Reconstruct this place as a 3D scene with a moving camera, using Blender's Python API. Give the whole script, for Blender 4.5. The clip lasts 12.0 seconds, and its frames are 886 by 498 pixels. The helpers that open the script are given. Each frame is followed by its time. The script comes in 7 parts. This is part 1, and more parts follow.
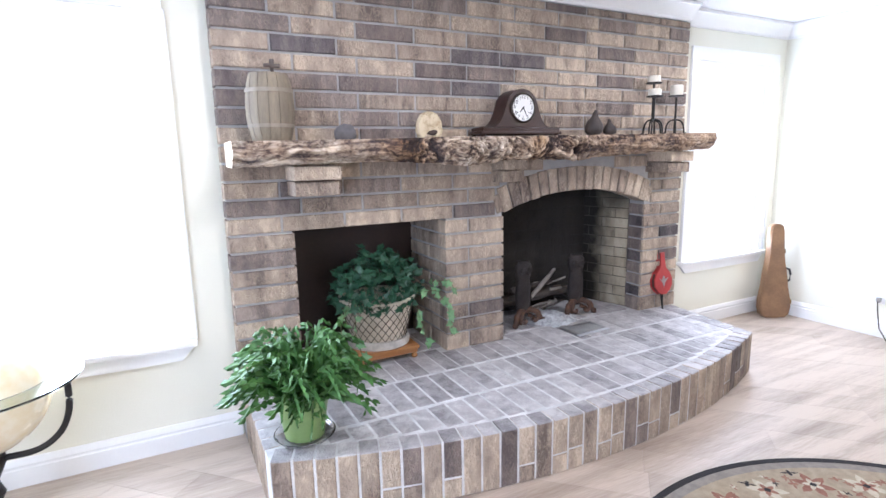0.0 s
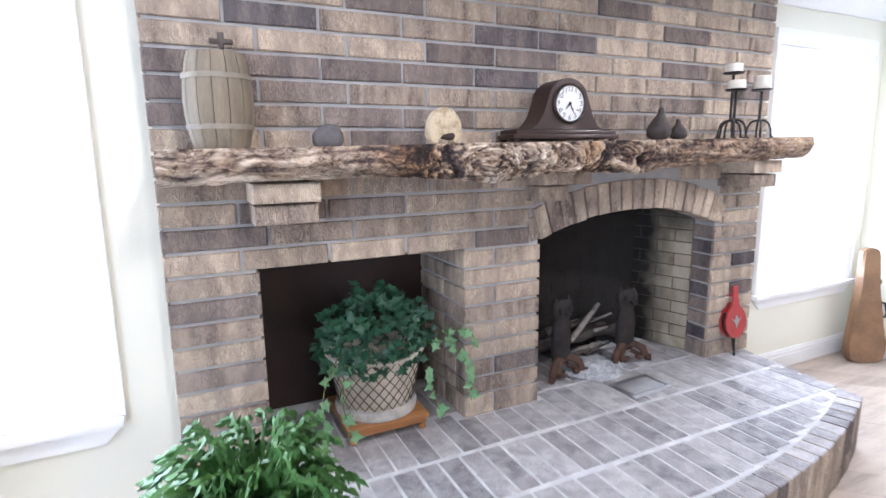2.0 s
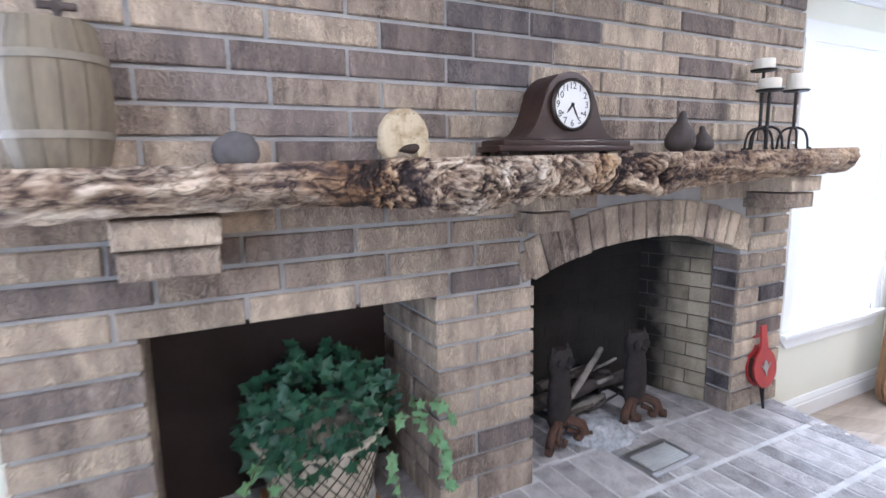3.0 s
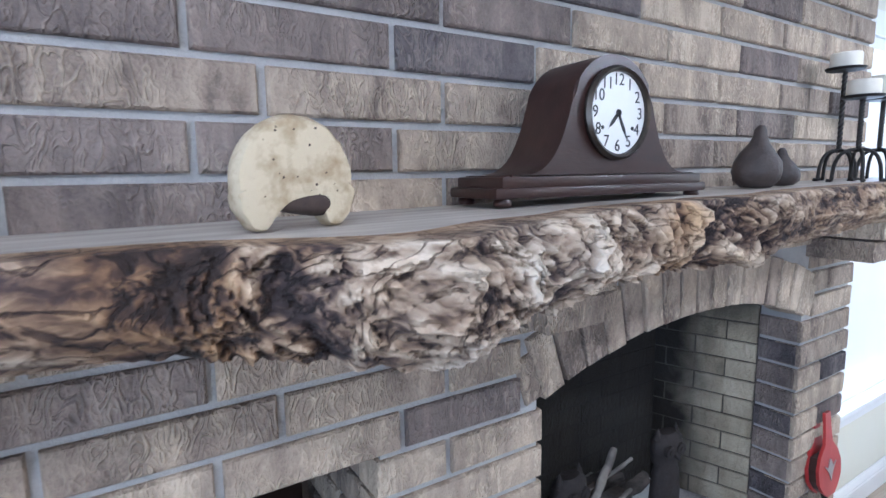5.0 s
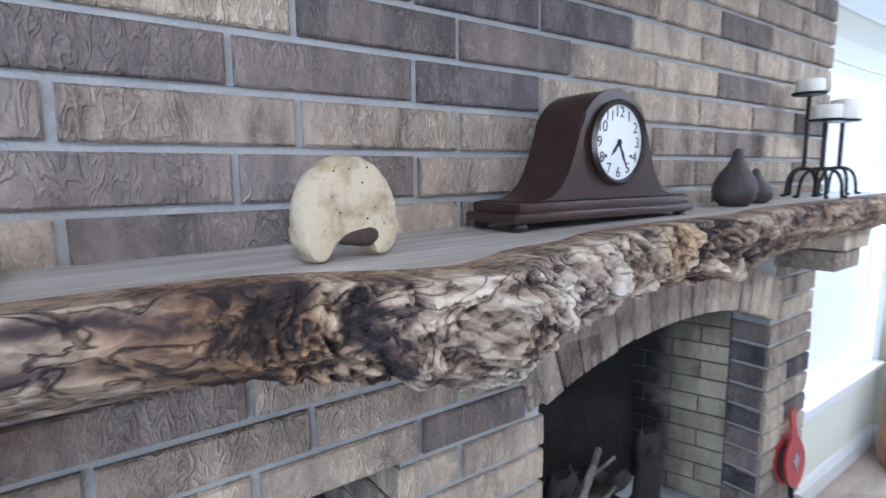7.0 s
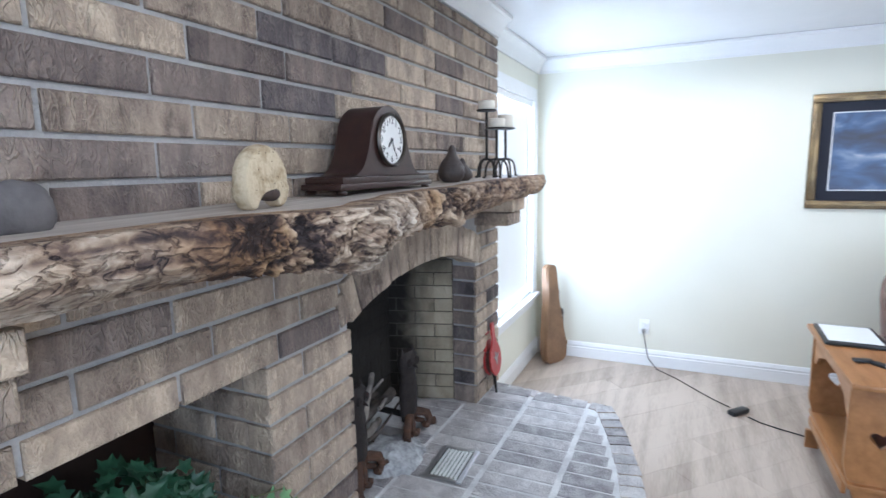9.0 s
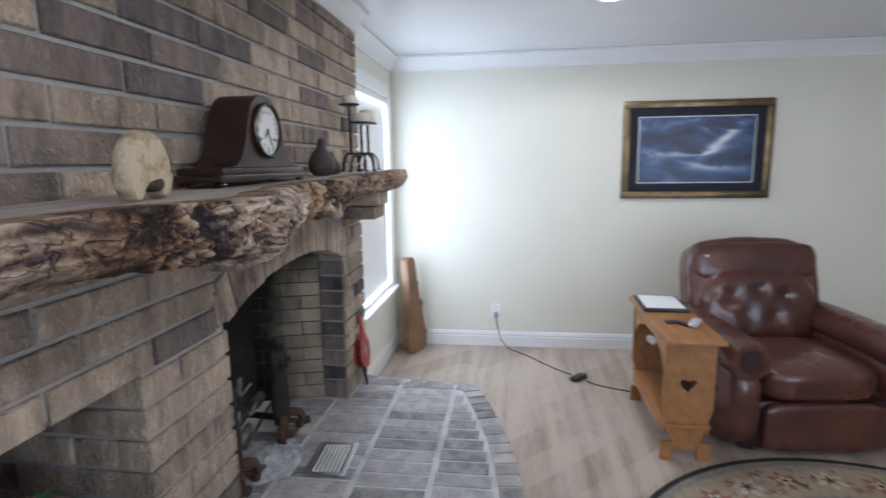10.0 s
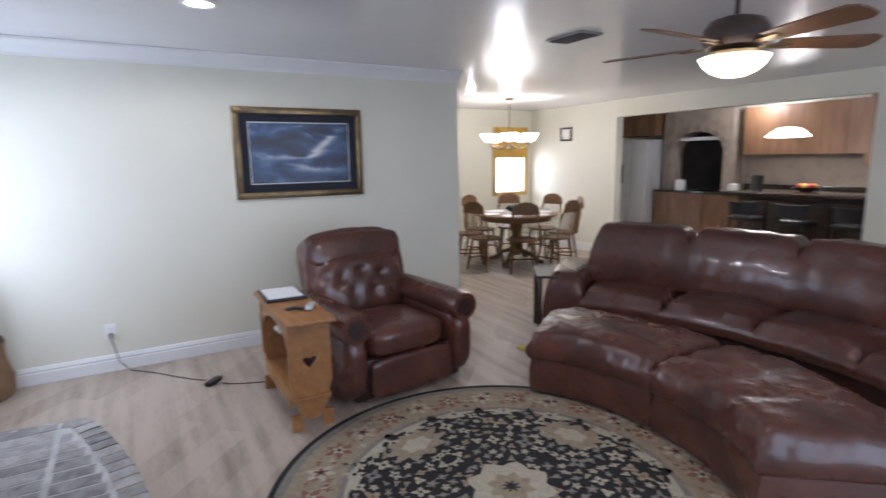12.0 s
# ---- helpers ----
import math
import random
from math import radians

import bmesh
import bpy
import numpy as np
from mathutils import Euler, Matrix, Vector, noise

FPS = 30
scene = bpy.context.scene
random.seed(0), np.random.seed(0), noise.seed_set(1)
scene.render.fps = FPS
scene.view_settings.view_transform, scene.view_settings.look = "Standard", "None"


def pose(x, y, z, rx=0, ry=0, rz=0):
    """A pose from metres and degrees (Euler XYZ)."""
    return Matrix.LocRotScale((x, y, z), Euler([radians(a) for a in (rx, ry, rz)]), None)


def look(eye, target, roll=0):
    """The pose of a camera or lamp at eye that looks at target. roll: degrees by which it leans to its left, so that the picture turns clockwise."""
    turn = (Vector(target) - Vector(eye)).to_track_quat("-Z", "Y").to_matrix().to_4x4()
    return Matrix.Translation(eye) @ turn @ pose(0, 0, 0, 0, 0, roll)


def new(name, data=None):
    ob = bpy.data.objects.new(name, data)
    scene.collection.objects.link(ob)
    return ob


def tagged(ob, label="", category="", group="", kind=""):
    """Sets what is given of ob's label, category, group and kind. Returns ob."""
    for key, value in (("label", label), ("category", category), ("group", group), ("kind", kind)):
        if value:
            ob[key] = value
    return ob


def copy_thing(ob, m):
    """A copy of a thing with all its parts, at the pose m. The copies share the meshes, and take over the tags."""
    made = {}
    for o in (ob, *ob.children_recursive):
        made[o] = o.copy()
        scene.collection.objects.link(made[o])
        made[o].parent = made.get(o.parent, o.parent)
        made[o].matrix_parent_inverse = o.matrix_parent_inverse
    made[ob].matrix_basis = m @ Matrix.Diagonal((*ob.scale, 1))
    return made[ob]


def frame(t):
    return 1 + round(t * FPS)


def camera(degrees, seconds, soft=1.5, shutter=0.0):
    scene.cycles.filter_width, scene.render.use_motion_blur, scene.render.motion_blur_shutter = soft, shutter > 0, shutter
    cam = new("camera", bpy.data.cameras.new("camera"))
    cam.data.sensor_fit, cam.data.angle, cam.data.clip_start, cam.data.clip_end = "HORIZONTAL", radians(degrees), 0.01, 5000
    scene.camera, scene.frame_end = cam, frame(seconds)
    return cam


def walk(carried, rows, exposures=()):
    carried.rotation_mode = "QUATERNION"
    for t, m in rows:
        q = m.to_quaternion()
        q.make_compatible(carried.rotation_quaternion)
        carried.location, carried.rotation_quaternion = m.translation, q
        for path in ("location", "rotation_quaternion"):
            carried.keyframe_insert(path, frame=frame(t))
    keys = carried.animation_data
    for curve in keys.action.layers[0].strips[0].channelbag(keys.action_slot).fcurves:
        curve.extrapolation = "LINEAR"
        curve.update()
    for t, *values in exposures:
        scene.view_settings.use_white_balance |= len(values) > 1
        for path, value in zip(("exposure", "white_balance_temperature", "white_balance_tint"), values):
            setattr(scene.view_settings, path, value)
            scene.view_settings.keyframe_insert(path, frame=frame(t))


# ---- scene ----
cam = camera(79.5, 12.0, shutter=0.5)
PATH = [
    (0, (-1.42, -2.694, 1.431), (-0.511, -0.948, 1.078), -1.0),
    (0.5, (-1.312, -2.616, 1.426), (-0.41, -0.867, 1.069), -1.1),
    (1, (-1.189, -2.499, 1.425), (-0.312, -0.737, 1.075), -1.1),
    (1.5, (-1.123, -2.325, 1.426), (-0.279, -0.547, 1.073), -0.7),
    (2, (-1.072, -2.033, 1.476), (-0.225, -0.256, 1.122), -0.7),
    (2.5, (-0.958, -1.787, 1.478), (-0.07, -0.031, 1.121), -0.8),
    (3, (-0.774, -1.537, 1.491), (0.141, 0.215, 1.181), -1.0),
    (5, (-0.383, -0.835, 1.571), (0.679, 0.837, 1.295), -0.9),
    (5.5, (-0.345, -0.807, 1.595), (0.717, 0.865, 1.323), -0.9),
    (6, (-0.348, -0.794, 1.613), (0.717, 0.877, 1.342), -0.9),
    (6.5, (-0.392, -0.803, 1.616), (0.677, 0.866, 1.346), -0.8),
    (8.5, (-0.94, -0.988, 1.599), (0.773, 0.0, 1.297), -0.9),
    (9, (-1.062, -1.017, 1.59), (0.737, -0.198, 1.286), -1.0),
    (9.5, (-1.113, -1.003, 1.595), (0.766, -0.395, 1.279), -1.0),
    (10, (-1.15, -0.915, 1.574), (0.807, -0.653, 1.253), -0.8),
    (10.5, (-1.211, -0.863, 1.569), (0.76, -0.957, 1.244), -1.0),
    (11, (-1.283, -0.902, 1.573), (0.649, -1.299, 1.245), -1.0),
    (11.5, (-1.342, -0.973, 1.574), (0.505, -1.665, 1.245), -1.2),
    (12, (-1.374, -1.01, 1.582), (0.331, -2.0, 1.246), -0.9),
]
EXPOSURES = [(0, 1.1, 5450, 20), (2, 1.12, 5450, 20), (3, 0.95, 5300, 19), (5, 0.92, 4870, 14), (6.5, 0.84, 4850, 14), (8.5, 0.8, 5000, 12), (9.5, 0.3, 5350, 14), (10.5, -0.35, 5500, 17), (11, -0.5, 5450, 19), (12, -0.25, 5450, 19)]
walk(cam, [(t, look(eye, target, roll)) for t, eye, target, roll in PATH], EXPOSURES)
# ---- world and light ----
world = bpy.data.worlds.new("world")
scene.world = world
world.use_nodes = True
sky = world.node_tree.nodes.new("ShaderNodeTexSky")
sky.sky_type, sky.sun_disc = "NISHITA", False
sky.sun_elevation, sky.sun_rotation = radians(48), radians(20)
world.node_tree.links.new(sky.outputs[0], world.node_tree.nodes["Background"].inputs[0])
world.node_tree.nodes["Background"].inputs[1].default_value = 0.1
sun = new("sun", bpy.data.lights.new("sun", "SUN"))
sun.data.energy, sun.data.angle, sun.data.color = 2.5, radians(0.5), (1.0, 0.95, 0.88)
sun.matrix_world = look((0, 12, 14), (0, 0, 0))


def area_lamp(name, m, w, h, watts, colour=(1, 1, 1)):
    lamp = new(name, bpy.data.lights.new(name, "AREA"))
    lamp.data.shape, lamp.data.size, lamp.data.size_y = "RECTANGLE", w, h
    lamp.data.energy, lamp.data.color = watts, colour
    lamp.matrix_world = m
    return lamp


def bulb(name, at, watts, colour, r=0.05):
    lamp = new(name, bpy.data.lights.new(name, "POINT"))
    lamp.data.energy, lamp.data.color, lamp.data.shadow_soft_size = watts, colour, r
    lamp.location = at
    return lamp


COOL = (0.86, 0.94, 1.0)
# daylight in the two windows beside the chimney breast
area_lamp("window_light", look((-1.888, 0.115, 1.318), (-1.888, -1, 1.318)), 0.93, 1.54, 34, COOL)
area_lamp("window_light", look((2.662, 0.115, 1.318), (2.662, -1, 1.318)), 0.9, 1.54, 22, COOL)
# daylight from the glazed doors in the wall behind the walker
area_lamp("door_light", look((-3.38, -3.6, 1.15), (0, -3.6, 1.15)), 2.6, 1.9, 62, COOL)
# dining room window
area_lamp("dining_light", look((6.63, -7.1, 1.43), (0, -7.1, 1.3)), 0.6, 0.9, 14, (1.0, 0.97, 0.9))
bulb("fan_bulb", (0.02, -3.24, 1.84), 14, (1.0, 0.78, 0.52), 0.09)
bulb("chandelier_bulb", (5.0, -5.86, 2.05), 52, (1.0, 0.86, 0.66), 0.12)
bulb("pendant_bulb", (2.7, -8.9, 1.78), 22, (1.0, 0.85, 0.66), 0.06)
# recessed lights before the chimney breast; the one at -0.7 is unseen, added to light the wall
for cx, watts in ((1.89, 38), (-0.7, 24)):
    can = new("can_spot", bpy.data.lights.new("can_spot", "SPOT"))
    can.data.energy, can.data.color, can.data.shadow_soft_size = watts, (1.0, 0.93, 0.82), 0.06
    can.data.spot_size, can.data.spot_blend = radians(176), 0.3
    can.location = (cx, -1.42, 2.375)
for cx, cy in ((4.7, -5.0), (2.6, -9.3), (3.7, -9.9)):
    bulb("can_bulb", (cx, cy, 2.37), 4 if cy > -6 else 7 if cx < 3 else 34, (1.0, 0.93, 0.82), 0.05)


# ---- materials ----
def mat(name, a, b=None, scale=6.0, rough=0.6, bump=0.0, fine=60.0, metal=0.0, stretch=(1, 1, 1), rand=0.0, rough_var=0.1, spec=0.5, turn=0.0, contrast=(0.3, 0.7), coat=0.0):
    """Two colours mixed by a broad and a fine noise in world metres, with bump from the fine one."""
    m = bpy.data.materials.new(name)
    m.use_nodes = True
    nt = m.node_tree
    N, L = nt.nodes, nt.links
    p = N["Principled BSDF"]
    b = b or tuple(0.8 * c for c in a)
    geo = N.new("ShaderNodeNewGeometry")
    mp = N.new("ShaderNodeMapping")
    mp.inputs["Scale"].default_value = stretch
    mp.inputs["Rotation"].default_value = (0, 0, turn)
    L.new(geo.outputs["Position"], mp.inputs[0])
    n1, n2 = N.new("ShaderNodeTexNoise"), N.new("ShaderNodeTexNoise")
    n1.inputs["Scale"].default_value, n2.inputs["Scale"].default_value = scale, fine
    n1.inputs["Detail"].default_value, n2.inputs["Detail"].default_value = 4, 5
    for n in (n1, n2):
        L.new(mp.outputs[0], n.inputs["Vector"])
    mx = N.new("ShaderNodeMath")
    mx.operation = "MULTIPLY_ADD"
    L.new(n2.outputs[0], mx.inputs[0])
    mx.inputs[1].default_value = 0.45
    L.new(n1.outputs[0], mx.inputs[2])
    sub = N.new("ShaderNodeMath")
    sub.operation = "SUBTRACT"
    L.new(mx.outputs[0], sub.inputs[0])
    sub.inputs[1].default_value = 0.225
    fac = sub.outputs[0]
    if rand:
        oi = N.new("ShaderNodeObjectInfo")
        r = N.new("ShaderNodeMath")
        r.operation = "MULTIPLY_ADD"
        L.new(oi.outputs["Random"], r.inputs[0])
        r.inputs[1].default_value = rand
        L.new(fac, r.inputs[2])
        r2 = N.new("ShaderNodeMath")
        r2.operation = "SUBTRACT"
        L.new(r.outputs[0], r2.inputs[0])
        r2.inputs[1].default_value = rand / 2
        fac = r2.outputs[0]
    ramp = N.new("ShaderNodeValToRGB")
    ramp.color_ramp.elements[0].position, ramp.color_ramp.elements[1].position = contrast
    ramp.color_ramp.elements[0].color, ramp.color_ramp.elements[1].color = (*a, 1), (*b, 1)
    L.new(fac, ramp.inputs[0])
    L.new(ramp.outputs[0], p.inputs["Base Color"])
    rr = N.new("ShaderNodeMapRange")
    rr.inputs["To Min"].default_value, rr.inputs["To Max"].default_value = max(rough - rough_var, 0.02), min(rough + rough_var, 1)
    L.new(n1.outputs[0], rr.inputs[0])
    L.new(rr.outputs[0], p.inputs["Roughness"])
    p.inputs["Metallic"].default_value = metal
    p.inputs["Specular IOR Level"].default_value = spec
    p.inputs["Coat Weight"].default_value = coat
    if bump:
        bp = N.new("ShaderNodeBump")
        bp.inputs["Strength"].default_value, bp.inputs["Distance"].default_value = 1.0, bump
        L.new(n2.outputs[0], bp.inputs["Height"])
        L.new(bp.outputs[0], p.inputs["Normal"])
    return m


def glow(name, colour, strength):
    m = bpy.data.materials.new(name)
    m.use_nodes = True
    p = m.node_tree.nodes["Principled BSDF"]
    p.inputs["Base Color"].default_value = (0.9, 0.88, 0.82, 1)
    p.inputs["Emission Color"].default_value = (*colour, 1)
    p.inputs["Emission Strength"].default_value = strength
    return m


def glass(name, tint=(1, 1, 1), rough=0.0):
    m = bpy.data.materials.new(name)
    m.use_nodes = True
    p = m.node_tree.nodes["Principled BSDF"]
    p.inputs["Base Color"].default_value = (*tint, 1)
    p.inputs["Transmission Weight"].default_value = 1
    p.inputs["Roughness"].default_value = rough
    p.inputs["IOR"].default_value = 1.45
    return m


def brick_material(name, stops, grain=1.0, rough=0.85, soot=0.0, spread=0.42):
    """Fired clay: a tone picked per brick, flashed ends, wavy dragged ridges and pits; soot clouds if asked."""
    m = bpy.data.materials.new(name)
    m.use_nodes = True
    N, L = m.node_tree.nodes, m.node_tree.links
    p = N["Principled BSDF"]
    geo, oi = N.new("ShaderNodeNewGeometry"), N.new("ShaderNodeObjectInfo")

    def noise_tex(scale, detail, distort, stretch):
        mp, n = N.new("ShaderNodeMapping"), N.new("ShaderNodeTexNoise")
        mp.inputs["Scale"].default_value = stretch
        n.inputs["Scale"].default_value, n.inputs["Detail"].default_value, n.inputs["Distortion"].default_value = scale, detail, distort
        L.new(geo.outputs["Position"], mp.inputs[0])
        L.new(mp.outputs[0], n.inputs["Vector"])
        return n.outputs[0]

    def calc(op, a, b, c=None, clamp=False):
        n = N.new("ShaderNodeMath")
        n.operation, n.use_clamp = op, clamp
        for i, v in enumerate((a, b, c)):
            if v is None:
                continue
            if isinstance(v, (int, float)):
                n.inputs[i].default_value = v
            else:
                L.new(v, n.inputs[i])
        return n.outputs[0]

    patch = noise_tex(13, 2, 0.4, (1, 1, 0.3))
    wavy = noise_tex(38, 4, 1.2, (1.0, 1.0, 0.55))
    fine = noise_tex(170, 4, 0.0, (1, 1, 1))
    # ridges left by the wire: thin winding crests where the noise crosses its middle
    lines = noise_tex(34, 1, 1.8, (1.25, 1.25, 0.5))
    crest = calc("SUBTRACT", 1.0, calc("MULTIPLY", calc("ABSOLUTE", calc("SUBTRACT", lines, 0.5), 0.0), 13.0), None, True)
    where = calc("MULTIPLY", calc("SUBTRACT", noise_tex(5, 2, 0.0, (1, 1, 1)), 0.36), 5.0, None, True)
    crest = calc("MULTIPLY", crest, where)
    fac = calc("MULTIPLY_ADD", oi.outputs["Random"], spread, 0.5 - spread / 2)
    fac = calc("MULTIPLY_ADD", calc("SUBTRACT", patch, 0.5), 1.25, fac)
    fac = calc("MULTIPLY_ADD", calc("SUBTRACT", wavy, 0.5), 0.6 * grain, fac)
    fac = calc("MULTIPLY_ADD", calc("SUBTRACT", fine, 0.5), 0.35, fac)
    fac = calc("MULTIPLY_ADD", crest, 0.3 * grain, fac)
    ramp = N.new("ShaderNodeValToRGB")
    e = ramp.color_ramp.elements
    e[0].position, e[0].color = 0.12, (*stops[0], 1)
    e[1].position, e[1].color = 0.9, (*stops[-1], 1)
    for i, c in enumerate(stops[1:-1]):
        e.new(0.12 + 0.78 * (i + 1) / (len(stops) - 1)).color = (*c, 1)
    L.new(fac, ramp.inputs[0])
    colour = ramp.outputs[0]
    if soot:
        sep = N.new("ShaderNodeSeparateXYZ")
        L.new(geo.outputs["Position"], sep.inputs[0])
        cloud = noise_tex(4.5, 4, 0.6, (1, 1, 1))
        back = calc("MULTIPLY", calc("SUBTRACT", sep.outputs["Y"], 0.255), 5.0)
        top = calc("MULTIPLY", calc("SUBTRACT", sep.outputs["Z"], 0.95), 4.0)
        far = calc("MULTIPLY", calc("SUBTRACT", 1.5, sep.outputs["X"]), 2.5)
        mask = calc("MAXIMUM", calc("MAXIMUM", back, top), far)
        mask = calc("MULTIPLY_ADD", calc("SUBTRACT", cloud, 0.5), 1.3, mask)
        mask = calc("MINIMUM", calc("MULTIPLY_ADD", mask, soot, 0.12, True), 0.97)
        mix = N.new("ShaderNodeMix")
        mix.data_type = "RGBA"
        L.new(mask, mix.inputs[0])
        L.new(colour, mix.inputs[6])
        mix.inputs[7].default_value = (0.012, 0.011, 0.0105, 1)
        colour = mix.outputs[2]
    L.new(colour, p.inputs["Base Color"])
    p.inputs["Roughness"].default_value = rough
    p.inputs["Specular IOR Level"].default_value = 0.3
    bp = N.new("ShaderNodeBump")
    bp.inputs["Strength"].default_value, bp.inputs["Distance"].default_value = 1.0, 0.009
    L.new(calc("MULTIPLY_ADD", crest, 0.48 * grain, calc("MULTIPLY_ADD", fine, 0.4, wavy)), bp.inputs["Height"])
    L.new(bp.outputs[0], p.inputs["Normal"])
    return m


M_BRICK = brick_material("brick", [(0.165, 0.128, 0.104), (0.285, 0.226, 0.178), (0.372, 0.299, 0.23), (0.465, 0.374, 0.278), (0.61, 0.508, 0.385)])
M_BRICK_MID = brick_material("brown_brick", [(0.11, 0.089, 0.082), (0.18, 0.145, 0.127), (0.245, 0.197, 0.168), (0.35, 0.285, 0.235)])
M_BRICK_DARK = brick_material("dark_brick", [(0.05, 0.043, 0.045), (0.095, 0.082, 0.082), (0.14, 0.12, 0.117), (0.23, 0.192, 0.175)])
M_HEARTH = brick_material("hearth_brick", [(0.23, 0.215, 0.217), (0.34, 0.322, 0.322), (0.42, 0.402, 0.398), (0.49, 0.47, 0.464), (0.61, 0.588, 0.573)], 0.6, 0.42, spread=0.55)
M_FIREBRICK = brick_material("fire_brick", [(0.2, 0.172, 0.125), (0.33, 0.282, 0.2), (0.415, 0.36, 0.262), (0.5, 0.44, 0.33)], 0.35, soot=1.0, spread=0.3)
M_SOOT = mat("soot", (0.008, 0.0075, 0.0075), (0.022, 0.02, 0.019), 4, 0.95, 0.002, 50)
M_MORTAR = mat("mortar", (0.33, 0.323, 0.313), (0.435, 0.422, 0.405), 12, 0.95, 0.003, 160)
M_MORTAR_PALE = mat("pale_mortar", (0.52, 0.52, 0.515), (0.76, 0.755, 0.74), 10, 0.95, 0.003, 140)
M_WALL = mat("wall_paint", (0.78, 0.765, 0.655), (0.75, 0.735, 0.625), 2, 0.75, 0.0008, 120)
M_WHITE = mat("white_paint", (0.84, 0.84, 0.83), (0.80, 0.80, 0.79), 3, 0.4, 0.0003, 60)
M_CEIL = mat("ceiling_paint", (0.76, 0.76, 0.76), (0.72, 0.72, 0.725), 1.5, 0.2, 0.0007, 9, rough_var=0.04)
M_PLANK = mat("oak_plank", (0.52, 0.435, 0.355), (0.27, 0.21, 0.16), 2.0, 0.45, 0.0008, 26, stretch=(0.45, 5.0, 1), rand=0.2, turn=radians(45), contrast=(0.36, 0.8))
M_DARKGAP = mat("plank_gap", (0.10, 0.075, 0.055), None, 5, 0.8)
M_IRON = mat("black_iron", (0.02, 0.019, 0.018), (0.04, 0.036, 0.033), 20, 0.55, 0.001, 120, metal=0.6)
M_RUST = mat("rusty_iron", (0.05, 0.03, 0.022), (0.12, 0.06, 0.035), 25, 0.8, 0.002, 120, metal=0.3)
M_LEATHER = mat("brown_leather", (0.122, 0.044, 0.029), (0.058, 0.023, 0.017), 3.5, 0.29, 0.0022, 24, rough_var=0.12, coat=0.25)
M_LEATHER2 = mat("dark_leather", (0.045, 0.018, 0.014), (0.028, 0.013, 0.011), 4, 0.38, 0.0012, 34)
M_OAK = mat("honey_oak", (0.40, 0.19, 0.065), (0.28, 0.125, 0.04), 4, 0.38, 0.0005, 40, stretch=(1, 6, 6))
M_DARKWOOD = mat("dark_wood", (0.055, 0.03, 0.02), (0.03, 0.017, 0.012), 6, 0.4, 0.0004, 40, stretch=(1, 5, 5))
M_CLOCK = mat("mahogany_case", (0.042, 0.018, 0.013), (0.026, 0.012, 0.01), 7, 0.38, 0.0004, 60, stretch=(1, 4, 4), coat=0.1)
M_CHAIRWOOD = mat("chair_wood", (0.22, 0.12, 0.05), (0.13, 0.065, 0.03), 5, 0.45, 0.0005, 50)
M_CABINET = mat("cabinet_wood", (0.27, 0.145, 0.07), (0.18, 0.092, 0.043), 3, 0.45, 0.0005, 40, stretch=(4, 4, 0.7))
M_COUNTER = mat("granite", (0.02, 0.017, 0.015), (0.07, 0.055, 0.045), 30, 0.15, 0, 90)
M_STEEL = mat("stainless_steel", (0.74, 0.75, 0.77), (0.66, 0.67, 0.69), 3, 0.35, 0.0002, 80, metal=0.4, stretch=(1, 1, 0.1))
M_STONE_TILE = mat("stone_tile", (0.42, 0.35, 0.28), (0.28, 0.23, 0.18), 6, 0.6, 0.001, 40, rand=0.4)
M_BLACK = mat("black_plastic", (0.015, 0.015, 0.016), (0.022, 0.022, 0.022), 8, 0.4)
M_PAPER = mat("paper", (0.80, 0.80, 0.79), (0.77, 0.77, 0.76), 5, 0.8)
M_BRASS = mat("aged_brass", (0.24, 0.17, 0.085), (0.12, 0.09, 0.055), 12, 0.35, 0.0005, 80, metal=0.9)
M_BARREL = mat("weathered_stave", (0.23, 0.188, 0.128), (0.14, 0.114, 0.08), 7, 0.8, 0.001, 60, stretch=(4, 4, 0.6))
M_HOOP = mat("pale_hoop", (0.27, 0.235, 0.18), (0.18, 0.155, 0.118), 9, 0.7, 0.0005, 60)
M_STONE = mat("dark_stone", (0.075, 0.07, 0.072), (0.13, 0.12, 0.12), 14, 0.8, 0.002, 60)
M_FUNGUS = mat("shelf_fungus", (0.27, 0.18, 0.085), (0.56, 0.47, 0.32), 26, 0.85, 0.004, 90, contrast=(0.22, 0.55))
M_FUNGUS_DARK = mat("fungus_gill", (0.03, 0.02, 0.018), (0.075, 0.05, 0.036), 20, 0.9, 0.002, 70)
M_GOURD = mat("iron_gourd", (0.04, 0.03, 0.027), (0.065, 0.05, 0.043), 18, 0.6, 0.003, 70)
M_WAX = mat("candle_wax", (0.78, 0.74, 0.64), (0.72, 0.67, 0.56), 8, 0.5)
M_RED = mat("red_paint", (0.42, 0.035, 0.03), (0.33, 0.025, 0.025), 8, 0.4, 0.0003, 50)
M_CASE = mat("tan_case", (0.26, 0.15, 0.075), (0.17, 0.095, 0.048), 7, 0.5, 0.0008, 60)
M_POT_GREEN = mat("green_pot", (0.20, 0.29, 0.10), (0.165, 0.245, 0.085), 4, 0.4, 0.0003, 60)
M_POT_WEAVE = mat("woven_pot", (0.64, 0.575, 0.46), (0.5, 0.44, 0.34), 12, 0.85, 0.0015, 80)
M_POT_BAND = mat("pot_band", (0.54, 0.52, 0.475), (0.38, 0.36, 0.325), 25, 0.8, 0.0015, 90)
M_WIRE = mat("wire_mesh", (0.09, 0.075, 0.06), None, 20, 0.7)
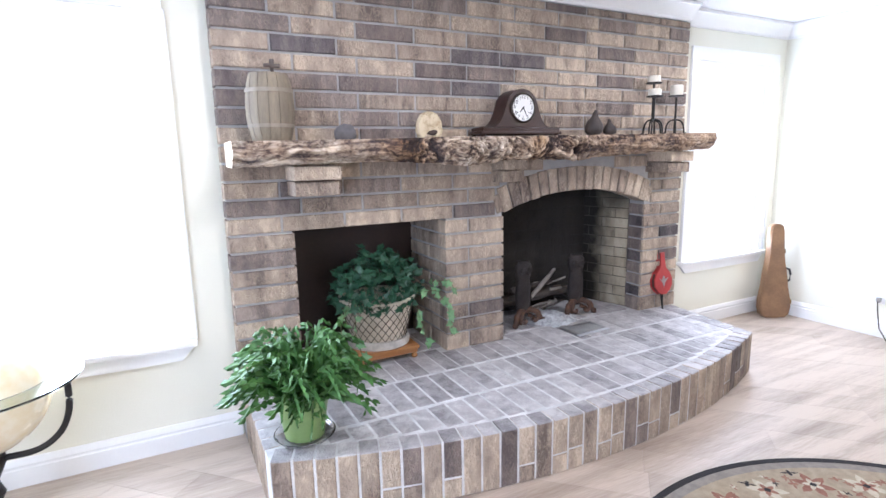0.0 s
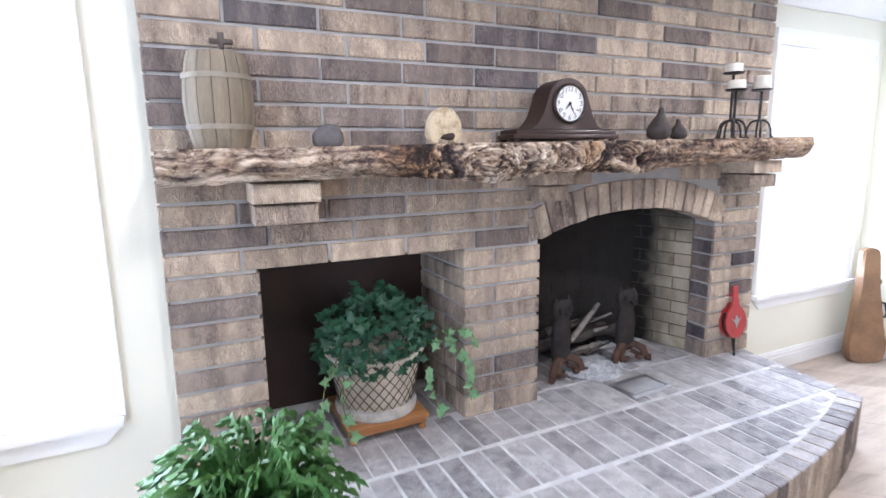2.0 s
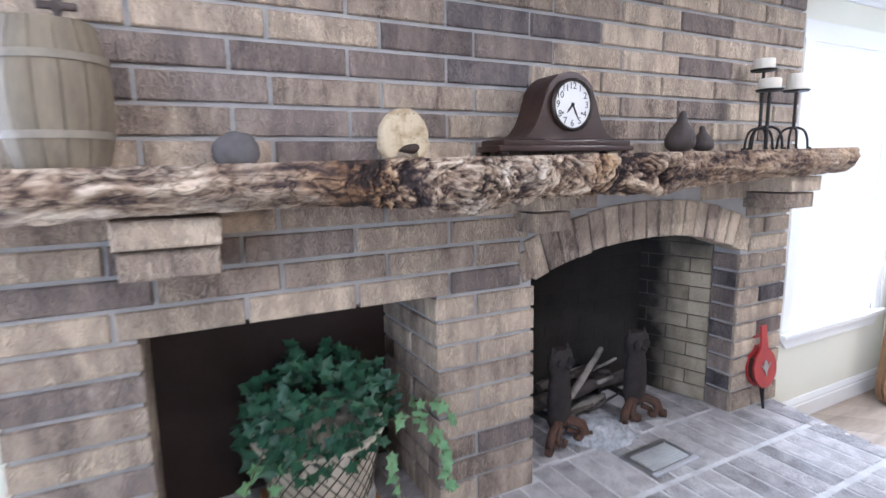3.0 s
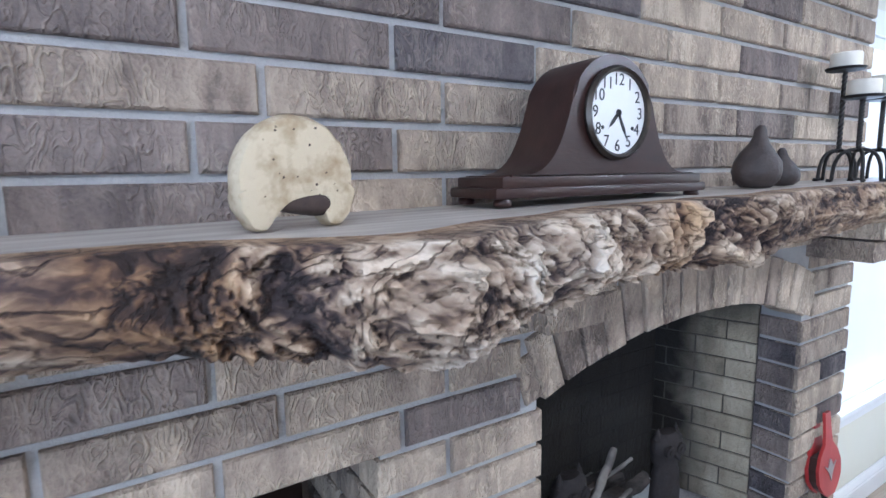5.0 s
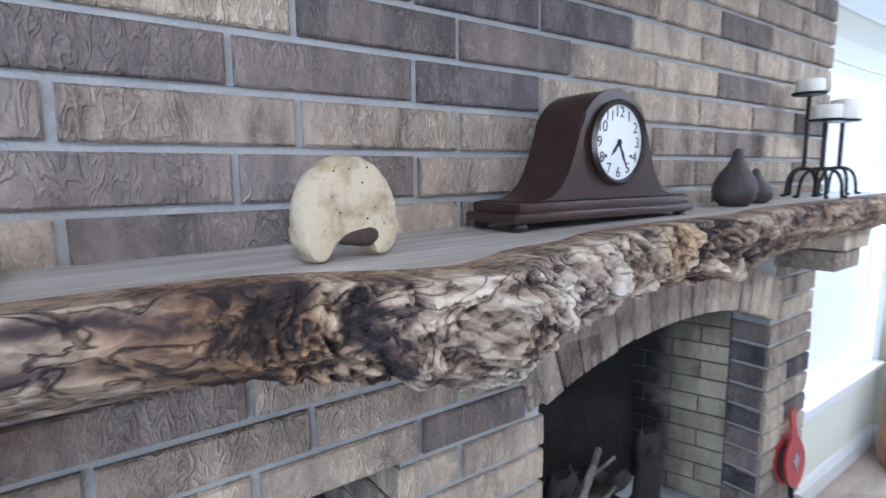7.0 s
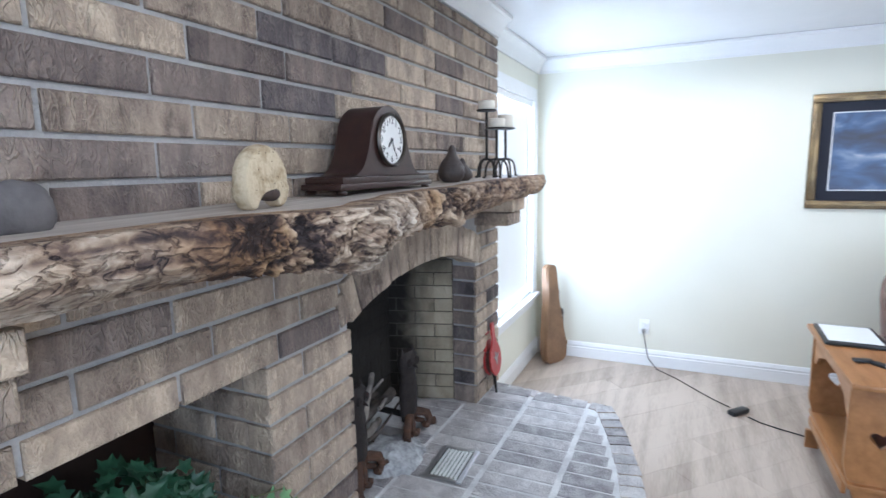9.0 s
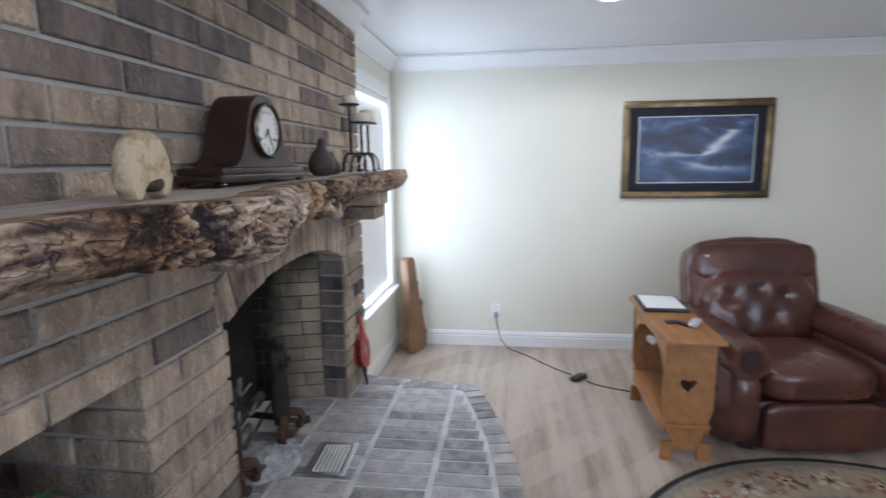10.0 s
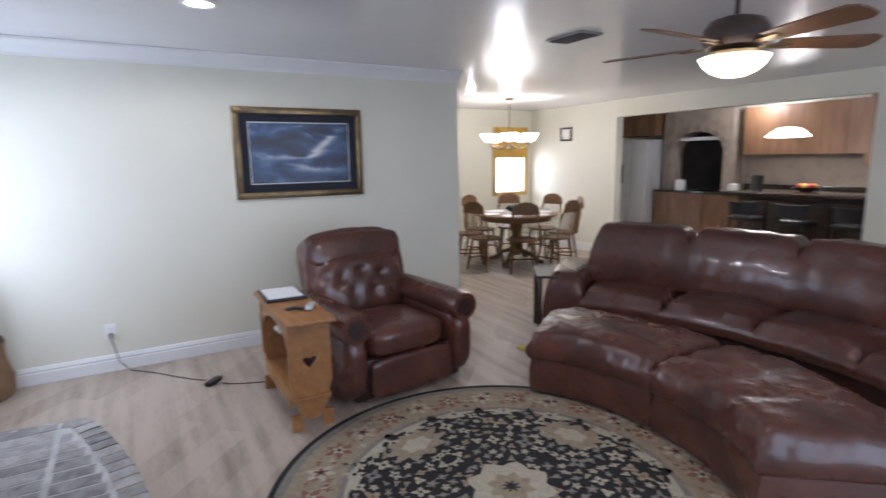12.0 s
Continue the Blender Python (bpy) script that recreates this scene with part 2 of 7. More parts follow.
M_LEAF = mat("fresh_leaf", (0.028, 0.09, 0.02), (0.088, 0.2, 0.045), 26, 0.5, 0.0006, 90, spec=0.4)
M_IVY = mat("ivy_leaf", (0.014, 0.055, 0.031), (0.04, 0.115, 0.058), 22, 0.4, 0.0006, 80, spec=0.4)
M_IVY_PALE = mat("pale_ivy_leaf", (0.10, 0.24, 0.10), (0.19, 0.34, 0.16), 25, 0.45)
M_STEM = mat("plant_stem", (0.08, 0.11, 0.035), (0.12, 0.09, 0.04), 20, 0.7)
M_ASH = mat("ash", (0.55, 0.57, 0.58), (0.25, 0.25, 0.26), 22, 0.95, 0.004, 70)
M_CHAR = mat("charred_log", (0.10, 0.08, 0.065), (0.03, 0.026, 0.024), 14, 0.9, 0.004, 60, stretch=(1, 1, 3))
M_DRIFT = mat("grey_log", (0.30, 0.27, 0.235), (0.16, 0.14, 0.12), 14, 0.9, 0.003, 60)
M_VENT = mat("vent_metal", (0.42, 0.42, 0.41), (0.33, 0.33, 0.33), 12, 0.4, 0.0003, 60, metal=0.8)
M_DIAL = mat("clock_dial", (0.80, 0.80, 0.78), (0.75, 0.75, 0.72), 4, 0.4)
M_GLASS = glass("clear_glass")
M_GLOBE = mat("pearl_globe", (0.72, 0.58, 0.32), (0.80, 0.74, 0.58), 8, 0.25, 0, 30, coat=0.3)
M_SHADE = mat("roller_shade", (0.86, 0.86, 0.84), (0.83, 0.83, 0.81), 3, 0.9, 0.0004, 200)
M_BULB = glow("lit_glass", (1.0, 0.9, 0.72), 9.0)
M_BULB_WARM = glow("lit_bowl", (1.0, 0.83, 0.6), 5.0)
M_CURTAIN = mat("yellow_valance", (0.62, 0.40, 0.08), (0.52, 0.32, 0.06), 6, 0.9, 0.001, 60)
M_RUG_EDGE = mat("rug_black", (0.012, 0.011, 0.012), (0.022, 0.02, 0.02), 40, 0.97, 0.002, 300)
# dark brown board, its colour taken down further for the niche's shade
M_SHADED_BOARD = mat("shaded_brown_board", (0.035, 0.019, 0.015), (0.02, 0.012, 0.01), 5, 0.5, 0.0004, 40)


# ---- building helpers ----
def mesh_from(bm, name, material, smooth=False):
    me = bpy.data.meshes.new(name)
    bmesh.ops.recalc_face_normals(bm, faces=bm.faces)
    bm.to_mesh(me)
    bm.free()
    if material:
        me.materials.append(material)
    if smooth:
        me.shade_smooth()
        me.set_sharp_from_angle(angle=radians(38))
    return me


def part(name, bm, material, parent=None, label="", smooth=True):
    ob = new(name, mesh_from(bm, name, material, smooth))
    if parent:
        ob.parent = parent
    if label:
        tagged(ob, label)
    return ob


def structure(name, bm, material, label="", category="", smooth=False):
    return tagged(part(name, bm, material, smooth=smooth), label, category, kind="structure")


def thing(name, m, label, category, group=""):
    ob = new(name)
    ob.empty_display_size = 0.05
    ob.matrix_basis = m
    return tagged(ob, label, category, group)


def one(name, bm, material, m, label, category, group="", smooth=True):
    """A thing that is a single mesh."""
    ob = part(name, bm, material, None, "", smooth)
    ob.matrix_basis = m
    return tagged(ob, label, category, group)


def B():
    return bmesh.new()


def box(bm, x0, x1, y0, y1, z0, z1, bevel=0.0, seg=2, m=None):
    v = bmesh.ops.create_cube(bm, size=1)["verts"]
    for q in v:
        q.co = Vector((x0 + (q.co.x + 0.5) * (x1 - x0), y0 + (q.co.y + 0.5) * (y1 - y0), z0 + (q.co.z + 0.5) * (z1 - z0)))
    if bevel:
        edges = list({e for q in v for e in q.link_edges})
        r = bmesh.ops.bevel(bm, geom=edges, offset=bevel, segments=seg, affect="EDGES", profile=0.6)
        v = list({q for f in r["faces"] for q in f.verts})
    if m is not None:
        bmesh.ops.transform(bm, matrix=m, verts=v)
    return bm


def ring(bm, pts):
    return [bm.verts.new(p) for p in pts]


def bridge(bm, a, b, closed=True):
    n = len(a)
    for i in range(n if closed else n - 1):
        j = (i + 1) % n
        bm.faces.new((a[i], a[j], b[j], b[i]))


def lathe(bm, prof, seg=24, at=(0, 0, 0), cap=True, m=None):
    """Turn a list of (radius, height) round the z axis."""
    rows, made = [], []
    for r, z in prof:
        rows.append(ring(bm, [(at[0] + r * math.cos(2 * math.pi * i / seg), at[1] + r * math.sin(2 * math.pi * i / seg), at[2] + z) for i in range(seg)]))
        made += rows[-1]
    for a, b in zip(rows, rows[1:]):
        bridge(bm, a, b)
    if cap:
        bm.faces.new(rows[0][::-1])
        bm.faces.new(rows[-1])
    if m is not None:
        bmesh.ops.transform(bm, matrix=m, verts=made)
    return bm


def tube(bm, pts, r, seg=8, r_end=None):
    pts = [Vector(p) for p in pts]
    rows = []
    up = Vector((0, 0, 1))
    for i, p in enumerate(pts):
        d = (pts[min(i + 1, len(pts) - 1)] - pts[max(i - 1, 0)]).normalized()
        u = d.cross(up)
        if u.length < 0.05:
            u = d.cross(Vector((1, 0, 0)))
        u.normalize()
        w = u.cross(d).normalized()
        rad = r if r_end is None else r + (r_end - r) * i / (len(pts) - 1)
        rows.append(ring(bm, [p + rad * (math.cos(2 * math.pi * k / seg) * u + math.sin(2 * math.pi * k / seg) * w) for k in range(seg)]))
    for a, b in zip(rows, rows[1:]):
        bridge(bm, a, b)
    bm.faces.new(rows[0][::-1])
    bm.faces.new(rows[-1])
    return bm


def smooth(pts, n=6):
    """A Catmull-Rom line through the points."""
    P = [Vector(q) for q in pts]
    P = [2 * P[0] - P[1], *P, 2 * P[-1] - P[-2]]
    out = []
    for a, b, c, d in zip(P, P[1:], P[2:], P[3:]):
        for k in range(n):
            t = k / n
            out.append(0.5 * (2 * b + (c - a) * t + (2 * a - 5 * b + 4 * c - d) * t * t + (3 * b - a - 3 * c + d) * t ** 3))
    return out + [P[-2]]


def extrude_poly(bm, pts, y0, y1, axis="y"):
    """A prism of a polygon given in (x, z) for axis y, or (x, y) for axis z."""
    f = (lambda p, d: (p[0], d, p[1])) if axis == "y" else ((lambda p, d: (p[0], p[1], d)) if axis == "z" else (lambda p, d: (d, p[0], p[1])))
    a, b = ring(bm, [f(p, y0) for p in pts]), ring(bm, [f(p, y1) for p in pts])
    bridge(bm, a, b)
    bm.faces.new(a[::-1])
    bm.faces.new(b)
    return bm


def soft_box(bm, sx, sy, sz, puff=0.02, n=10, power=5.0, m=None, wrinkle=0.0, seed=0.0):
    """A cushion: a rounded block about its centre, with a puffed and wrinkled skin."""
    v0 = len(bm.verts)
    made = bmesh.ops.create_cube(bm, size=2)["verts"]
    bmesh.ops.subdivide_edges(bm, edges=list({e for q in made for e in q.link_edges}), cuts=n, use_grid_fill=True)
    bm.verts.ensure_lookup_table()
    vs = [bm.verts[i] for i in range(v0, len(bm.verts))]
    for q in vs:
        c = q.co
        k = (abs(c.x) ** power + abs(c.y) ** power + abs(c.z) ** power) ** (1 / power)
        u = c / k
        bulge = 1 + puff * (1 - u.x * u.x) * (1 - u.y * u.y) * 4
        q.co = Vector((u.x * sx / 2, u.y * sy / 2, u.z * sz / 2 * bulge))
        if wrinkle:
            w = noise.noise(Vector((q.co.x * 9 + seed, q.co.y * 9, q.co.z * 9 + seed * 2))) + 0.6 * noise.noise(Vector((q.co.x * 22, q.co.y * 22 + seed, q.co.z * 22)))
            q.co += u.normalized() * wrinkle * w
    if m is not None:
        bmesh.ops.transform(bm, matrix=m, verts=vs)
    return bm
# ---- the large structure ----
CEIL, RIGHT, LEFT, BACK, WIN, KIT = 2.42, 3.3, -3.45, 6.6, 0.1, -7.6
WALL_END = -3.92
BX0, BX1 = -1.17, 1.975
CROWN = 2.31


def wall_y(name, x0, x1, y0, y1, holes, top, material=M_WALL, label="pale cream painted plaster wall"):
    """A wall along x with rectangular holes (x0, x1, z0, z1), sorted by x."""
    bm, x = B(), x0
    for a, b, z0, z1 in holes:
        box(bm, x, a, y0, y1, 0, top)
        if z0 > 0:
            box(bm, a, b, y0, y1, 0, z0)
        box(bm, a, b, y0, y1, z1, top)
        x = b
    box(bm, x, x1, y0, y1, 0, top)
    return structure(name, bm, material, label, "wall")


def wall_x(name, y0, y1, x0, x1, holes, top, label="pale cream painted plaster wall"):
    bm, y = B(), y0
    for a, b, z0, z1 in holes:
        box(bm, x0, x1, y, a, 0, top)
        if z0 > 0:
            box(bm, x0, x1, a, b, 0, z0)
        box(bm, x0, x1, a, b, z1, top)
        y = b
    box(bm, x0, x1, y, y1, 0, top)
    return structure(name, bm, M_WALL, label, "wall")


WL, WR = (-2.34, -1.435), (2.218, 3.105)
wall_y("wall_north_left", LEFT - 0.15, BX0 + 0.03, WIN, WIN + 0.16, [(*WL, 0.56, 2.075)], CEIL)
wall_y("wall_north_right", BX1 - 0.03, RIGHT + 0.15, WIN, WIN + 0.16, [(*WR, 0.56, 2.085)], CEIL)
wall_x("wall_east", WALL_END, WIN, RIGHT, RIGHT + 0.13, [], CEIL)
wall_x("wall_west", KIT, WIN, LEFT - 0.15, LEFT, [(-4.9, -2.3, 0.0, 2.1)], CEIL)
wall_x("wall_dining", KIT - 0.15, -2.6, BACK, BACK + 0.15, [(-7.42, -6.78, 0.95, 1.95)], CEIL)
wall_y("wall_dining_north", RIGHT + 0.13, BACK + 0.15, -2.6, -2.45, [], CEIL)
wall_y("wall_kitchen", LEFT - 0.15, BACK + 0.15, KIT - 0.13, KIT, [(1.2, 4.55, 0.0, 2.17)], CEIL)
wall_y("wall_kitchen_back", 0.4, 7.3, -10.75, -10.6, [], CEIL)
wall_x("wall_kitchen_west", -10.6, KIT - 0.13, 0.4, 0.55, [], CEIL)
wall_x("wall_kitchen_east", -10.6, KIT - 0.13, 7.0, 7.15, [], CEIL)
structure("ceiling", box(B(), LEFT - 0.15, 7.3, -10.75, WIN + 0.7, CEIL, CEIL + 0.12), M_CEIL, "white satin painted ceiling with soft reflections", "ceiling")
structure("floor", box(B(), LEFT - 0.15, 7.3, -10.75, WIN + 0.7, -0.14, -0.012), M_DARKGAP, "subfloor under the oak planks", "floor")
structure("ground", box(B(), -400, 400, -400, 400, -0.4, -0.2), mat("lawn", (0.06, 0.1, 0.03), (0.09, 0.12, 0.05), 0.5, 0.9), "grass ground outside the house", "ground")


def moulding(name, path, prof, material, label, category):
    """Sweep a profile of (out, height) along a floor line; out is to the right of the line's direction."""
    for i, (p, q) in enumerate(zip(path, path[1:])):
        bm = B()
        p, q = Vector((*p, 0)), Vector((*q, 0))
        d = (q - p).normalized()
        out = Vector((d.y, -d.x, 0))
        a = ring(bm, [p + out * o + Vector((0, 0, z)) for o, z in prof])
        b = ring(bm, [q + out * o + Vector((0, 0, z)) for o, z in prof])
        bridge(bm, a, b)
        bm.faces.new(a[::-1])
        bm.faces.new(b)
        structure(name, bm, material, label, category)


BASE = [(-0.004, 0.001), (0.016, 0.001), (0.016, 0.085), (0.012, 0.09), (0.012, 0.098), (0.016, 0.103), (0.008, 0.125), (0.004, 0.132), (-0.004, 0.132)]
CROWNP = [(-0.004, CROWN), (0.012, CROWN), (0.016, CROWN + 0.018), (0.05, CROWN + 0.06), (0.075, CROWN + 0.085), (0.088, CROWN + 0.09), (0.09, CEIL - 0.002), (-0.004, CEIL - 0.002)]
for line in ([(LEFT, WIN), (BX0, WIN)], [(BX1, WIN), (RIGHT, WIN)], [(RIGHT, WIN - 0.016), (RIGHT, WALL_END)],
             [(BACK, -2.6), (BACK, KIT)], [(BACK, KIT), (4.55, KIT)], [(1.2, KIT), (LEFT, KIT)]):
    moulding("baseboard", line, BASE, M_WHITE, "white painted moulded baseboard along the wall", "baseboard")
for line in ([(LEFT, WIN), (BX0, WIN)], [(BX0, 0.0), (BX1, 0.0)], [(BX1, WIN), (RIGHT, WIN)], [(RIGHT, WIN), (RIGHT, WALL_END)]):
    moulding("crown_moulding", line, CROWNP, M_WHITE, "white painted crown moulding under the ceiling", "trim")


def window(name, x0, x1, z0, z1, side, label):
    """Casing, stool and apron, sash and roller shade of a window in the north wall."""
    w = tagged(new(name), label, "window", kind="structure")
    w.location = ((x0 + x1) / 2, WIN, z0)
    hw, h = (x1 - x0) / 2, z1 - z0
    cw = 0.095
    for s in (-1, 1):
        wide = cw if not (name == "window_2" and s == 1) else 0.085
        bm = box(B(), min(s * hw, s * (hw + wide)), max(s * hw, s * (hw + wide)), -0.018, 0.0, 0.0, h, 0.004)
        box(bm, min(s * (hw + wide - 0.02), s * (hw + wide)), max(s * (hw + wide - 0.02), s * (hw + wide)), -0.026, -0.017, 0.0, h + 0.001, 0.003)
        part("casing", bm, M_WHITE, w, smooth=False)
    part("head_casing", box(B(), -hw - cw, hw + 0.085, -0.02, 0.0, h, h + 0.095, 0.004), M_WHITE, w, smooth=False)
    part("window_sill", box(B(), -hw - cw - 0.02, hw + 0.09, -0.06, 0.09, -0.028, 0.0, 0.006), M_WHITE, w)
    bm = extrude_poly(B(), [(-hw - cw - 0.005, -0.03), (hw + 0.085, -0.03), (hw + 0.02, -0.1), (-hw - 0.03, -0.1)], -0.02, 0.0)
    part("apron", bm, M_WHITE, w, smooth=False)
    for s in (-1, 1):
        part("jamb", box(B(), min(s * hw, s * (hw - 0.012)), max(s * hw, s * (hw - 0.012)), 0.002, 0.15, 0.002, h - 0.002), M_WHITE, w, smooth=False)
    bm = B()
    box(bm, -hw + 0.014, -hw + 0.06, 0.09, 0.13, 0.002, h - 0.002)
    box(bm, hw - 0.06, hw - 0.014, 0.09, 0.13, 0.002, h - 0.002)
    for a, b in ((0.002, 0.05), (h / 2 - 0.02, h / 2 + 0.02), (h - 0.05, h - 0.002)):
        box(bm, -hw + 0.06, hw - 0.06, 0.092, 0.128, a, b)
    part("sash", bm, M_WHITE, w, smooth=False)
    for a, b in ((0.05, h / 2 - 0.02), (h / 2 + 0.02, h - 0.05)):
        pane = part("pane", box(B(), -hw + 0.06, hw - 0.06, 0.108, 0.113, a, b), M_GLASS, w, smooth=False)
        pane.visible_shadow = False
    part("roller_shade", box(B(), -hw + 0.0125, hw - 0.0125, 0.03, 0.033, 0.0025, h - 0.0025), M_SHADE, w, "white roller shade drawn down, bright with daylight", smooth=False)
    # white bars added before the lamp plane to hide the shade's unlit end strips
    part("shade_hem_cover", box(B(), -hw + 0.013, hw - 0.013, -0.004, 0.01, 0.0015, 0.03, 0.004), M_WHITE, w)
    part("shade_top_cover", box(B(), -hw + 0.013, hw - 0.013, -0.008, 0.012, h - 0.05, h - 0.0015, 0.005), M_WHITE, w)
    return w


window("window_1", *WL, 0.56, 2.075, -1, "tall white cased window with a bright drawn shade")
window("window_2", *WR, 0.56, 2.085, 1, "white cased window in the corner with a bright shade")

M_CASING = mat("yellow_wood_casing", (0.60, 0.42, 0.14), (0.5, 0.33, 0.1), 6, 0.5)
w = tagged(new("window_3"), "small bright dining room window with a yellow valance", "window", kind="structure")
w.location = (BACK, -7.1, 0.95)
for a, b in ((-0.4, -0.32), (0.32, 0.4)):
    part("casing", box(B(), -0.02, 0.0, a, b, -0.07, 1.17, 0.003), M_CASING, w, smooth=False)
part("head_casing", box(B(), -0.02, 0.0, -0.32, 0.32, 1.0, 1.17, 0.003), M_CASING, w, smooth=False)
part("window_sill", box(B(), -0.05, 0.0, -0.32, 0.32, -0.07, 0.0, 0.003), M_CASING, w, smooth=False)
pane = part("pane", box(B(), 0.08, 0.085, -0.32, 0.32, 0.0, 1.0), M_GLASS, w, smooth=False)
pane.visible_shadow = False
bm = B()
for i in range(13):
    tube(bm, [(-0.045, -0.32 + i * 0.053, 0.62), (-0.04, -0.32 + i * 0.053, 1.16)], 0.03, 8)
part("valance", bm, M_CURTAIN, w, "gathered yellow valance")

structure("backdrop_1", box(B(), 8.4, 8.42, -9.2, -5.2, -0.2, 3.2), glow("hazy_daylight", (1.0, 0.98, 0.92), 7.0), "hazy bright daylight outside the dining window", "backdrop")
w = tagged(new("window_4"), "wide white framed glazed door letting in daylight", "window", kind="structure")
w.location = (LEFT, -3.6, 0)
for a, b in ((-1.3, -1.22), (-0.04, 0.04), (1.22, 1.3)):
    part("door_stile", box(B(), -0.1, -0.04, a, b, 0.0, 2.1, 0.004), M_WHITE, w, smooth=False)
for a in (-1.22, 0.04):
    part("door_rail", box(B(), -0.1, -0.04, a, a + 1.18, 0.0, 0.1, 0.004), M_WHITE, w, smooth=False)
    part("door_rail", box(B(), -0.1, -0.04, a, a + 1.18, 2.02, 2.1, 0.004), M_WHITE, w, smooth=False)
    pane = part("pane", box(B(), -0.072, -0.068, a, a + 1.18, 0.1, 2.02), M_GLASS, w, smooth=False)
    pane.visible_shadow = False

# ---- chimney breast ----
C, L0, JOINT = 0.0842, 0.325, 0.013
HZ = 0.262
LOX0, LOX1, LOZ = -0.856, 0.0, 1.061
ROX0, ROX1, SPRING = 0.406, 1.607, 1.075
ACX = (ROX0 + ROX1) / 2
SAG = 0.11
AR = (0.6 ** 2 + SAG ** 2) / (2 * SAG)
ACZ = SPRING + SAG - AR
WEDGE = 0.15


def arch_z(x, r=AR):
    return ACZ + math.sqrt(max(r * r - (x - ACX) ** 2, 0))


FACE = 0.012
bm = B()
E = 0.01
box(bm, BX0 + E, LOX0 - E, FACE, 0.62, 0, CROWN + 0.1)
box(bm, LOX1 + E, ROX0 - E, FACE, 0.62, 0, CROWN + 0.1)
box(bm, ROX1 + E, BX1 - E, FACE, 0.62, 0, CROWN + 0.1)
box(bm, LOX0 - E, LOX1 + E, FACE, 0.62, LOZ + E, CROWN + 0.1)
n = 24
pts = [(ROX0 - E + (ROX1 - ROX0 + 2 * E) * i / n, arch_z(ROX0 - E + (ROX1 - ROX0 + 2 * E) * i / n, AR + E)) for i in range(n + 1)]
extrude_poly(bm, pts + [(ROX1 + E, CROWN + 0.1), (ROX0 - E, CROWN + 0.1)], FACE, 0.16)
breast = structure("wall_fireplace", bm, M_MORTAR, "brown and tan brick chimney breast with two openings", "fireplace wall")
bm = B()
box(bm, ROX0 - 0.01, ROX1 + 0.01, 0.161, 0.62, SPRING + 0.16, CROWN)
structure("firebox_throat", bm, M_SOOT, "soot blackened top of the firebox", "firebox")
# the board's colour already holds the shade deep in the niche
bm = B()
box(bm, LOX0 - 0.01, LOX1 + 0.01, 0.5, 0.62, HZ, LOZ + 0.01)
structure("wood_store_back", bm, M_SHADED_BOARD, "dark brown back of the log niche, darkened for its shade", "fireplace niche")
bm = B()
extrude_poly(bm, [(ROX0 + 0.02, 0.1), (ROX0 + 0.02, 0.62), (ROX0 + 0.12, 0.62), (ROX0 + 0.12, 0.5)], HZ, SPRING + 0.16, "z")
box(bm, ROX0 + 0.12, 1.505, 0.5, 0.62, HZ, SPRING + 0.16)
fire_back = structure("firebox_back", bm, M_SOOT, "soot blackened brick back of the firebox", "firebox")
M_FIREJOINT = mat("sooty_joint", (0.085, 0.075, 0.058), (0.04, 0.035, 0.03), 9, 0.95, 0.002, 60)
bm = B()
extrude_poly(bm, [(1.617, 0.145), (1.617, 0.62), (1.52, 0.62), (1.505, 0.5)], HZ, SPRING + 0.16, "z")
fire_side = structure("firebox_side", bm, M_FIREJOINT, "pale fire brick side of the firebox, sooty at the back", "firebox")
# ---- hearth ----
HX0, HX1, HY_END, HY_MID = -1.16, 1.86, -0.70, -0.995
HCX = (HX0 + HX1) / 2
HS = HY_END - HY_MID
HR = (((HX1 - HX0) / 2) ** 2 + HS ** 2) / (2 * HS)
HCY = HY_MID + HR
HANG = math.asin((HX1 - HX0) / 2 / HR)


def hearth_pt(a, r):
    return HCX + r * math.sin(a), HCY - r * math.cos(a)


bm = B()
pts = [hearth_pt(-HANG + 2 * HANG * i / 40, HR - 0.006) for i in range(41)]
extrude_poly(bm, [(HX0 + 0.012, 0.62), *pts, (HX1 - 0.012, -0.6), (1.94, -0.02), (1.94, 0.62)], 0.0, HZ - 0.0025, "z")
hearth = structure("hearth", bm, M_MORTAR_PALE, "raised brick hearth with a curved front and pale joints", "hearth")


# ---- live-edge mantel ----
def mantel_front(x):
    y = -0.283 - 0.012 * math.sin(3 * x + 1)
    y -= 0.135 * math.exp(-((x + 0.12) / 0.15) ** 2)
    y -= 0.05 * math.exp(-((x - 0.12) / 0.1) ** 2)
    y -= 0.035 * math.exp(-((x - 0.72) / 0.1) ** 2)
    return y


def mantel_low(x):
    z = -0.116
    z -= 0.024 * math.exp(-((x + 0.06) / 0.2) ** 2)
    z -= 0.014 * math.exp(-((x - 0.74) / 0.12) ** 2)
    return z - 0.012 * math.sin(2.3 * x)


MX0, MX1 = -1.15, 1.925


def mantel_top(x):
    return 1.512 + 0.014 * x


bm = B()
NX, NF = 900, 52
rows, kind = [], {}
shaded_tone = bm.verts.layers.float.new("shaded_tone")
rusty = bm.verts.layers.float.new("rust")


def billow(p, octaves=4):
    """Rounded lumps parted by sharp creases."""
    v, amp, tot = 0.0, 1.0, 0.0
    for o in range(octaves):
        v += amp * 2 * abs(noise.noise(p))
        tot += amp
        p, amp = p * 2.1 + Vector((3.1, 1.7, 5.3)), amp * 0.55
    return v / tot - 0.42


def bell(v, w):
    return math.exp(-(v / w) ** 2)


def step(v, a, b):
    v = min(1.0, max(0.0, (v - a) / (b - a)))
    return v * v * (3 - 2 * v)


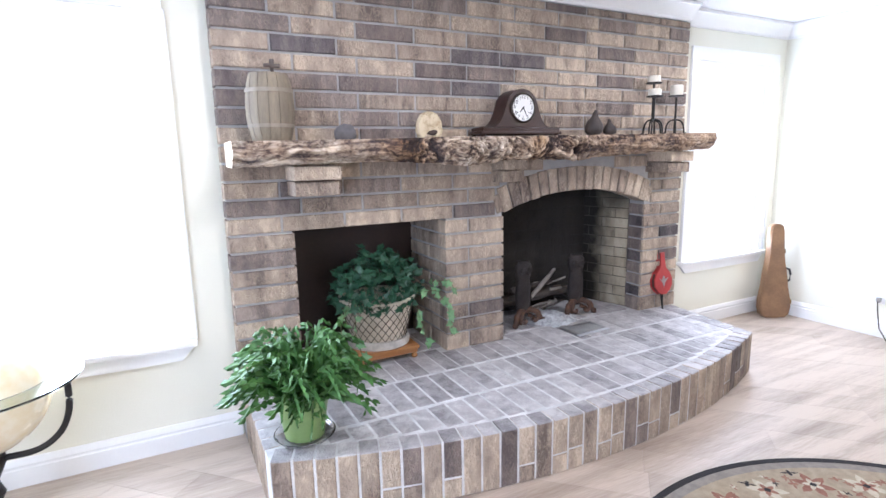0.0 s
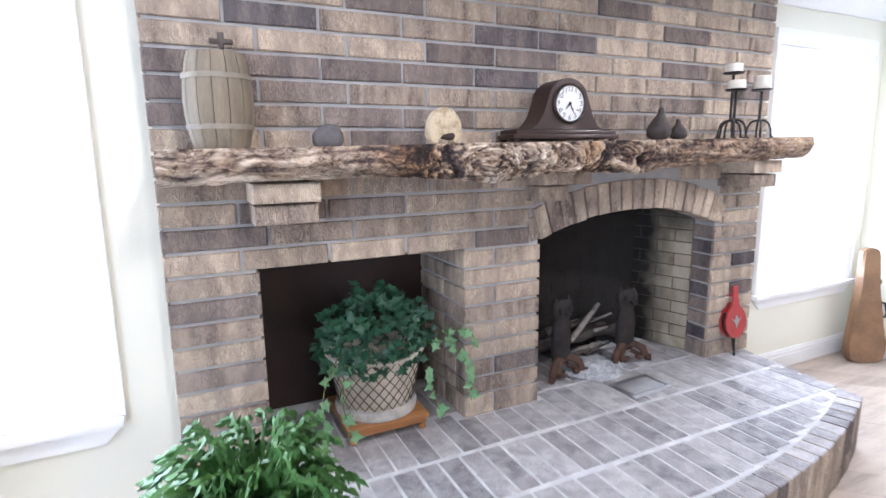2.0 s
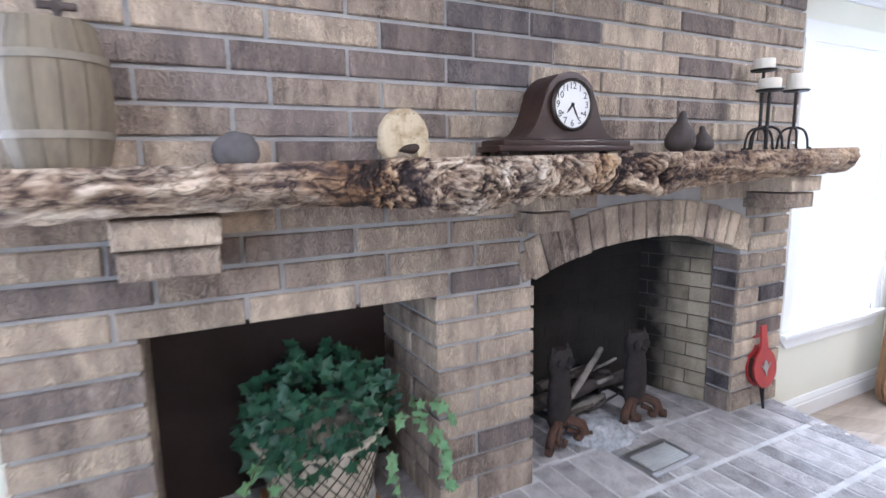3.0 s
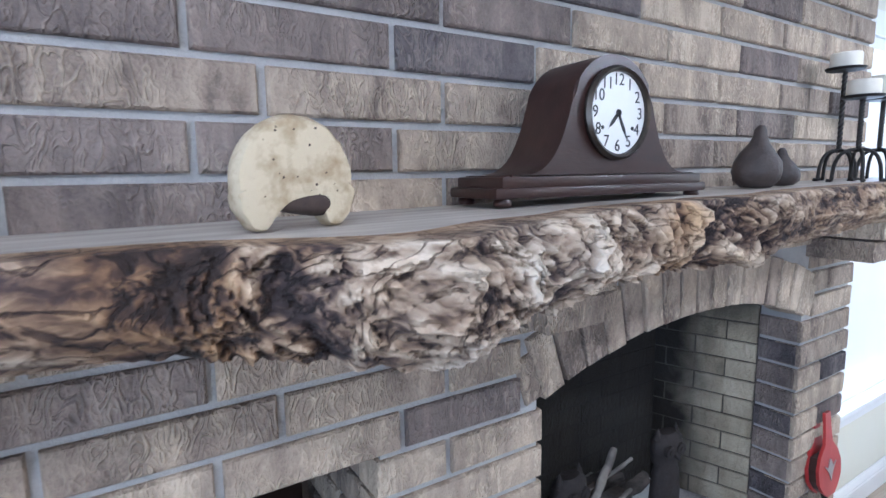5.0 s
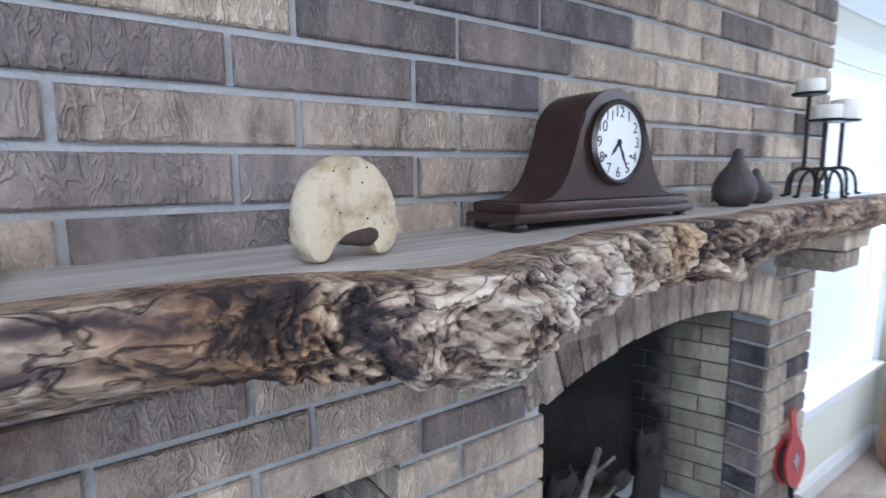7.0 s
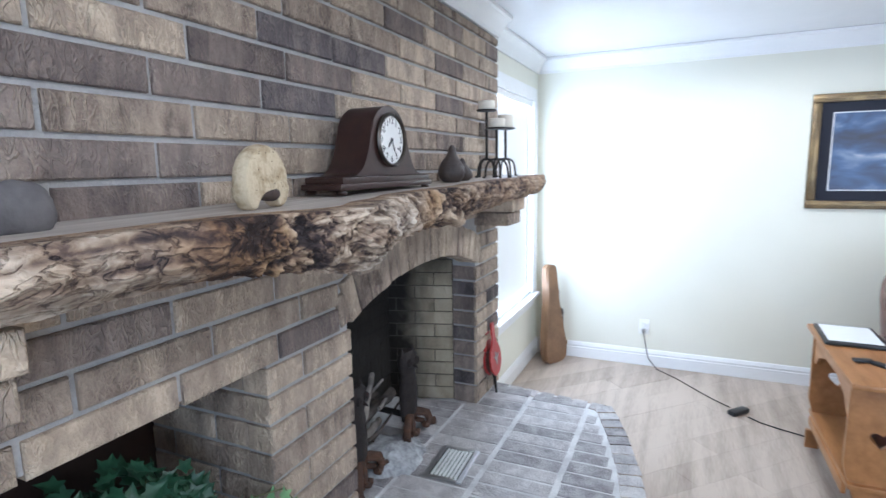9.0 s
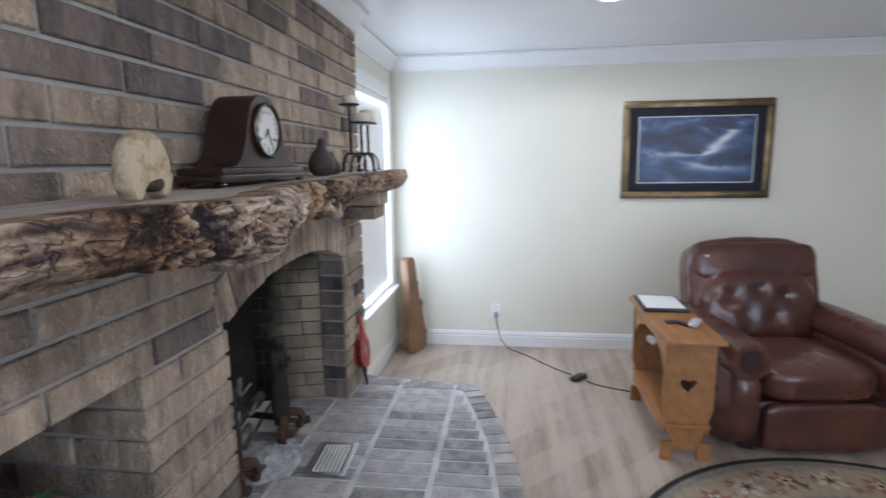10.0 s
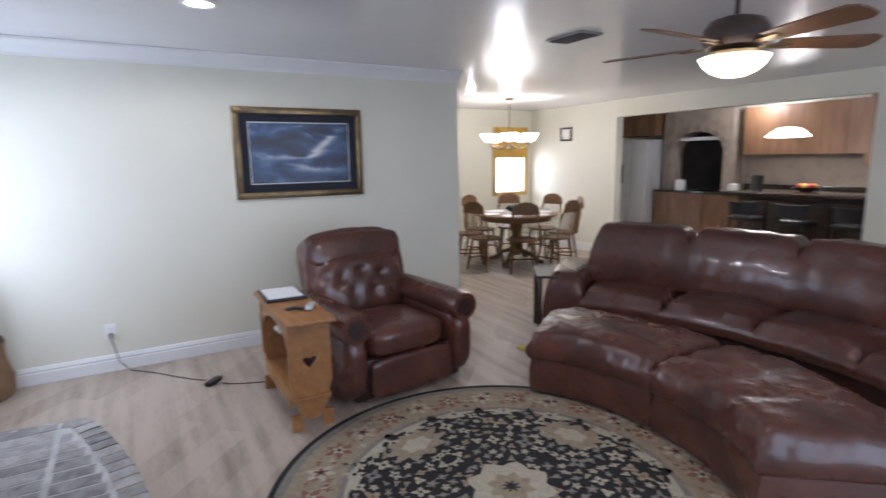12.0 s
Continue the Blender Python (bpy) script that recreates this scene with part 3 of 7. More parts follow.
for i in range(NX + 1):
    x = MX0 + (MX1 - MX0) * i / NX
    yf, zl, zt = mantel_front(x), mantel_low(x), mantel_top(x)
    row = [(x, 0.004, zt)]
    for k in range(1, 6):
        row.append((x, 0.004 + (yf + 0.02) * k / 6, zt))
    for k in range(NF + 1):
        f = k / NF
        y = yf - (0.02 + 0.03 * bell(x, 0.2)) * math.sin(math.pi * f) + 0.05 * f ** 3
        z = zt + (zl - 0.004) * f
        p = Vector((x * 1.25, y * 1.5, z * 1.25))
        warp = Vector((noise.noise(p * 5), noise.noise(p * 5 + Vector((9, 0, 0))), noise.noise(p * 5 + Vector((0, 9, 0))))) * 0.09
        xq = x + 0.028 * noise.noise(p * 9 + Vector((2, 4, 1))) + 0.012 * noise.noise(p * 30)
        fq = f + 0.16 * noise.noise(p * 11 + Vector((5, 1, 8)))
        # how broken the edge is: smooth sawn grain outside, burl in the middle, a knot further on
        wildness = min(1.0, 0.16 + step(xq, -0.42, -0.25) * (1 - 0.82 * step(xq, 0.32, 0.75)) + 0.5 * bell(xq - 0.6, 0.14))
        grain = Vector((x * 2.6, 0, z * 30 + 0.5 * math.sin(4 * x))) + warp * 6
        lines = 2 * abs(noise.noise(grain))
        slit = max(0.0, 1 - 6 * abs(noise.noise(grain * 0.55 + Vector((1, 3, 7))))) * step(noise.noise(p * 5), -0.1, 0.25)
        calm = 0.007 * (lines - 0.5) + 0.01 * noise.noise(grain * 0.4 + Vector((4, 0, 0))) + 0.004 * noise.noise(grain * 2.7) - 0.008 * slit
        b1, b2, b3 = billow((p + warp) * 8), billow((p + warp * 1.4) * 24, 3), noise.noise((p + warp) * 75)
        lobe = bell(xq + 0.155, 0.07) * bell(fq - 0.35, 0.5)
        swirl = math.sin(2 * math.pi * (math.hypot(x + 0.16, (z - zt + 0.02) * 1.3) / 0.023) + 9 * noise.noise(p * 6)) * lobe
        rough_d = 0.036 * b1 + 0.018 * b2 + 0.005 * b3 + 0.004 * swirl
        cracks = (
            (0.75 + 1.2 * b2) * bell(xq + 0.25 - 0.04 * f, 0.017) * step(f, -0.1, 0.25)
            + 0.55 * bell(xq + 0.075 + 0.06 * f, 0.012) * (1 - step(fq, 0.45, 0.6))
            + 0.7 * bell(xq - 0.085, 0.03) * step(fq, 0.25, 0.5)
            + (0.55 + b2) * bell(xq + 0.15, 0.09) * bell(fq - 0.86, 0.08)
            + 0.45 * bell(xq - 0.53, 0.028)
            + 0.4 * bell(xq - 0.34, 0.02) * bell(fq - 0.1, 0.25)
        )
        hole = 0.085 * bell(xq - 0.72, 0.04) * bell(fq - 0.62, 0.2)
        d = calm * (1 - wildness) + rough_d * wildness - 0.02 * min(1.0, cracks) * (1 + 1.2 * b2) - hole
        # tone: pale worn wood, shade painted dark into creases, cracks and hole, brown stain left of the burl and about
        # the knot
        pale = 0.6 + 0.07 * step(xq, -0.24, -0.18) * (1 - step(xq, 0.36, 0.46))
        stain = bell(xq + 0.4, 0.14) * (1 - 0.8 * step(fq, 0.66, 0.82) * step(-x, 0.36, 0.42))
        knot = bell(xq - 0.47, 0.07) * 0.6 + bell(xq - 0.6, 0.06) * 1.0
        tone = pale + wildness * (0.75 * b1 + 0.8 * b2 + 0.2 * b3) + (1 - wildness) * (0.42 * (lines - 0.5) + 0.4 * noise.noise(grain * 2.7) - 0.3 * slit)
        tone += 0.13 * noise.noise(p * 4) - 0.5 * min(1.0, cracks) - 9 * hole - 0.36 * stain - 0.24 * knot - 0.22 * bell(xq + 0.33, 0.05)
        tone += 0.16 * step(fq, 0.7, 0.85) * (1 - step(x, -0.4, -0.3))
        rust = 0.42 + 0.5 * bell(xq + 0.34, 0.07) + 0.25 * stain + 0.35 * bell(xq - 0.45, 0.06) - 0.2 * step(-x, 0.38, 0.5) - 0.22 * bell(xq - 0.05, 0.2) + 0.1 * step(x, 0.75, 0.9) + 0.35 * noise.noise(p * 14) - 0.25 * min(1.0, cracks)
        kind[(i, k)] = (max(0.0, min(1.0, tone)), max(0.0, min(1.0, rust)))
        e = min(1.0, f * 9)
        low = max(0.0, f - 0.75) * 4
        row.append((x + 0.012 * wildness * noise.noise(p * 9 + Vector((7, 1, 3))), y - d * e, z - low * (d + 0.006 * noise.noise(p * 20)) * 0.35 + 0.006 * wildness * e * noise.noise(p * 15)))
    low_z = zt - 0.112
    for k in range(1, 4):
        row.append((x, yf + 0.05 + 0.23 * k / 4, zt + zl * (1 - k / 4) - 0.109 * k / 4))
    row.append((x, 0.004, low_z))
    rows.append(ring(bm, row))
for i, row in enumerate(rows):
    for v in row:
        v[shaded_tone], v[rusty] = 0.55, 0.8
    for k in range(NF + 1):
        row[6 + k][shaded_tone], row[6 + k][rusty] = kind[(i, k)]
for i, (a, b) in enumerate(zip(rows, rows[1:])):
    n = len(a)
    for j in range(n):
        face = bm.faces.new((a[j], a[(j + 1) % n], b[(j + 1) % n], b[j]))
        if j < 5:
            face.material_index = 1
bm.faces.new(rows[0][::-1])
bm.faces.new(rows[-1])


def burl():
    """Pale wood broken by umber streaks, dark bark and painted crease shade; where each lies is kept on the mesh."""
    m = mat("live_edge_wood", (0, 0, 0), (1, 1, 1), 12, 0.82, 0.006, 85, stretch=(0.8, 1.1, 1.4))
    N, L = m.node_tree.nodes, m.node_tree.links
    ramp = next(n for n in N if n.type == "VALTORGB")
    old = ramp.inputs[0].links[0].from_socket
    at = N.new("ShaderNodeAttribute")
    at.attribute_name = "shaded_tone"
    mr = N.new("ShaderNodeMapRange")
    mr.inputs["From Min"].default_value, mr.inputs["From Max"].default_value = 0.0, 1.0
    L.new(at.outputs["Fac"], mr.inputs[0])
    mx = N.new("ShaderNodeMath")
    mx.operation = "MULTIPLY_ADD"
    L.new(old, mx.inputs[0])
    mx.inputs[1].default_value = 0.5
    L.new(mr.outputs[0], mx.inputs[2])
    sb = N.new("ShaderNodeMath")
    sb.operation = "SUBTRACT"
    L.new(mx.outputs[0], sb.inputs[0])
    sb.inputs[1].default_value = 0.25
    curl = N.new("ShaderNodeTexNoise")
    curl.inputs["Scale"].default_value, curl.inputs["Detail"].default_value, curl.inputs["Distortion"].default_value = 42, 8, 0.8
    L.new(next(n for n in N if n.type == "MAPPING").outputs[0], curl.inputs["Vector"])
    c2 = N.new("ShaderNodeMath")
    c2.operation = "MULTIPLY_ADD"
    L.new(curl.outputs[0], c2.inputs[0])
    c2.inputs[1].default_value = 0.95
    L.new(sb.outputs[0], c2.inputs[2])
    c3 = N.new("ShaderNodeMath")
    c3.operation = "SUBTRACT"
    L.new(c2.outputs[0], c3.inputs[0])
    c3.inputs[1].default_value = 0.475
    L.new(c3.outputs[0], ramp.inputs[0])
    bump = next(n for n in N if n.type == "BUMP")
    bump.inputs["Distance"].default_value = 0.01
    L.new(curl.outputs[0], bump.inputs["Height"])
    e = ramp.color_ramp.elements
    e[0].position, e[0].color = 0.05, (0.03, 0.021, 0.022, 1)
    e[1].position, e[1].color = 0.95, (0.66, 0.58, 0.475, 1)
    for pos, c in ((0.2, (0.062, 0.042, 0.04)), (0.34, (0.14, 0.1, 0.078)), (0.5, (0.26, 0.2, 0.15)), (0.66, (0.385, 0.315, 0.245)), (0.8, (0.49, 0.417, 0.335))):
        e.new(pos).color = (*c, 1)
    # dark winding veins and worm pits in the weathered wood
    vein = N.new("ShaderNodeTexNoise")
    vein.inputs["Scale"].default_value, vein.inputs["Detail"].default_value, vein.inputs["Distortion"].default_value = 17, 5, 1.4
    L.new(next(n for n in N if n.type == "MAPPING").outputs[0], vein.inputs["Vector"])

    def calc(op, a, b, clamp=False):
        q = N.new("ShaderNodeMath")
        q.operation, q.use_clamp = op, clamp
        for i, v in enumerate((a, b)):
            if isinstance(v, (int, float)):
                q.inputs[i].default_value = v
            else:
                L.new(v, q.inputs[i])
        return q.outputs[0]

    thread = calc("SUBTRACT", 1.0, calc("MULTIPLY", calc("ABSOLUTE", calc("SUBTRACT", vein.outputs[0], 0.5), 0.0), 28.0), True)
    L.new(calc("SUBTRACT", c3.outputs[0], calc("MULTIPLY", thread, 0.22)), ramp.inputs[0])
    L.new(calc("SUBTRACT", curl.outputs[0], calc("MULTIPLY", thread, 0.5)), bump.inputs["Height"])
    warm = N.new("ShaderNodeAttribute")
    warm.attribute_name = "rust"
    stain = N.new("ShaderNodeMix")
    stain.data_type, stain.blend_type = "RGBA", "MULTIPLY"
    L.new(warm.outputs["Fac"], stain.inputs[0])
    L.new(ramp.outputs[0], stain.inputs[6])
    stain.inputs[7].default_value = (0.88, 0.66, 0.43, 1)
    L.new(stain.outputs[2], N["Principled BSDF"].inputs["Base Color"])
    return m


M_MANTEL = burl()
M_MANTEL_TOP = mat("planed_mantel_top", (0.52, 0.475, 0.42), (0.34, 0.295, 0.25), 4, 0.6, 0.0008, 40, stretch=(0.7, 9, 9))
M_CUT = mat("sawn_end_grain", (0.62, 0.53, 0.40), (0.50, 0.41, 0.3), 20, 0.8, 0.001, 80)
bm.faces.ensure_lookup_table()
bm.faces[-1].material_index = bm.faces[-2].material_index = 2
mantel = one("mantel", bm, M_MANTEL, Matrix(), "thick live-edge wooden mantel with a gnarled, crease-darkened front", "mantel")
for m in (M_MANTEL_TOP, M_CUT):
    mantel.data.materials.append(m)
# ---- things on the mantel ----
def on_mantel(x, y, turn=0):
    return pose(x, y, mantel_top(x) + 0.0005, 0, 0, turn)


def text(name, body, size, m, material, parent):
    cu = bpy.data.curves.new(name, "FONT")
    cu.body, cu.size, cu.extrude = body, size, 0.0003
    cu.align_x, cu.align_y = "CENTER", "CENTER"
    cu.materials.append(material)
    ob = new(name, cu)
    ob.parent = parent
    ob.matrix_basis = m
    return ob


M_GUN = mat("dark_bronze", (0.10, 0.085, 0.07), (0.05, 0.043, 0.038), 14, 0.35, 0.0003, 80, metal=0.85)


def mantel_clock():
    t = thing("mantel_clock", on_mantel(0.415, -0.105, -1), "dark mahogany tambour mantel clock with a white dial", "clock")
    pts = []
    for i in range(61):
        x = -0.245 + 0.49 * i / 60
        a = abs(x)
        if a < 0.1:
            z = 0.152 + math.sqrt(0.109 ** 2 - a * a)
        else:
            z = 0.05 + 0.145 * max(0.0, (0.245 - a) / 0.145) ** 3.9
        pts.append((x, z))
    bm = extrude_poly(B(), [(-0.245, 0.045), *pts, (0.245, 0.045)], -0.064, 0.058)
    bmesh.ops.bevel(bm, geom=[e for e in bm.edges if all(v.co.y < -0.06 for v in e.verts)], offset=0.005, segments=2, affect="EDGES")
    part("case", bm, M_CLOCK, t)
    bm = box(B(), -0.275, 0.275, -0.072, 0.066, 0.012, 0.03, 0.005)
    box(bm, -0.26, 0.26, -0.069, 0.063, 0.028, 0.048, 0.004)
    part("plinth", bm, M_CLOCK, t)
    for sx in (-0.25, 0.25):
        for sy in (-0.055, 0.05):
            part("foot", lathe(B(), [(0.014, 0.0), (0.016, 0.006), (0.013, 0.013)], 14, (sx, sy, 0)), M_CLOCK, t)
    face = Matrix.Translation((0.002, -0.066, 0.158)) @ pose(0, 0, 0, 90) @ Matrix.Diagonal((0.87, 0.87, 1, 1))
    ringp = [(0.083, 0.0), (0.095, 0.0), (0.096, 0.006), (0.09, 0.013), (0.084, 0.01), (0.083, 0.0)]
    part("bezel", lathe(B(), ringp, 48, cap=False, m=face), M_GUN, t, "dark bronze bezel")
    dial = part("dial", lathe(B(), [(0.0835, 0.0), (0.0835, 0.003)], 48, m=face), M_DIAL, t, "white dial with black numerals")
    for h in range(1, 13):
        a = math.radians(30 * h)
        text("numeral", str(h), 0.034, face @ Matrix.Translation((0.067 * math.sin(a), 0.067 * math.cos(a), 0.0036)), M_BLACK, dial)
    for ang, ln, wd in ((222, 0.04, 0.006), (152, 0.06, 0.005)):
        bm = B()
        extrude_poly(bm, [(-wd / 2, -0.008), (wd / 2, -0.008), (wd * 0.7, ln * 0.6), (0, ln), (-wd * 0.7, ln * 0.6)], 0.004, 0.0052, "z")
        lathe(bm, [(0.007, 0.004), (0.007, 0.0065)], 14)
        hand = part("clock_hand", bm, M_BLACK, dial, smooth=False)
        hand.matrix_basis = face @ pose(0, 0, 0, 0, 0, -ang)
    for sx in (-0.045, 0.045):
        part("winding_hole", lathe(B(), [(0.004, 0.003), (0.004, 0.0042)], 12, (sx, -0.03, 0), m=face), M_BLACK, dial)


mantel_clock()


def shelf_fungus():
    t = thing("shelf_fungus", on_mantel(-0.19, -0.2, 6) @ Matrix.Diagonal((0.79, 0.85, 0.86, 1)), "dried tan bracket fungus standing on its rim", "ornament")
    outline = smooth([(-0.088, 0.03, 0), (-0.07, 0.003, 0), (-0.05, 0.0, 0), (-0.034, 0.02, 0), (-0.012, 0.036, 0), (0.018, 0.038, 0), (0.036, 0.022, 0), (0.046, 0.004, 0), (0.066, 0.001, 0), (0.084, 0.02, 0),
                      (0.093, 0.06, 0), (0.085, 0.1, 0), (0.06, 0.134, 0), (0.02, 0.153, 0), (-0.025, 0.152, 0), (-0.064, 0.13, 0), (-0.088, 0.095, 0), (-0.094, 0.06, 0), (-0.088, 0.03, 0)], 4)[:-1]
    bm, rows = B(), []
    for y, k in ((-0.024, 0.8), (-0.022, 0.92), (-0.014, 0.985), (0.0, 1.0), (0.012, 0.985), (0.019, 0.92), (0.021, 0.8)):
        row = []
        for q in outline:
            c = Vector((0, 0.08, 0)) if q.y > 0.05 else Vector((q.x * 0.93, 0.07, 0))
            v = c + (q - c) * k
            wob = 0.0025 * noise.noise(Vector((v.x * 60, y * 60, v.y * 60)))
            row.append((v.x + wob, y, max(v.y + wob, 0.0006)))
        rows.append(ring(bm, row))
    for p, q in zip(rows, rows[1:]):
        bridge(bm, p, q)
    for row, y in ((rows[0], -0.0245), (rows[-1], 0.0215)):
        f = bm.faces.new(row)
    bmesh.ops.triangulate(bm, faces=[f for f in bm.faces if len(f.verts) > 4])
    part("cap", bm, M_FUNGUS, t)
    part("torn_edge", soft_box(B(), 0.11, 0.046, 0.034, 0.0, 12, 2.6, m=Matrix.Translation((0.004, -0.004, 0.036)), wrinkle=0.008), M_FUNGUS_DARK, t, "dark torn gill edge")
    bm = B()
    for i in range(26):
        x, z = rnd0.uniform(-0.075, 0.075), rnd0.uniform(0.04, 0.14)
        if (x / 0.08) ** 2 + ((z - 0.085) / 0.06) ** 2 < 0.9:
            lathe(bm, [(rnd0.uniform(0.0006, 0.0022), 0.0), (0.0005, 0.0012)], 7, m=Matrix.Translation((x, -0.0242, z)) @ pose(0, 0, 0, 90))
    tagged(part("pit_marks", bm, M_FUNGUS_DARK, t), kind="stuff")


rnd0 = random.Random(5)
shelf_fungus()

bm = bmesh.new()
bmesh.ops.create_icosphere(bm, subdivisions=4, radius=1)
for v in bm.verts:
    d = 1 + 0.12 * noise.noise(v.co * 1.6) + 0.04 * noise.noise(v.co * 6)
    v.co = Vector((v.co.x * 0.058 * d, v.co.y * 0.024 * d, max(v.co.z, -0.62) * 0.048 * d + 0.0295))
one("stone", bm, M_STONE, on_mantel(-0.6, -0.11, 4), "small dark grey stone slab leaning on the mantel", "stone")


def barrel():
    t = thing("small_barrel", on_mantel(-0.955, -0.13), "small weathered wooden barrel with pale hoops", "barrel")
    n, H = 14, 0.295
    prof = [(0.094 - 0.022 * (2 * f - 1) ** 2 + 0.012, f * H) for f in [i / 8 for i in range(9)]]
    for i in range(n):
        bm = B()
        a0, a1 = 2 * math.pi * i / n + 0.012, 2 * math.pi * (i + 1) / n - 0.012
        rows = []
        for r, z in prof:
            rows.append(ring(bm, [(r * math.cos(a0), r * math.sin(a0), z), (r * 1.008 * math.cos((a0 + a1) / 2), r * 1.008 * math.sin((a0 + a1) / 2), z), (r * math.cos(a1), r * math.sin(a1), z), ((r - 0.012) * math.cos(a1), (r - 0.012) * math.sin(a1), z), ((r - 0.012) * math.cos(a0), (r - 0.012) * math.sin(a0), z)]))
        for p, q in zip(rows, rows[1:]):
            bridge(bm, p, q)
        bm.faces.new(rows[0][::-1])
        bm.faces.new(rows[-1])
        part("stave", bm, M_BARREL, t)
    for f in (0.2, 0.72):
        r = 0.094 - 0.022 * (2 * f - 1) ** 2 + 0.0125
        part("hoop", lathe(B(), [(r, f * H), (r + 0.003, f * H), (r + 0.004, f * H + 0.016), (r, f * H + 0.016)], 40, cap=False), M_HOOP, t)
    part("barrel_head", lathe(B(), [(0.08, H - 0.02), (0.08, H - 0.008)], 32), M_BARREL, t)
    bm = lathe(B(), [(0.007, H - 0.008), (0.008, H + 0.03)], 12, (0.02, 0, 0))
    box(bm, -0.016, 0.056, -0.007, 0.007, H + 0.03, H + 0.046, 0.004)
    box(bm, 0.01, 0.03, -0.008, 0.008, H + 0.026, H + 0.066, 0.004)
    part("bung_tap", bm, M_DARKWOOD, t, "dark cross-shaped tap")


barrel()


def gourd(x, y, r, h, lean):
    bm = B()
    prof = [(0.001, 0.0), (r * 0.6, 0.002), (r * 0.92, h * 0.13), (r, h * 0.27), (r * 0.93, h * 0.42), (r * 0.68, h * 0.58), (r * 0.4, h * 0.72), (r * 0.28, h * 0.83), (r * 0.25, h * 0.93), (r * 0.12, h), (0.001, h * 1.005)]
    lathe(bm, prof, 32, cap=False)
    bmesh.ops.remove_doubles(bm, verts=bm.verts, dist=0.0015)
    for v in bm.verts:
        v.co.x += lean * (v.co.z / h) ** 2
        v.co += Vector((v.co.x, v.co.y, 0)) * 0.09 * noise.noise(v.co * 75)
    one("gourd", bm, M_GOURD, on_mantel(x, y), "dark cast gourd with a bent neck and pitted skin", "ornament", "gourds on the mantel")


gourd(0.985, -0.13, 0.056, 0.152, 0.012)
gourd(1.125, -0.125, 0.042, 0.098, -0.01)


def candle_holder(x, y, h, ch, turn):
    t = thing("candle_holder", on_mantel(x, y, turn), "black twisted iron candle holder with a cream pillar candle", "candle holder", "candle holders on the mantel")
    bm, n = B(), 60
    rows = []
    for i in range(n + 1):
        z = 0.085 + (h - 0.085) * i / n
        a = i * 0.42
        rows.append(ring(bm, [(0.0075 * math.cos(a + k * math.pi / 2), 0.0075 * math.sin(a + k * math.pi / 2), z) for k in range(4)]))
    for p, q in zip(rows, rows[1:]):
        bridge(bm, p, q)
    bm.faces.new(rows[0][::-1])
    bm.faces.new(rows[-1])
    part("twisted_stem", bm, M_IRON, t)
    for k in range(4):
        a = k * math.pi / 2 + 0.5
        pts = [(0.0, 0.092), (0.022, 0.09), (0.042, 0.077), (0.054, 0.05), (0.058, 0.02), (0.06, 0.004), (0.072, 0.004)]
        part("leg", tube(B(), smooth([(r * math.cos(a), r * math.sin(a), z) for r, z in pts], 4), 0.0052, 8), M_IRON, t)
    part("drip_pan", lathe(B(), [(0.01, h - 0.004), (0.048, h), (0.053, h + 0.007), (0.05, h + 0.008), (0.04, h + 0.003)], 28), M_IRON, t)
    candle = part("candle", lathe(B(), [(0.040, h + 0.004), (0.041, h + 0.006), (0.041, h + ch - 0.003), (0.038, h + ch), (0.02, h + ch - 0.003), (0.001, h + ch - 0.004)], 32), M_WAX, t, "cream wax pillar candle")
    part("wick", tube(B(), [(0, 0, h + ch - 0.005), (0.001, 0, h + ch + 0.007)], 0.001, 6), M_BLACK, candle)


candle_holder(1.465, -0.165, 0.235, 0.05, 5)
candle_holder(1.545, -0.085, 0.33, 0.05, 30)
candle_holder(1.715, -0.13, 0.245, 0.075, 15)

# ---- things on the hearth ----
rl = random.Random(21)


def leaf_card(bm, p, d, up, ln, wd, fold=0.25):
    """One thick-ribbed leaf: two halves folded along the rib."""
    d, s = d.normalized(), d.cross(up)
    if s.length < 0.05:
        s = d.cross(Vector((1, 0, 0)))
    s.normalize()
    n = s.cross(d).normalized()
    rib = [p, p + d * ln * 0.4 - n * ln * 0.03, p + d * ln]
    r = [p + d * ln * 0.22 + s * wd * 0.42 + n * wd * fold, p + d * ln * 0.55 + s * wd * 0.5 + n * wd * fold]
    l = [p + d * ln * 0.22 - s * wd * 0.42 + n * wd * fold, p + d * ln * 0.55 - s * wd * 0.5 + n * wd * fold]
    V = [bm.verts.new(q) for q in (*rib, *r, *l)]
    bm.faces.new((V[0], V[3], V[4], V[1]))
    bm.faces.new((V[1], V[4], V[2]))
    bm.faces.new((V[0], V[1], V[6], V[5]))
    bm.faces.new((V[1], V[2], V[6]))


def ivy_leaf(bm, p, d, up, s):
    """A five-pointed leaf, bent along the middle."""
    d = d.normalized()
    w = d.cross(up)
    if w.length < 0.05:
        w = d.cross(Vector((1, 0, 0)))
    w.normalize()
    n = w.cross(d).normalized()
    shape = [(0, 0), (0.38, -0.12), (0.3, 0.18), (0.52, 0.42), (0.24, 0.5), (0, 1.0)]
    mid = [bm.verts.new(p), bm.verts.new(p + d * s * 0.45 - n * s * 0.08), bm.verts.new(p + d * s)]
    for sg in (1, -1):
        side = [bm.verts.new(p + w * sg * s * a + d * s * b + n * s * 0.12 * a * 2) for a, b in shape[1:5]]
        bm.faces.new((mid[0], side[0], side[1], mid[1]))
        bm.faces.new((mid[1], side[1], side[2], side[3]))
        bm.faces.new((mid[1], side[3], mid[2]))


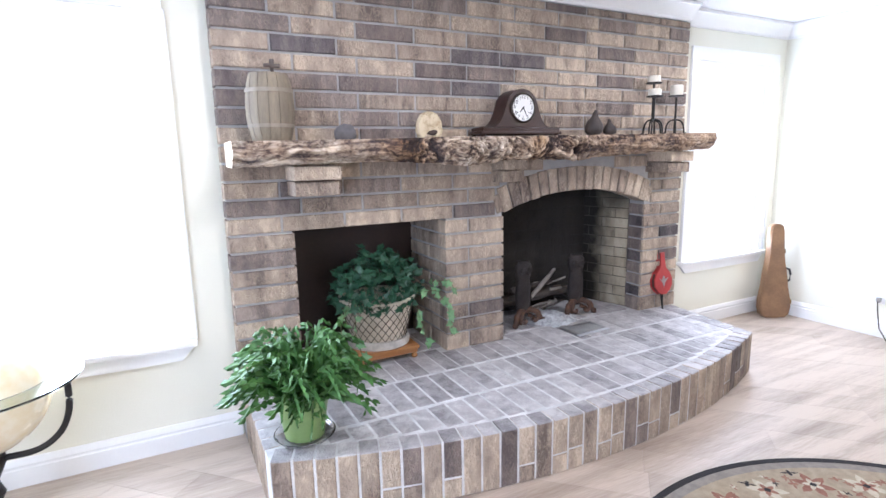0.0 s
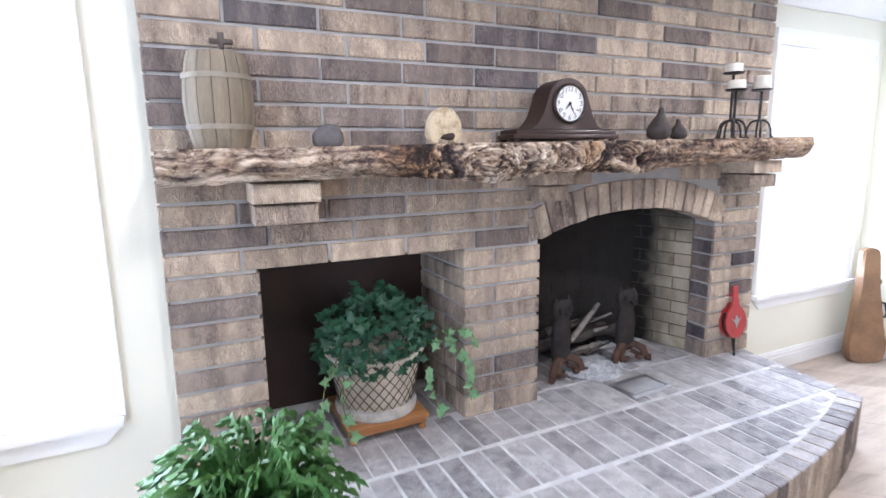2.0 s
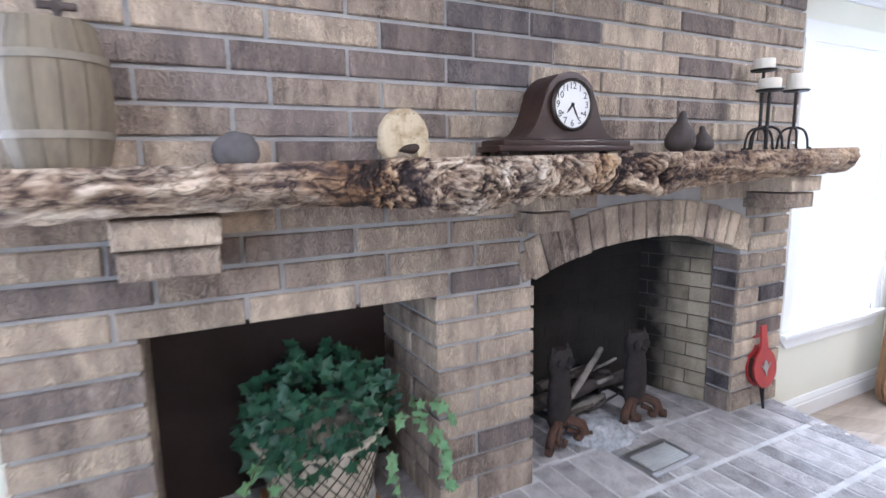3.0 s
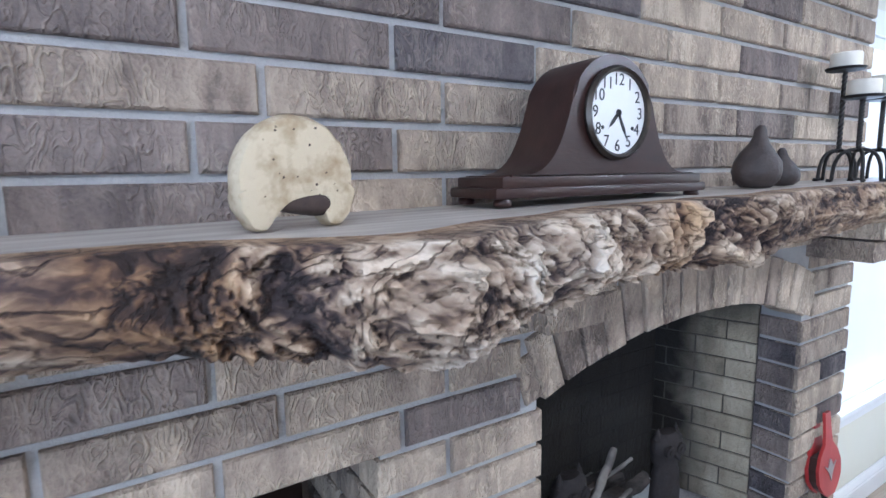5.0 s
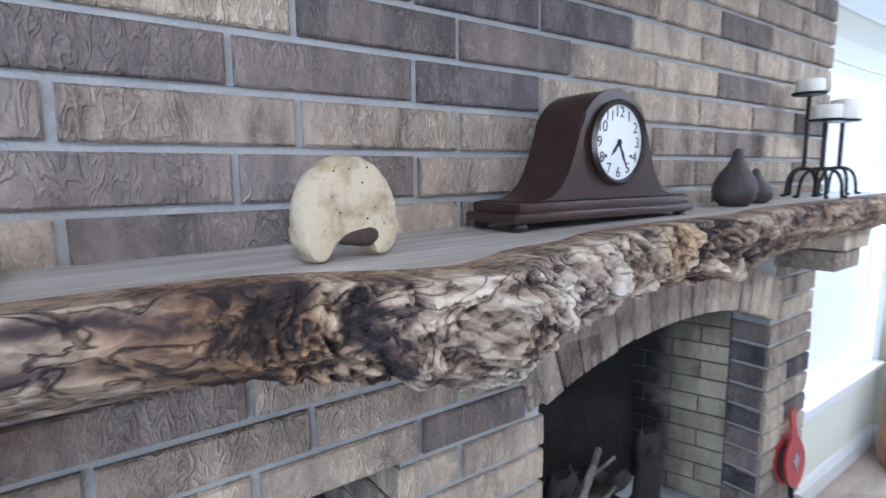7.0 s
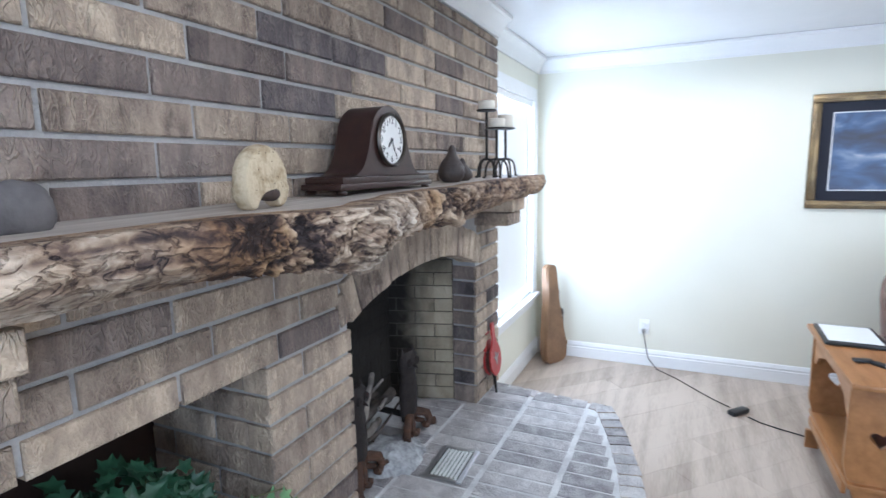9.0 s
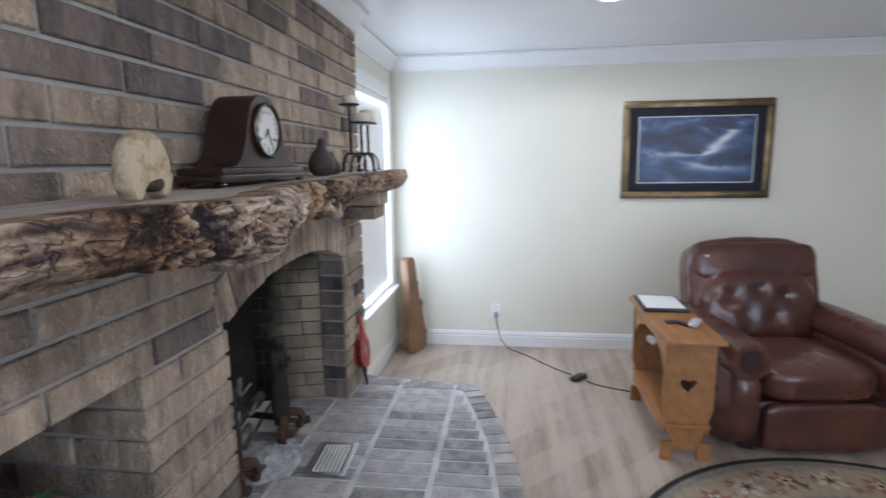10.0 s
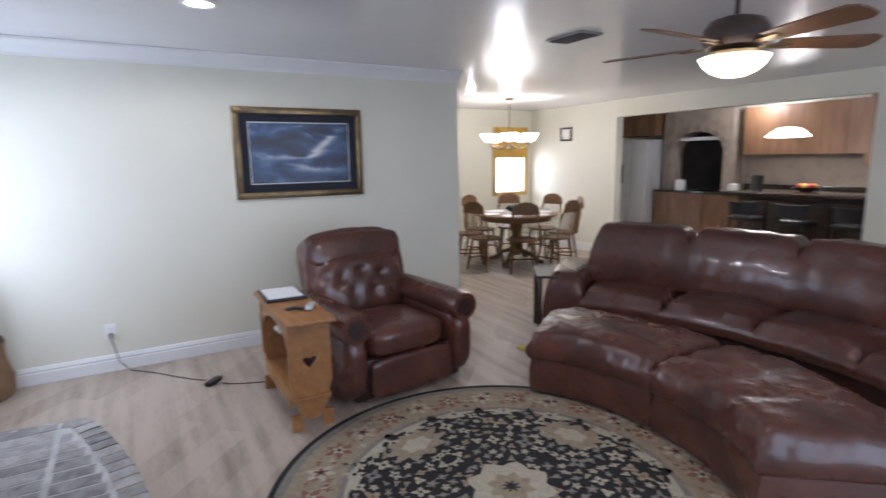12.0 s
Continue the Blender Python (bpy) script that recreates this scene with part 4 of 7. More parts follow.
def cactus_plant():
    t = thing("potted_plant", pose(-0.985, -0.56, HZ + 0.003), "bushy bright green plant in an olive plastic pot", "plant", "potted plants")
    part("saucer", lathe(B(), [(0.07, 0.0), (0.115, 0.001), (0.128, 0.016), (0.124, 0.017), (0.112, 0.005), (0.07, 0.004)], 40), M_GLASS, t, "clear plastic saucer")
    part("pot", lathe(B(), [(0.078, 0.006), (0.082, 0.006), (0.106, 0.165), (0.112, 0.168), (0.114, 0.196), (0.108, 0.198), (0.104, 0.18), (0.09, 0.175), (0.001, 0.175)], 48, cap=False), M_POT_GREEN, t, "olive green plastic pot")
    part("soil", lathe(B(), [(0.1, 0.165), (0.06, 0.18), (0.001, 0.184)], 24, cap=False), M_CHAR, t)
    bm, stems = B(), B()
    for i in range(215):
        a = rl.uniform(0, 2 * math.pi)
        reach = rl.uniform(0.08, 0.285) * (1.05 - 0.12 * math.sin(a))
        rise = rl.uniform(0.05, 0.27) * (1.15 - reach * 1.9)
        r0 = rl.uniform(0.0, 0.08)
        n = 6 + int(reach * 16)
        prev = None
        for k in range(n + 1):
            f = k / n
            r = r0 + reach * f
            z = 0.18 + rise * math.sin(min(f * 1.15, 1.0) * math.pi * 0.62) * 1.25 - 0.045 * f ** 3 * reach / 0.3
            p = Vector((r * math.cos(a + 0.35 * f * math.sin(i)), r * math.sin(a + 0.35 * f * math.sin(i)), z))
            if prev is not None:
                d = p - prev
                leaf_card(bm, prev - d * 0.1, d, Vector((rl.uniform(-0.5, 0.5), rl.uniform(-0.5, 0.5), 1)), d.length * 1.4, 0.024 + 0.012 * rl.random())
                if k > 2 and rl.random() < 0.5:
                    side = d.cross(Vector((0, 0, 1))).normalized() * rl.choice((-1, 1))
                    leaf_card(bm, prev, d * 0.6 + side * d.length * 0.7, Vector((0, 0, 1)), 0.042, 0.022)
            prev = p
    leaves = part("foliage", bm, M_LEAF, t, "arching chains of small notched leaves")
    tagged(leaves, kind="stuff")


cactus_plant()


def ivy_plant():
    t = thing("potted_ivy", pose(-0.37, 0.175, HZ + 0.079), "dark green ivy trailing from a wire-wrapped cream pot", "plant", "potted plants")
    H = 0.27
    rad = lambda z: 0.155 + 0.06 * z / H
    part("pot", lathe(B(), [(0.15, 0.0), (0.155, 0.002), (rad(H), H), (rad(H) + 0.008, H), (rad(H) + 0.008, H + 0.012), (rad(H) - 0.012, H + 0.012), (rad(H) - 0.02, H - 0.03), (0.001, H - 0.03)], 48, cap=False), M_POT_WEAVE, t, "cream woven pot")
    part("foot_band", lathe(B(), [(0.15, 0.0), (0.182, 0.0), (0.186, 0.02), (0.18, 0.042), (0.166, 0.045)], 48), M_POT_BAND, t, "grey moulded foot band")
    bm = B()
    for s in (1, -1):
        for k in range(26):
            pts = []
            for j in range(9):
                z = 0.045 + (H - 0.045) * j / 8
                a = 2 * math.pi * k / 26 + s * 0.95 * j / 8
                pts.append(((rad(z) + 0.003) * math.cos(a), (rad(z) + 0.003) * math.sin(a), z))
            tube(bm, pts, 0.0022, 4)
    part("wire_netting", bm, M_WIRE, t, "dark diamond wire netting")
    bm, pale = B(), B()
    for i in range(560):
        a, b = rl.uniform(0, 2 * math.pi), math.acos(rl.uniform(-0.12, 1))
        k = rl.uniform(0.72, 1.0) * (1 + 0.12 * math.sin(3 * a + 1))
        p = Vector((0.265 * k * math.sin(b) * math.cos(a) + 0.0, 0.235 * k * math.sin(b) * math.sin(a), H - 0.01 + 0.285 * k * math.cos(b)))
        d = Vector((p.x, p.y, 0.12)) + Vector((rl.uniform(-0.2, 0.2), rl.uniform(-0.2, 0.2), rl.uniform(-0.3, 0.1)))
        up = Vector((p.x, p.y - 0.15, p.z - H + 0.12))
        ivy_leaf(bm, p, d, up, rl.uniform(0.032, 0.058))
    tagged(part("foliage", bm, M_IVY, t, "dense crown of dark lobed leaves"), kind="stuff")
    trails = ([(-0.2, -0.12, 0.3), (-0.28, -0.2, 0.2), (-0.3, -0.25, 0.08), (-0.32, -0.28, -0.04)], [(-0.18, -0.15, 0.3), (-0.22, -0.26, 0.15), (-0.2, -0.3, 0.03)],
              [(0.22, -0.08, 0.28), (0.31, -0.15, 0.3), (0.36, -0.2, 0.22), (0.385, -0.205, 0.12), (0.39, -0.2, 0.02)], [(0.2, -0.12, 0.2), (0.22, -0.16, 0.08), (0.24, -0.2, -0.03)],
              [(0.3, -0.1, 0.34), (0.38, -0.2, 0.36), (0.42, -0.21, 0.28)])
    for pts in trails:
        vine = part("vine", tube(B(), pts, 0.0025, 6), M_STEM, t)
        bm = B()
        for p, q in zip(pts, pts[1:]):
            p, q = Vector(p), Vector(q)
            for j in range(3):
                c = p.lerp(q, (j + rl.random()) / 3)
                ivy_leaf(bm, c, Vector((rl.uniform(-1, 1), rl.uniform(-0.6, 0.0), rl.uniform(-0.9, 0.2))), Vector((0, -1, 0.25)), rl.uniform(0.04, 0.062))
        part("vine_leaves", bm, M_IVY_PALE, vine, "pale green trailing leaves")


ivy_plant()


def plant_stand():
    t = thing("plant_stand", pose(-0.37, 0.175, HZ), "low honey-brown wooden plant stand on turned feet", "plant stand")
    bm = box(B(), -0.185, 0.185, -0.185, 0.185, 0.055, 0.077, 0.006)
    part("top", bm, M_OAK, t)
    for sx, sy, w, d in ((0, -0.17, 0.34, 0.016), (0, 0.17, 0.34, 0.016), (-0.17, 0, 0.016, 0.31), (0.17, 0, 0.016, 0.31)):
        part("apron", box(B(), sx - w / 2, sx + w / 2, sy - d / 2, sy + d / 2, 0.034, 0.0548, 0.002), M_OAK, t)
    for sx in (-0.16, 0.16):
        for sy in (-0.16, 0.16):
            part("foot", lathe(B(), [(0.012, 0.0), (0.018, 0.008), (0.016, 0.02), (0.011, 0.026), (0.02, 0.036), (0.02, 0.0545)], 16, (sx, sy, 0)), M_OAK, t)


plant_stand()


M_OWL = mat("sooty_iron", (0.017, 0.013, 0.012), (0.036, 0.028, 0.025), 22, 0.75, 0.003, 90, metal=0.3)


def andiron(x, y, turn):
    t = thing("andiron", pose(x, y, HZ + 0.001, 0, 0, turn), "black cast iron owl andiron with a rusty scrolled base", "andiron", "andirons in the firebox")
    bm = B()
    prof = [(0.05, 0.07), (0.062, 0.12), (0.066, 0.2), (0.06, 0.28), (0.05, 0.315), (0.062, 0.335), (0.07, 0.375), (0.066, 0.41), (0.04, 0.432)]
    lathe(bm, prof, 24)
    for v in bm.verts:
        v.co.y *= 0.55
    for s in (-1, 1):
        lathe(bm, [(0.018, 0.0), (0.001, 0.042)], 10, (s * 0.045, 0, 0.41))
        lathe(bm, [(0.022, 0.0), (0.02, 0.012), (0.009, 0.013), (0.009, 0.016)], 16, m=Matrix.Translation((s * 0.027, -0.03, 0.378)) @ pose(0, 0, 0, 90))
    lathe(bm, [(0.011, 0.0), (0.001, 0.03)], 8, m=Matrix.Translation((0, -0.035, 0.365)) @ pose(0, 0, 0, 120))
    part("owl", bm, M_OWL, t)
    bm = B()
    for s in (-1, 1):
        tube(bm, [(0, -0.01, 0.09), (s * 0.05, -0.03, 0.1), (s * 0.095, -0.05, 0.075), (s * 0.11, -0.055, 0.035), (s * 0.115, -0.06, 0.02), (s * 0.135, -0.075, 0.02)], 0.02, 10)
        tube(bm, smooth([(s * 0.02, -0.03, 0.1), (s * 0.06, -0.06, 0.085), (s * 0.075, -0.07, 0.05), (s * 0.05, -0.075, 0.03), (s * 0.03, -0.07, 0.045)], 4), 0.014, 8)
        tube(bm, [(s * 0.03, -0.02, 0.06), (s * 0.06, -0.045, 0.045), (s * 0.07, -0.05, 0.012)], 0.014, 8)
    part("base", bm, M_RUST, t, "rusty scrolled base")
    part("log_bar", box(B(), -0.012, 0.012, 0.02, 0.27, 0.075, 0.1, 0.003), M_IRON, t)
    part("rear_leg", box(B(), -0.012, 0.012, 0.248, 0.27, 0.0, 0.0748, 0.002), M_IRON, t)


andiron(0.70, 0.2, 6)
andiron(1.17, 0.205, -4)
rg = random.Random(8)


def log(name, a, b, r, material, label):
    bm = B()
    a, b = Vector(a), Vector(b)
    pts = [a.lerp(b, i / 10) + Vector((rg.uniform(-1, 1), rg.uniform(-1, 1), rg.uniform(-1, 1))) * r * 0.18 for i in range(11)]
    tube(bm, pts, r, 10, r * 0.75)
    for v in bm.verts:
        v.co += Vector((noise.noise(v.co * 40), noise.noise(v.co * 40 + Vector((5, 5, 5))), noise.noise(v.co * 40 + Vector((9, 2, 1))))) * r * 0.35
    one(name, bm, material, Matrix(), label, "log", "logs in the firebox")


log("log", (0.62, 0.33, HZ + 0.135), (1.28, 0.36, HZ + 0.14), 0.034, M_CHAR, "charred split log lying across the andirons")
log("log", (0.66, 0.42, HZ + 0.135), (1.22, 0.43, HZ + 0.14), 0.036, M_CHAR, "charred split log lying across the andirons")
log("log", (0.8, 0.25, HZ + 0.16), (1.12, 0.38, HZ + 0.3), 0.017, M_DRIFT, "thin grey stick propped up on the burnt logs")
log("log", (0.72, 0.37, HZ + 0.19), (1.1, 0.4, HZ + 0.21), 0.024, M_CHAR, "charred split log lying across the andirons")
log("log", (0.82, 0.3, HZ + 0.05), (1.1, 0.34, HZ + 0.07), 0.024, M_DRIFT, "half burnt grey stick lying in the ash")
for i in range(9):
    x, y, a = rg.uniform(0.72, 1.12), rg.uniform(0.2, 0.42), rg.uniform(-0.7, 0.7)
    ln, z = rg.uniform(0.16, 0.34), HZ + rg.uniform(0.03, 0.19)
    log("twig", (x - ln / 2 * math.cos(a), y - ln / 4 * math.sin(a), z), (x + ln / 2 * math.cos(a), y + ln / 4 * math.sin(a), z + rg.uniform(-0.02, 0.06)), rg.uniform(0.007, 0.014), M_CHAR if i % 3 else M_DRIFT, "thin burnt twig among the logs")
bm = B()
g = []
for i in range(25):
    g.append(ring(bm, [(0.72 + 0.44 * j / 24, 0.02 + 0.4 * i / 24, HZ + 0.001) for j in range(25)]))
for p, q in zip(g, g[1:]):
    bridge(bm, p, q, False)
for v in bm.verts:
    dx, dy = (v.co.x - 0.94) / 0.2, (v.co.y - 0.19) / 0.17
    k = max(0.0, 1 - dx * dx - dy * dy + 0.35 * noise.noise(v.co * 14))
    v.co.z += (0.045 * k + 0.012 * noise.noise(v.co * 50)) * min(1, k * 4) - (0.006 if k <= 0 else 0)
tagged(one("ash_heap", bm, M_ASH, Matrix(), "heap of pale grey ash on the firebox floor", "ash"), kind="stuff")


def ash_vent():
    t = thing("hearth_vent", pose(0.975, -0.115, HZ + 0.0015, 0, 0, 3), "metal framed air vent set in the hearth", "vent")
    part("well", box(B(), -0.115, 0.115, -0.068, 0.068, 0.0, 0.004), M_BLACK, t)
    for a, b, c, d in ((-0.135, 0.135, -0.09, -0.068), (-0.135, 0.135, 0.068, 0.09), (-0.135, -0.115, -0.067, 0.067), (0.115, 0.135, -0.067, 0.067)):
        part("vent_frame", box(B(), a, b, c, d, 0.0, 0.009, 0.002), M_STEEL if c < -0.08 else M_VENT, t, "bright metal frame")
    for i in range(7):
        bm = box(B(), -0.113, 0.113, -0.006, 0.006, -0.001, 0.001, m=Matrix.Translation((0, -0.055 + i * 0.018, 0.007)) @ pose(0, 0, 0, 25))
        part("louvre", bm, M_VENT, t)


ash_vent()


def bellows():
    t = thing("fire_bellows", pose(1.79, -0.05, HZ, -6, 0, 0), "red painted fire bellows leaning on the brick pier", "bellows")
    out = [(-0.02, 0.425), (0.02, 0.425), (0.022, 0.36), (0.03, 0.31), (0.07, 0.27), (0.09, 0.225), (0.086, 0.175), (0.06, 0.14), (0.028, 0.115), (-0.028, 0.115), (-0.06, 0.14), (-0.086, 0.175), (-0.09, 0.225), (-0.07, 0.27), (-0.03, 0.31), (-0.022, 0.36)]
    part("front_board", extrude_poly(B(), out, -0.022, -0.012), M_RED, t, smooth=False)
    part("rear_board", extrude_poly(B(), out, 0.014, 0.024), M_RED, t, smooth=False)
    part("leather_gusset", extrude_poly(B(), [(0.93 * x, 0.225 + 0.93 * (z - 0.225)) for x, z in out if z < 0.3], -0.0118, 0.0138), M_LEATHER2, t, "dark leather gusset", smooth=False)
    part("nozzle", tube(B(), [(0, 0, 0.125), (0, 0, 0.085), (0.004, 0, 0.0), ], 0.014, 12, 0.006), M_IRON, t, "black iron nozzle")
    bm = extrude_poly(B(), [(0, 0.17), (0.012, 0.2), (0.045, 0.235), (0.018, 0.222), (0.008, 0.245), (0, 0.252), (-0.008, 0.245), (-0.018, 0.222), (-0.045, 0.235), (-0.012, 0.2)], -0.0255, -0.0222)
    part("eagle_badge", bm, M_VENT, t, "pale metal spread-wing badge", smooth=False)


bellows()
# ---- window corner and east wall ----
def guitar_case():
    t = thing("guitar_case", pose(3.12, -0.075, 0, -5, 0, -28), "tan hard guitar case standing in the room corner", "guitar case")
    half = [(0.0, 0.0), (0.08, 0.002), (0.115, 0.03), (0.128, 0.09), (0.124, 0.16), (0.108, 0.22), (0.098, 0.27), (0.092, 0.33), (0.082, 0.4), (0.068, 0.47), (0.058, 0.56), (0.055, 0.66), (0.056, 0.73), (0.048, 0.775), (0.025, 0.795), (0.0, 0.8)]
    out = half + [(-x, z) for x, z in half[-2:0:-1]]
    for name, y0, y1 in (("shell", -0.055, 0.006), ("lid", -0.068, -0.0565)):
        bm = extrude_poly(B(), out, y0, y1)
        bmesh.ops.bevel(bm, geom=[e for e in bm.edges if abs(e.verts[0].co.y - e.verts[1].co.y) < 1e-5], offset=0.008 if name == "shell" else 0.005, segments=2, affect="EDGES")
        part(name, bm, M_CASE, t)
    part("handle", tube(B(), [(0.09, -0.035, 0.42), (0.125, -0.035, 0.41), (0.135, -0.035, 0.37), (0.13, -0.035, 0.32), (0.095, -0.035, 0.3)], 0.009, 10), M_BLACK, t, "black carrying handle")
    for z in (0.12, 0.55):
        part("latch", box(B(), 0.118 if z < 0.3 else 0.056, 0.132 if z < 0.3 else 0.068, -0.07, -0.04, z, z + 0.035, 0.003), M_BRASS, t)


guitar_case()


def outlet():
    t = thing("wall_outlet", pose(RIGHT - 0.0005, -0.77, 0.315, 0, 0, -90), "white wall outlet with a grey plug", "outlet")
    part("cover_plate", box(B(), -0.037, 0.037, -0.006, 0.0, -0.06, 0.06, 0.003), M_WHITE, t)
    for z in (-0.025, 0.025):
        part("socket", box(B(), -0.017, 0.017, -0.009, -0.0055, z - 0.014, z + 0.014, 0.002), M_PAPER, t)
    part("plug", box(B(), -0.014, 0.014, -0.035, -0.0095, -0.042, -0.008, 0.004), M_VENT, t)


outlet()


def cable():
    t = thing("power_cord", pose(0, 0, 0), "dark power cord with an adapter lying on the floor", "cable")
    pts = [(3.262, -0.77, 0.28), (3.25, -0.785, 0.2), (3.24, -0.81, 0.08), (3.2, -0.88, 0.012), (3.08, -1.02, 0.0045), (2.9, -1.16, 0.0045), (2.78, -1.26, 0.0045), (2.68, -1.345, 0.012)]
    part("cord", tube(B(), pts, 0.0042, 8), M_WIRE, t)
    part("cord", tube(B(), [(2.57, -1.44, 0.012), (2.53, -1.5, 0.0045), (2.48, -1.6, 0.0045), (2.42, -1.76, 0.0045), (2.3, -1.86, 0.0045)], 0.0042, 8), M_BLACK, t)
    bm = box(B(), -0.07, 0.07, -0.026, 0.026, 0.0, 0.03, 0.006, m=pose(2.625, -1.392, 0.0005, 0, 0, -41))
    part("adapter", bm, M_BLACK, t, "black power adapter")


cable()


def painting():
    t = thing("framed_painting", pose(RIGHT - 0.001, -2.315, 1.645, 0, 0, -90), "gilt framed painting of a stormy night sea", "painting")
    w, h = 1.105, 0.755
    for a, b, c, d in ((-w / 2, w / 2, h / 2 - 0.055, h / 2), (-w / 2, w / 2, -h / 2, -h / 2 + 0.055), (-w / 2, -w / 2 + 0.055, -h / 2 + 0.0552, h / 2 - 0.0552), (w / 2 - 0.055, w / 2, -h / 2 + 0.0552, h / 2 - 0.0552)):
        bm = box(B(), a, b, -0.032, 0.0, c, d, 0.008)
        box(bm, a + 0.016, b - 0.016, -0.039, -0.03, c + 0.016, d - 0.016, 0.004)
        part("frame_rail", bm, M_BRASS, t, "gilt moulded rail")
    part("mat_board", box(B(), -w / 2 + 0.05, w / 2 - 0.05, -0.014, -0.004, -h / 2 + 0.05, h / 2 - 0.05), mat("navy_mat", (0.012, 0.014, 0.024), (0.016, 0.018, 0.03), 8, 0.8), t, "near black mat board", smooth=False)
    pw, ph = 0.85, 0.5
    part("fillet", box(B(), -pw / 2 - 0.007, pw / 2 + 0.007, -0.016, -0.0142, -ph / 2 - 0.007, ph / 2 + 0.007), M_PAPER, t, "thin white fillet", smooth=False)
    m = bpy.data.materials.new("storm_sea")
    m.use_nodes = True
    N, L = m.node_tree.nodes, m.node_tree.links
    geo, mp = N.new("ShaderNodeNewGeometry"), N.new("ShaderNodeMapping")
    mp.inputs["Scale"].default_value = (0, 2.0, 4.6)
    mp.inputs["Rotation"].default_value = (radians(8), 0, 0)
    n1 = N.new("ShaderNodeTexNoise")
    n1.inputs["Scale"].default_value, n1.inputs["Detail"].default_value, n1.inputs["Distortion"].default_value = 1.7, 5, 0.7
    sep = N.new("ShaderNodeSeparateXYZ")
    L.new(geo.outputs["Position"], mp.inputs[0])
    L.new(mp.outputs[0], n1.inputs["Vector"])
    L.new(geo.outputs["Position"], sep.inputs[0])

    def calc(op, a, b, c=0.0):
        q = N.new("ShaderNodeMath")
        q.operation = op
        for i, v in enumerate((a, b, c)):
            if isinstance(v, (int, float)):
                q.inputs[i].default_value = v
            else:
                L.new(v, q.inputs[i])
        return q.outputs[0]

    def brush(y0, z0, slope, width, y_mid, reach):
        """A soft stroke of paint along a slanting line, fading out along its length."""
        wob = calc("MULTIPLY", calc("SUBTRACT", n1.outputs[0], 0.5), 0.16)
        off = calc("SUBTRACT", calc("SUBTRACT", sep.outputs["Z"], z0), calc("MULTIPLY_ADD", calc("SUBTRACT", y0, sep.outputs["Y"]), slope, wob))
        a = calc("DIVIDE", off, width)
        b = calc("DIVIDE", calc("SUBTRACT", sep.outputs["Y"], y_mid), reach)
        return calc("POWER", 2.718, calc("MULTIPLY", calc("ADD", calc("MULTIPLY", a, a), calc("MULTIPLY", b, b)), -1.0))

    tone = calc("MULTIPLY_ADD", calc("SUBTRACT", n1.outputs[0], 0.5), 1.15, 0.32)
    for y0, z0, slope, width, y_mid, reach, gain in ((-2.5, 1.70, 0.75, 0.045, -2.52, 0.16, 0.5), (-2.36, 1.62, 0.12, 0.02, -2.3, 0.24, 0.42), (-2.4, 1.50, -0.08, 0.03, -2.42, 0.22, 0.36), (-2.3, 1.84, -0.5, 0.02, -2.38, 0.13, 0.22)):
        tone = calc("MULTIPLY_ADD", brush(y0, z0, slope, width, y_mid, reach), gain, tone)
    ramp = N.new("ShaderNodeValToRGB")
    e = ramp.color_ramp.elements
    e[0].position, e[0].color = 0.1, (0.009, 0.014, 0.034, 1)
    e[1].position, e[1].color = 0.9, (0.6, 0.6, 0.64, 1)
    for at, c in ((0.3, (0.018, 0.036, 0.092, 1)), (0.45, (0.04, 0.085, 0.19, 1)), (0.62, (0.15, 0.2, 0.31, 1))):
        e.new(at).color = c
    L.new(tone, ramp.inputs[0])
    p = N["Principled BSDF"]
    L.new(ramp.outputs[0], p.inputs["Base Color"])
    p.inputs["Roughness"].default_value = 0.35
    part("canvas", box(B(), -pw / 2, pw / 2, -0.0175, -0.0162, -ph / 2, ph / 2), m, t, "dark blue waves under a bright break of cloud", smooth=False)


painting()


# ---- side table and what lies on it ----
def heart(r, cx, cz, n=26):
    out = []
    for i in range(n):
        a = 2 * math.pi * i / n
        out.append((cx + r * math.sin(a) ** 3, cz + r * (0.81 * math.cos(a) - 0.31 * math.cos(2 * a) - 0.12 * math.cos(3 * a))))
    return out


def plate_with_hole(bm, outer, hole, d0, d1, axis):
    """A board with one cut-out; both outlines have the same number of points in the same order."""
    f = (lambda p, d: (d, p[0], p[1])) if axis == "x" else (lambda p, d: (p[0], d, p[1]))
    O0, O1 = ring(bm, [f(p, d0) for p in outer]), ring(bm, [f(p, d1) for p in outer])
    I0, I1 = ring(bm, [f(p, d0) for p in hole]), ring(bm, [f(p, d1) for p in hole])
    bridge(bm, O0, O1)
    bridge(bm, I0, I1)
    bridge(bm, O0, I0)
    bridge(bm, O1, I1)


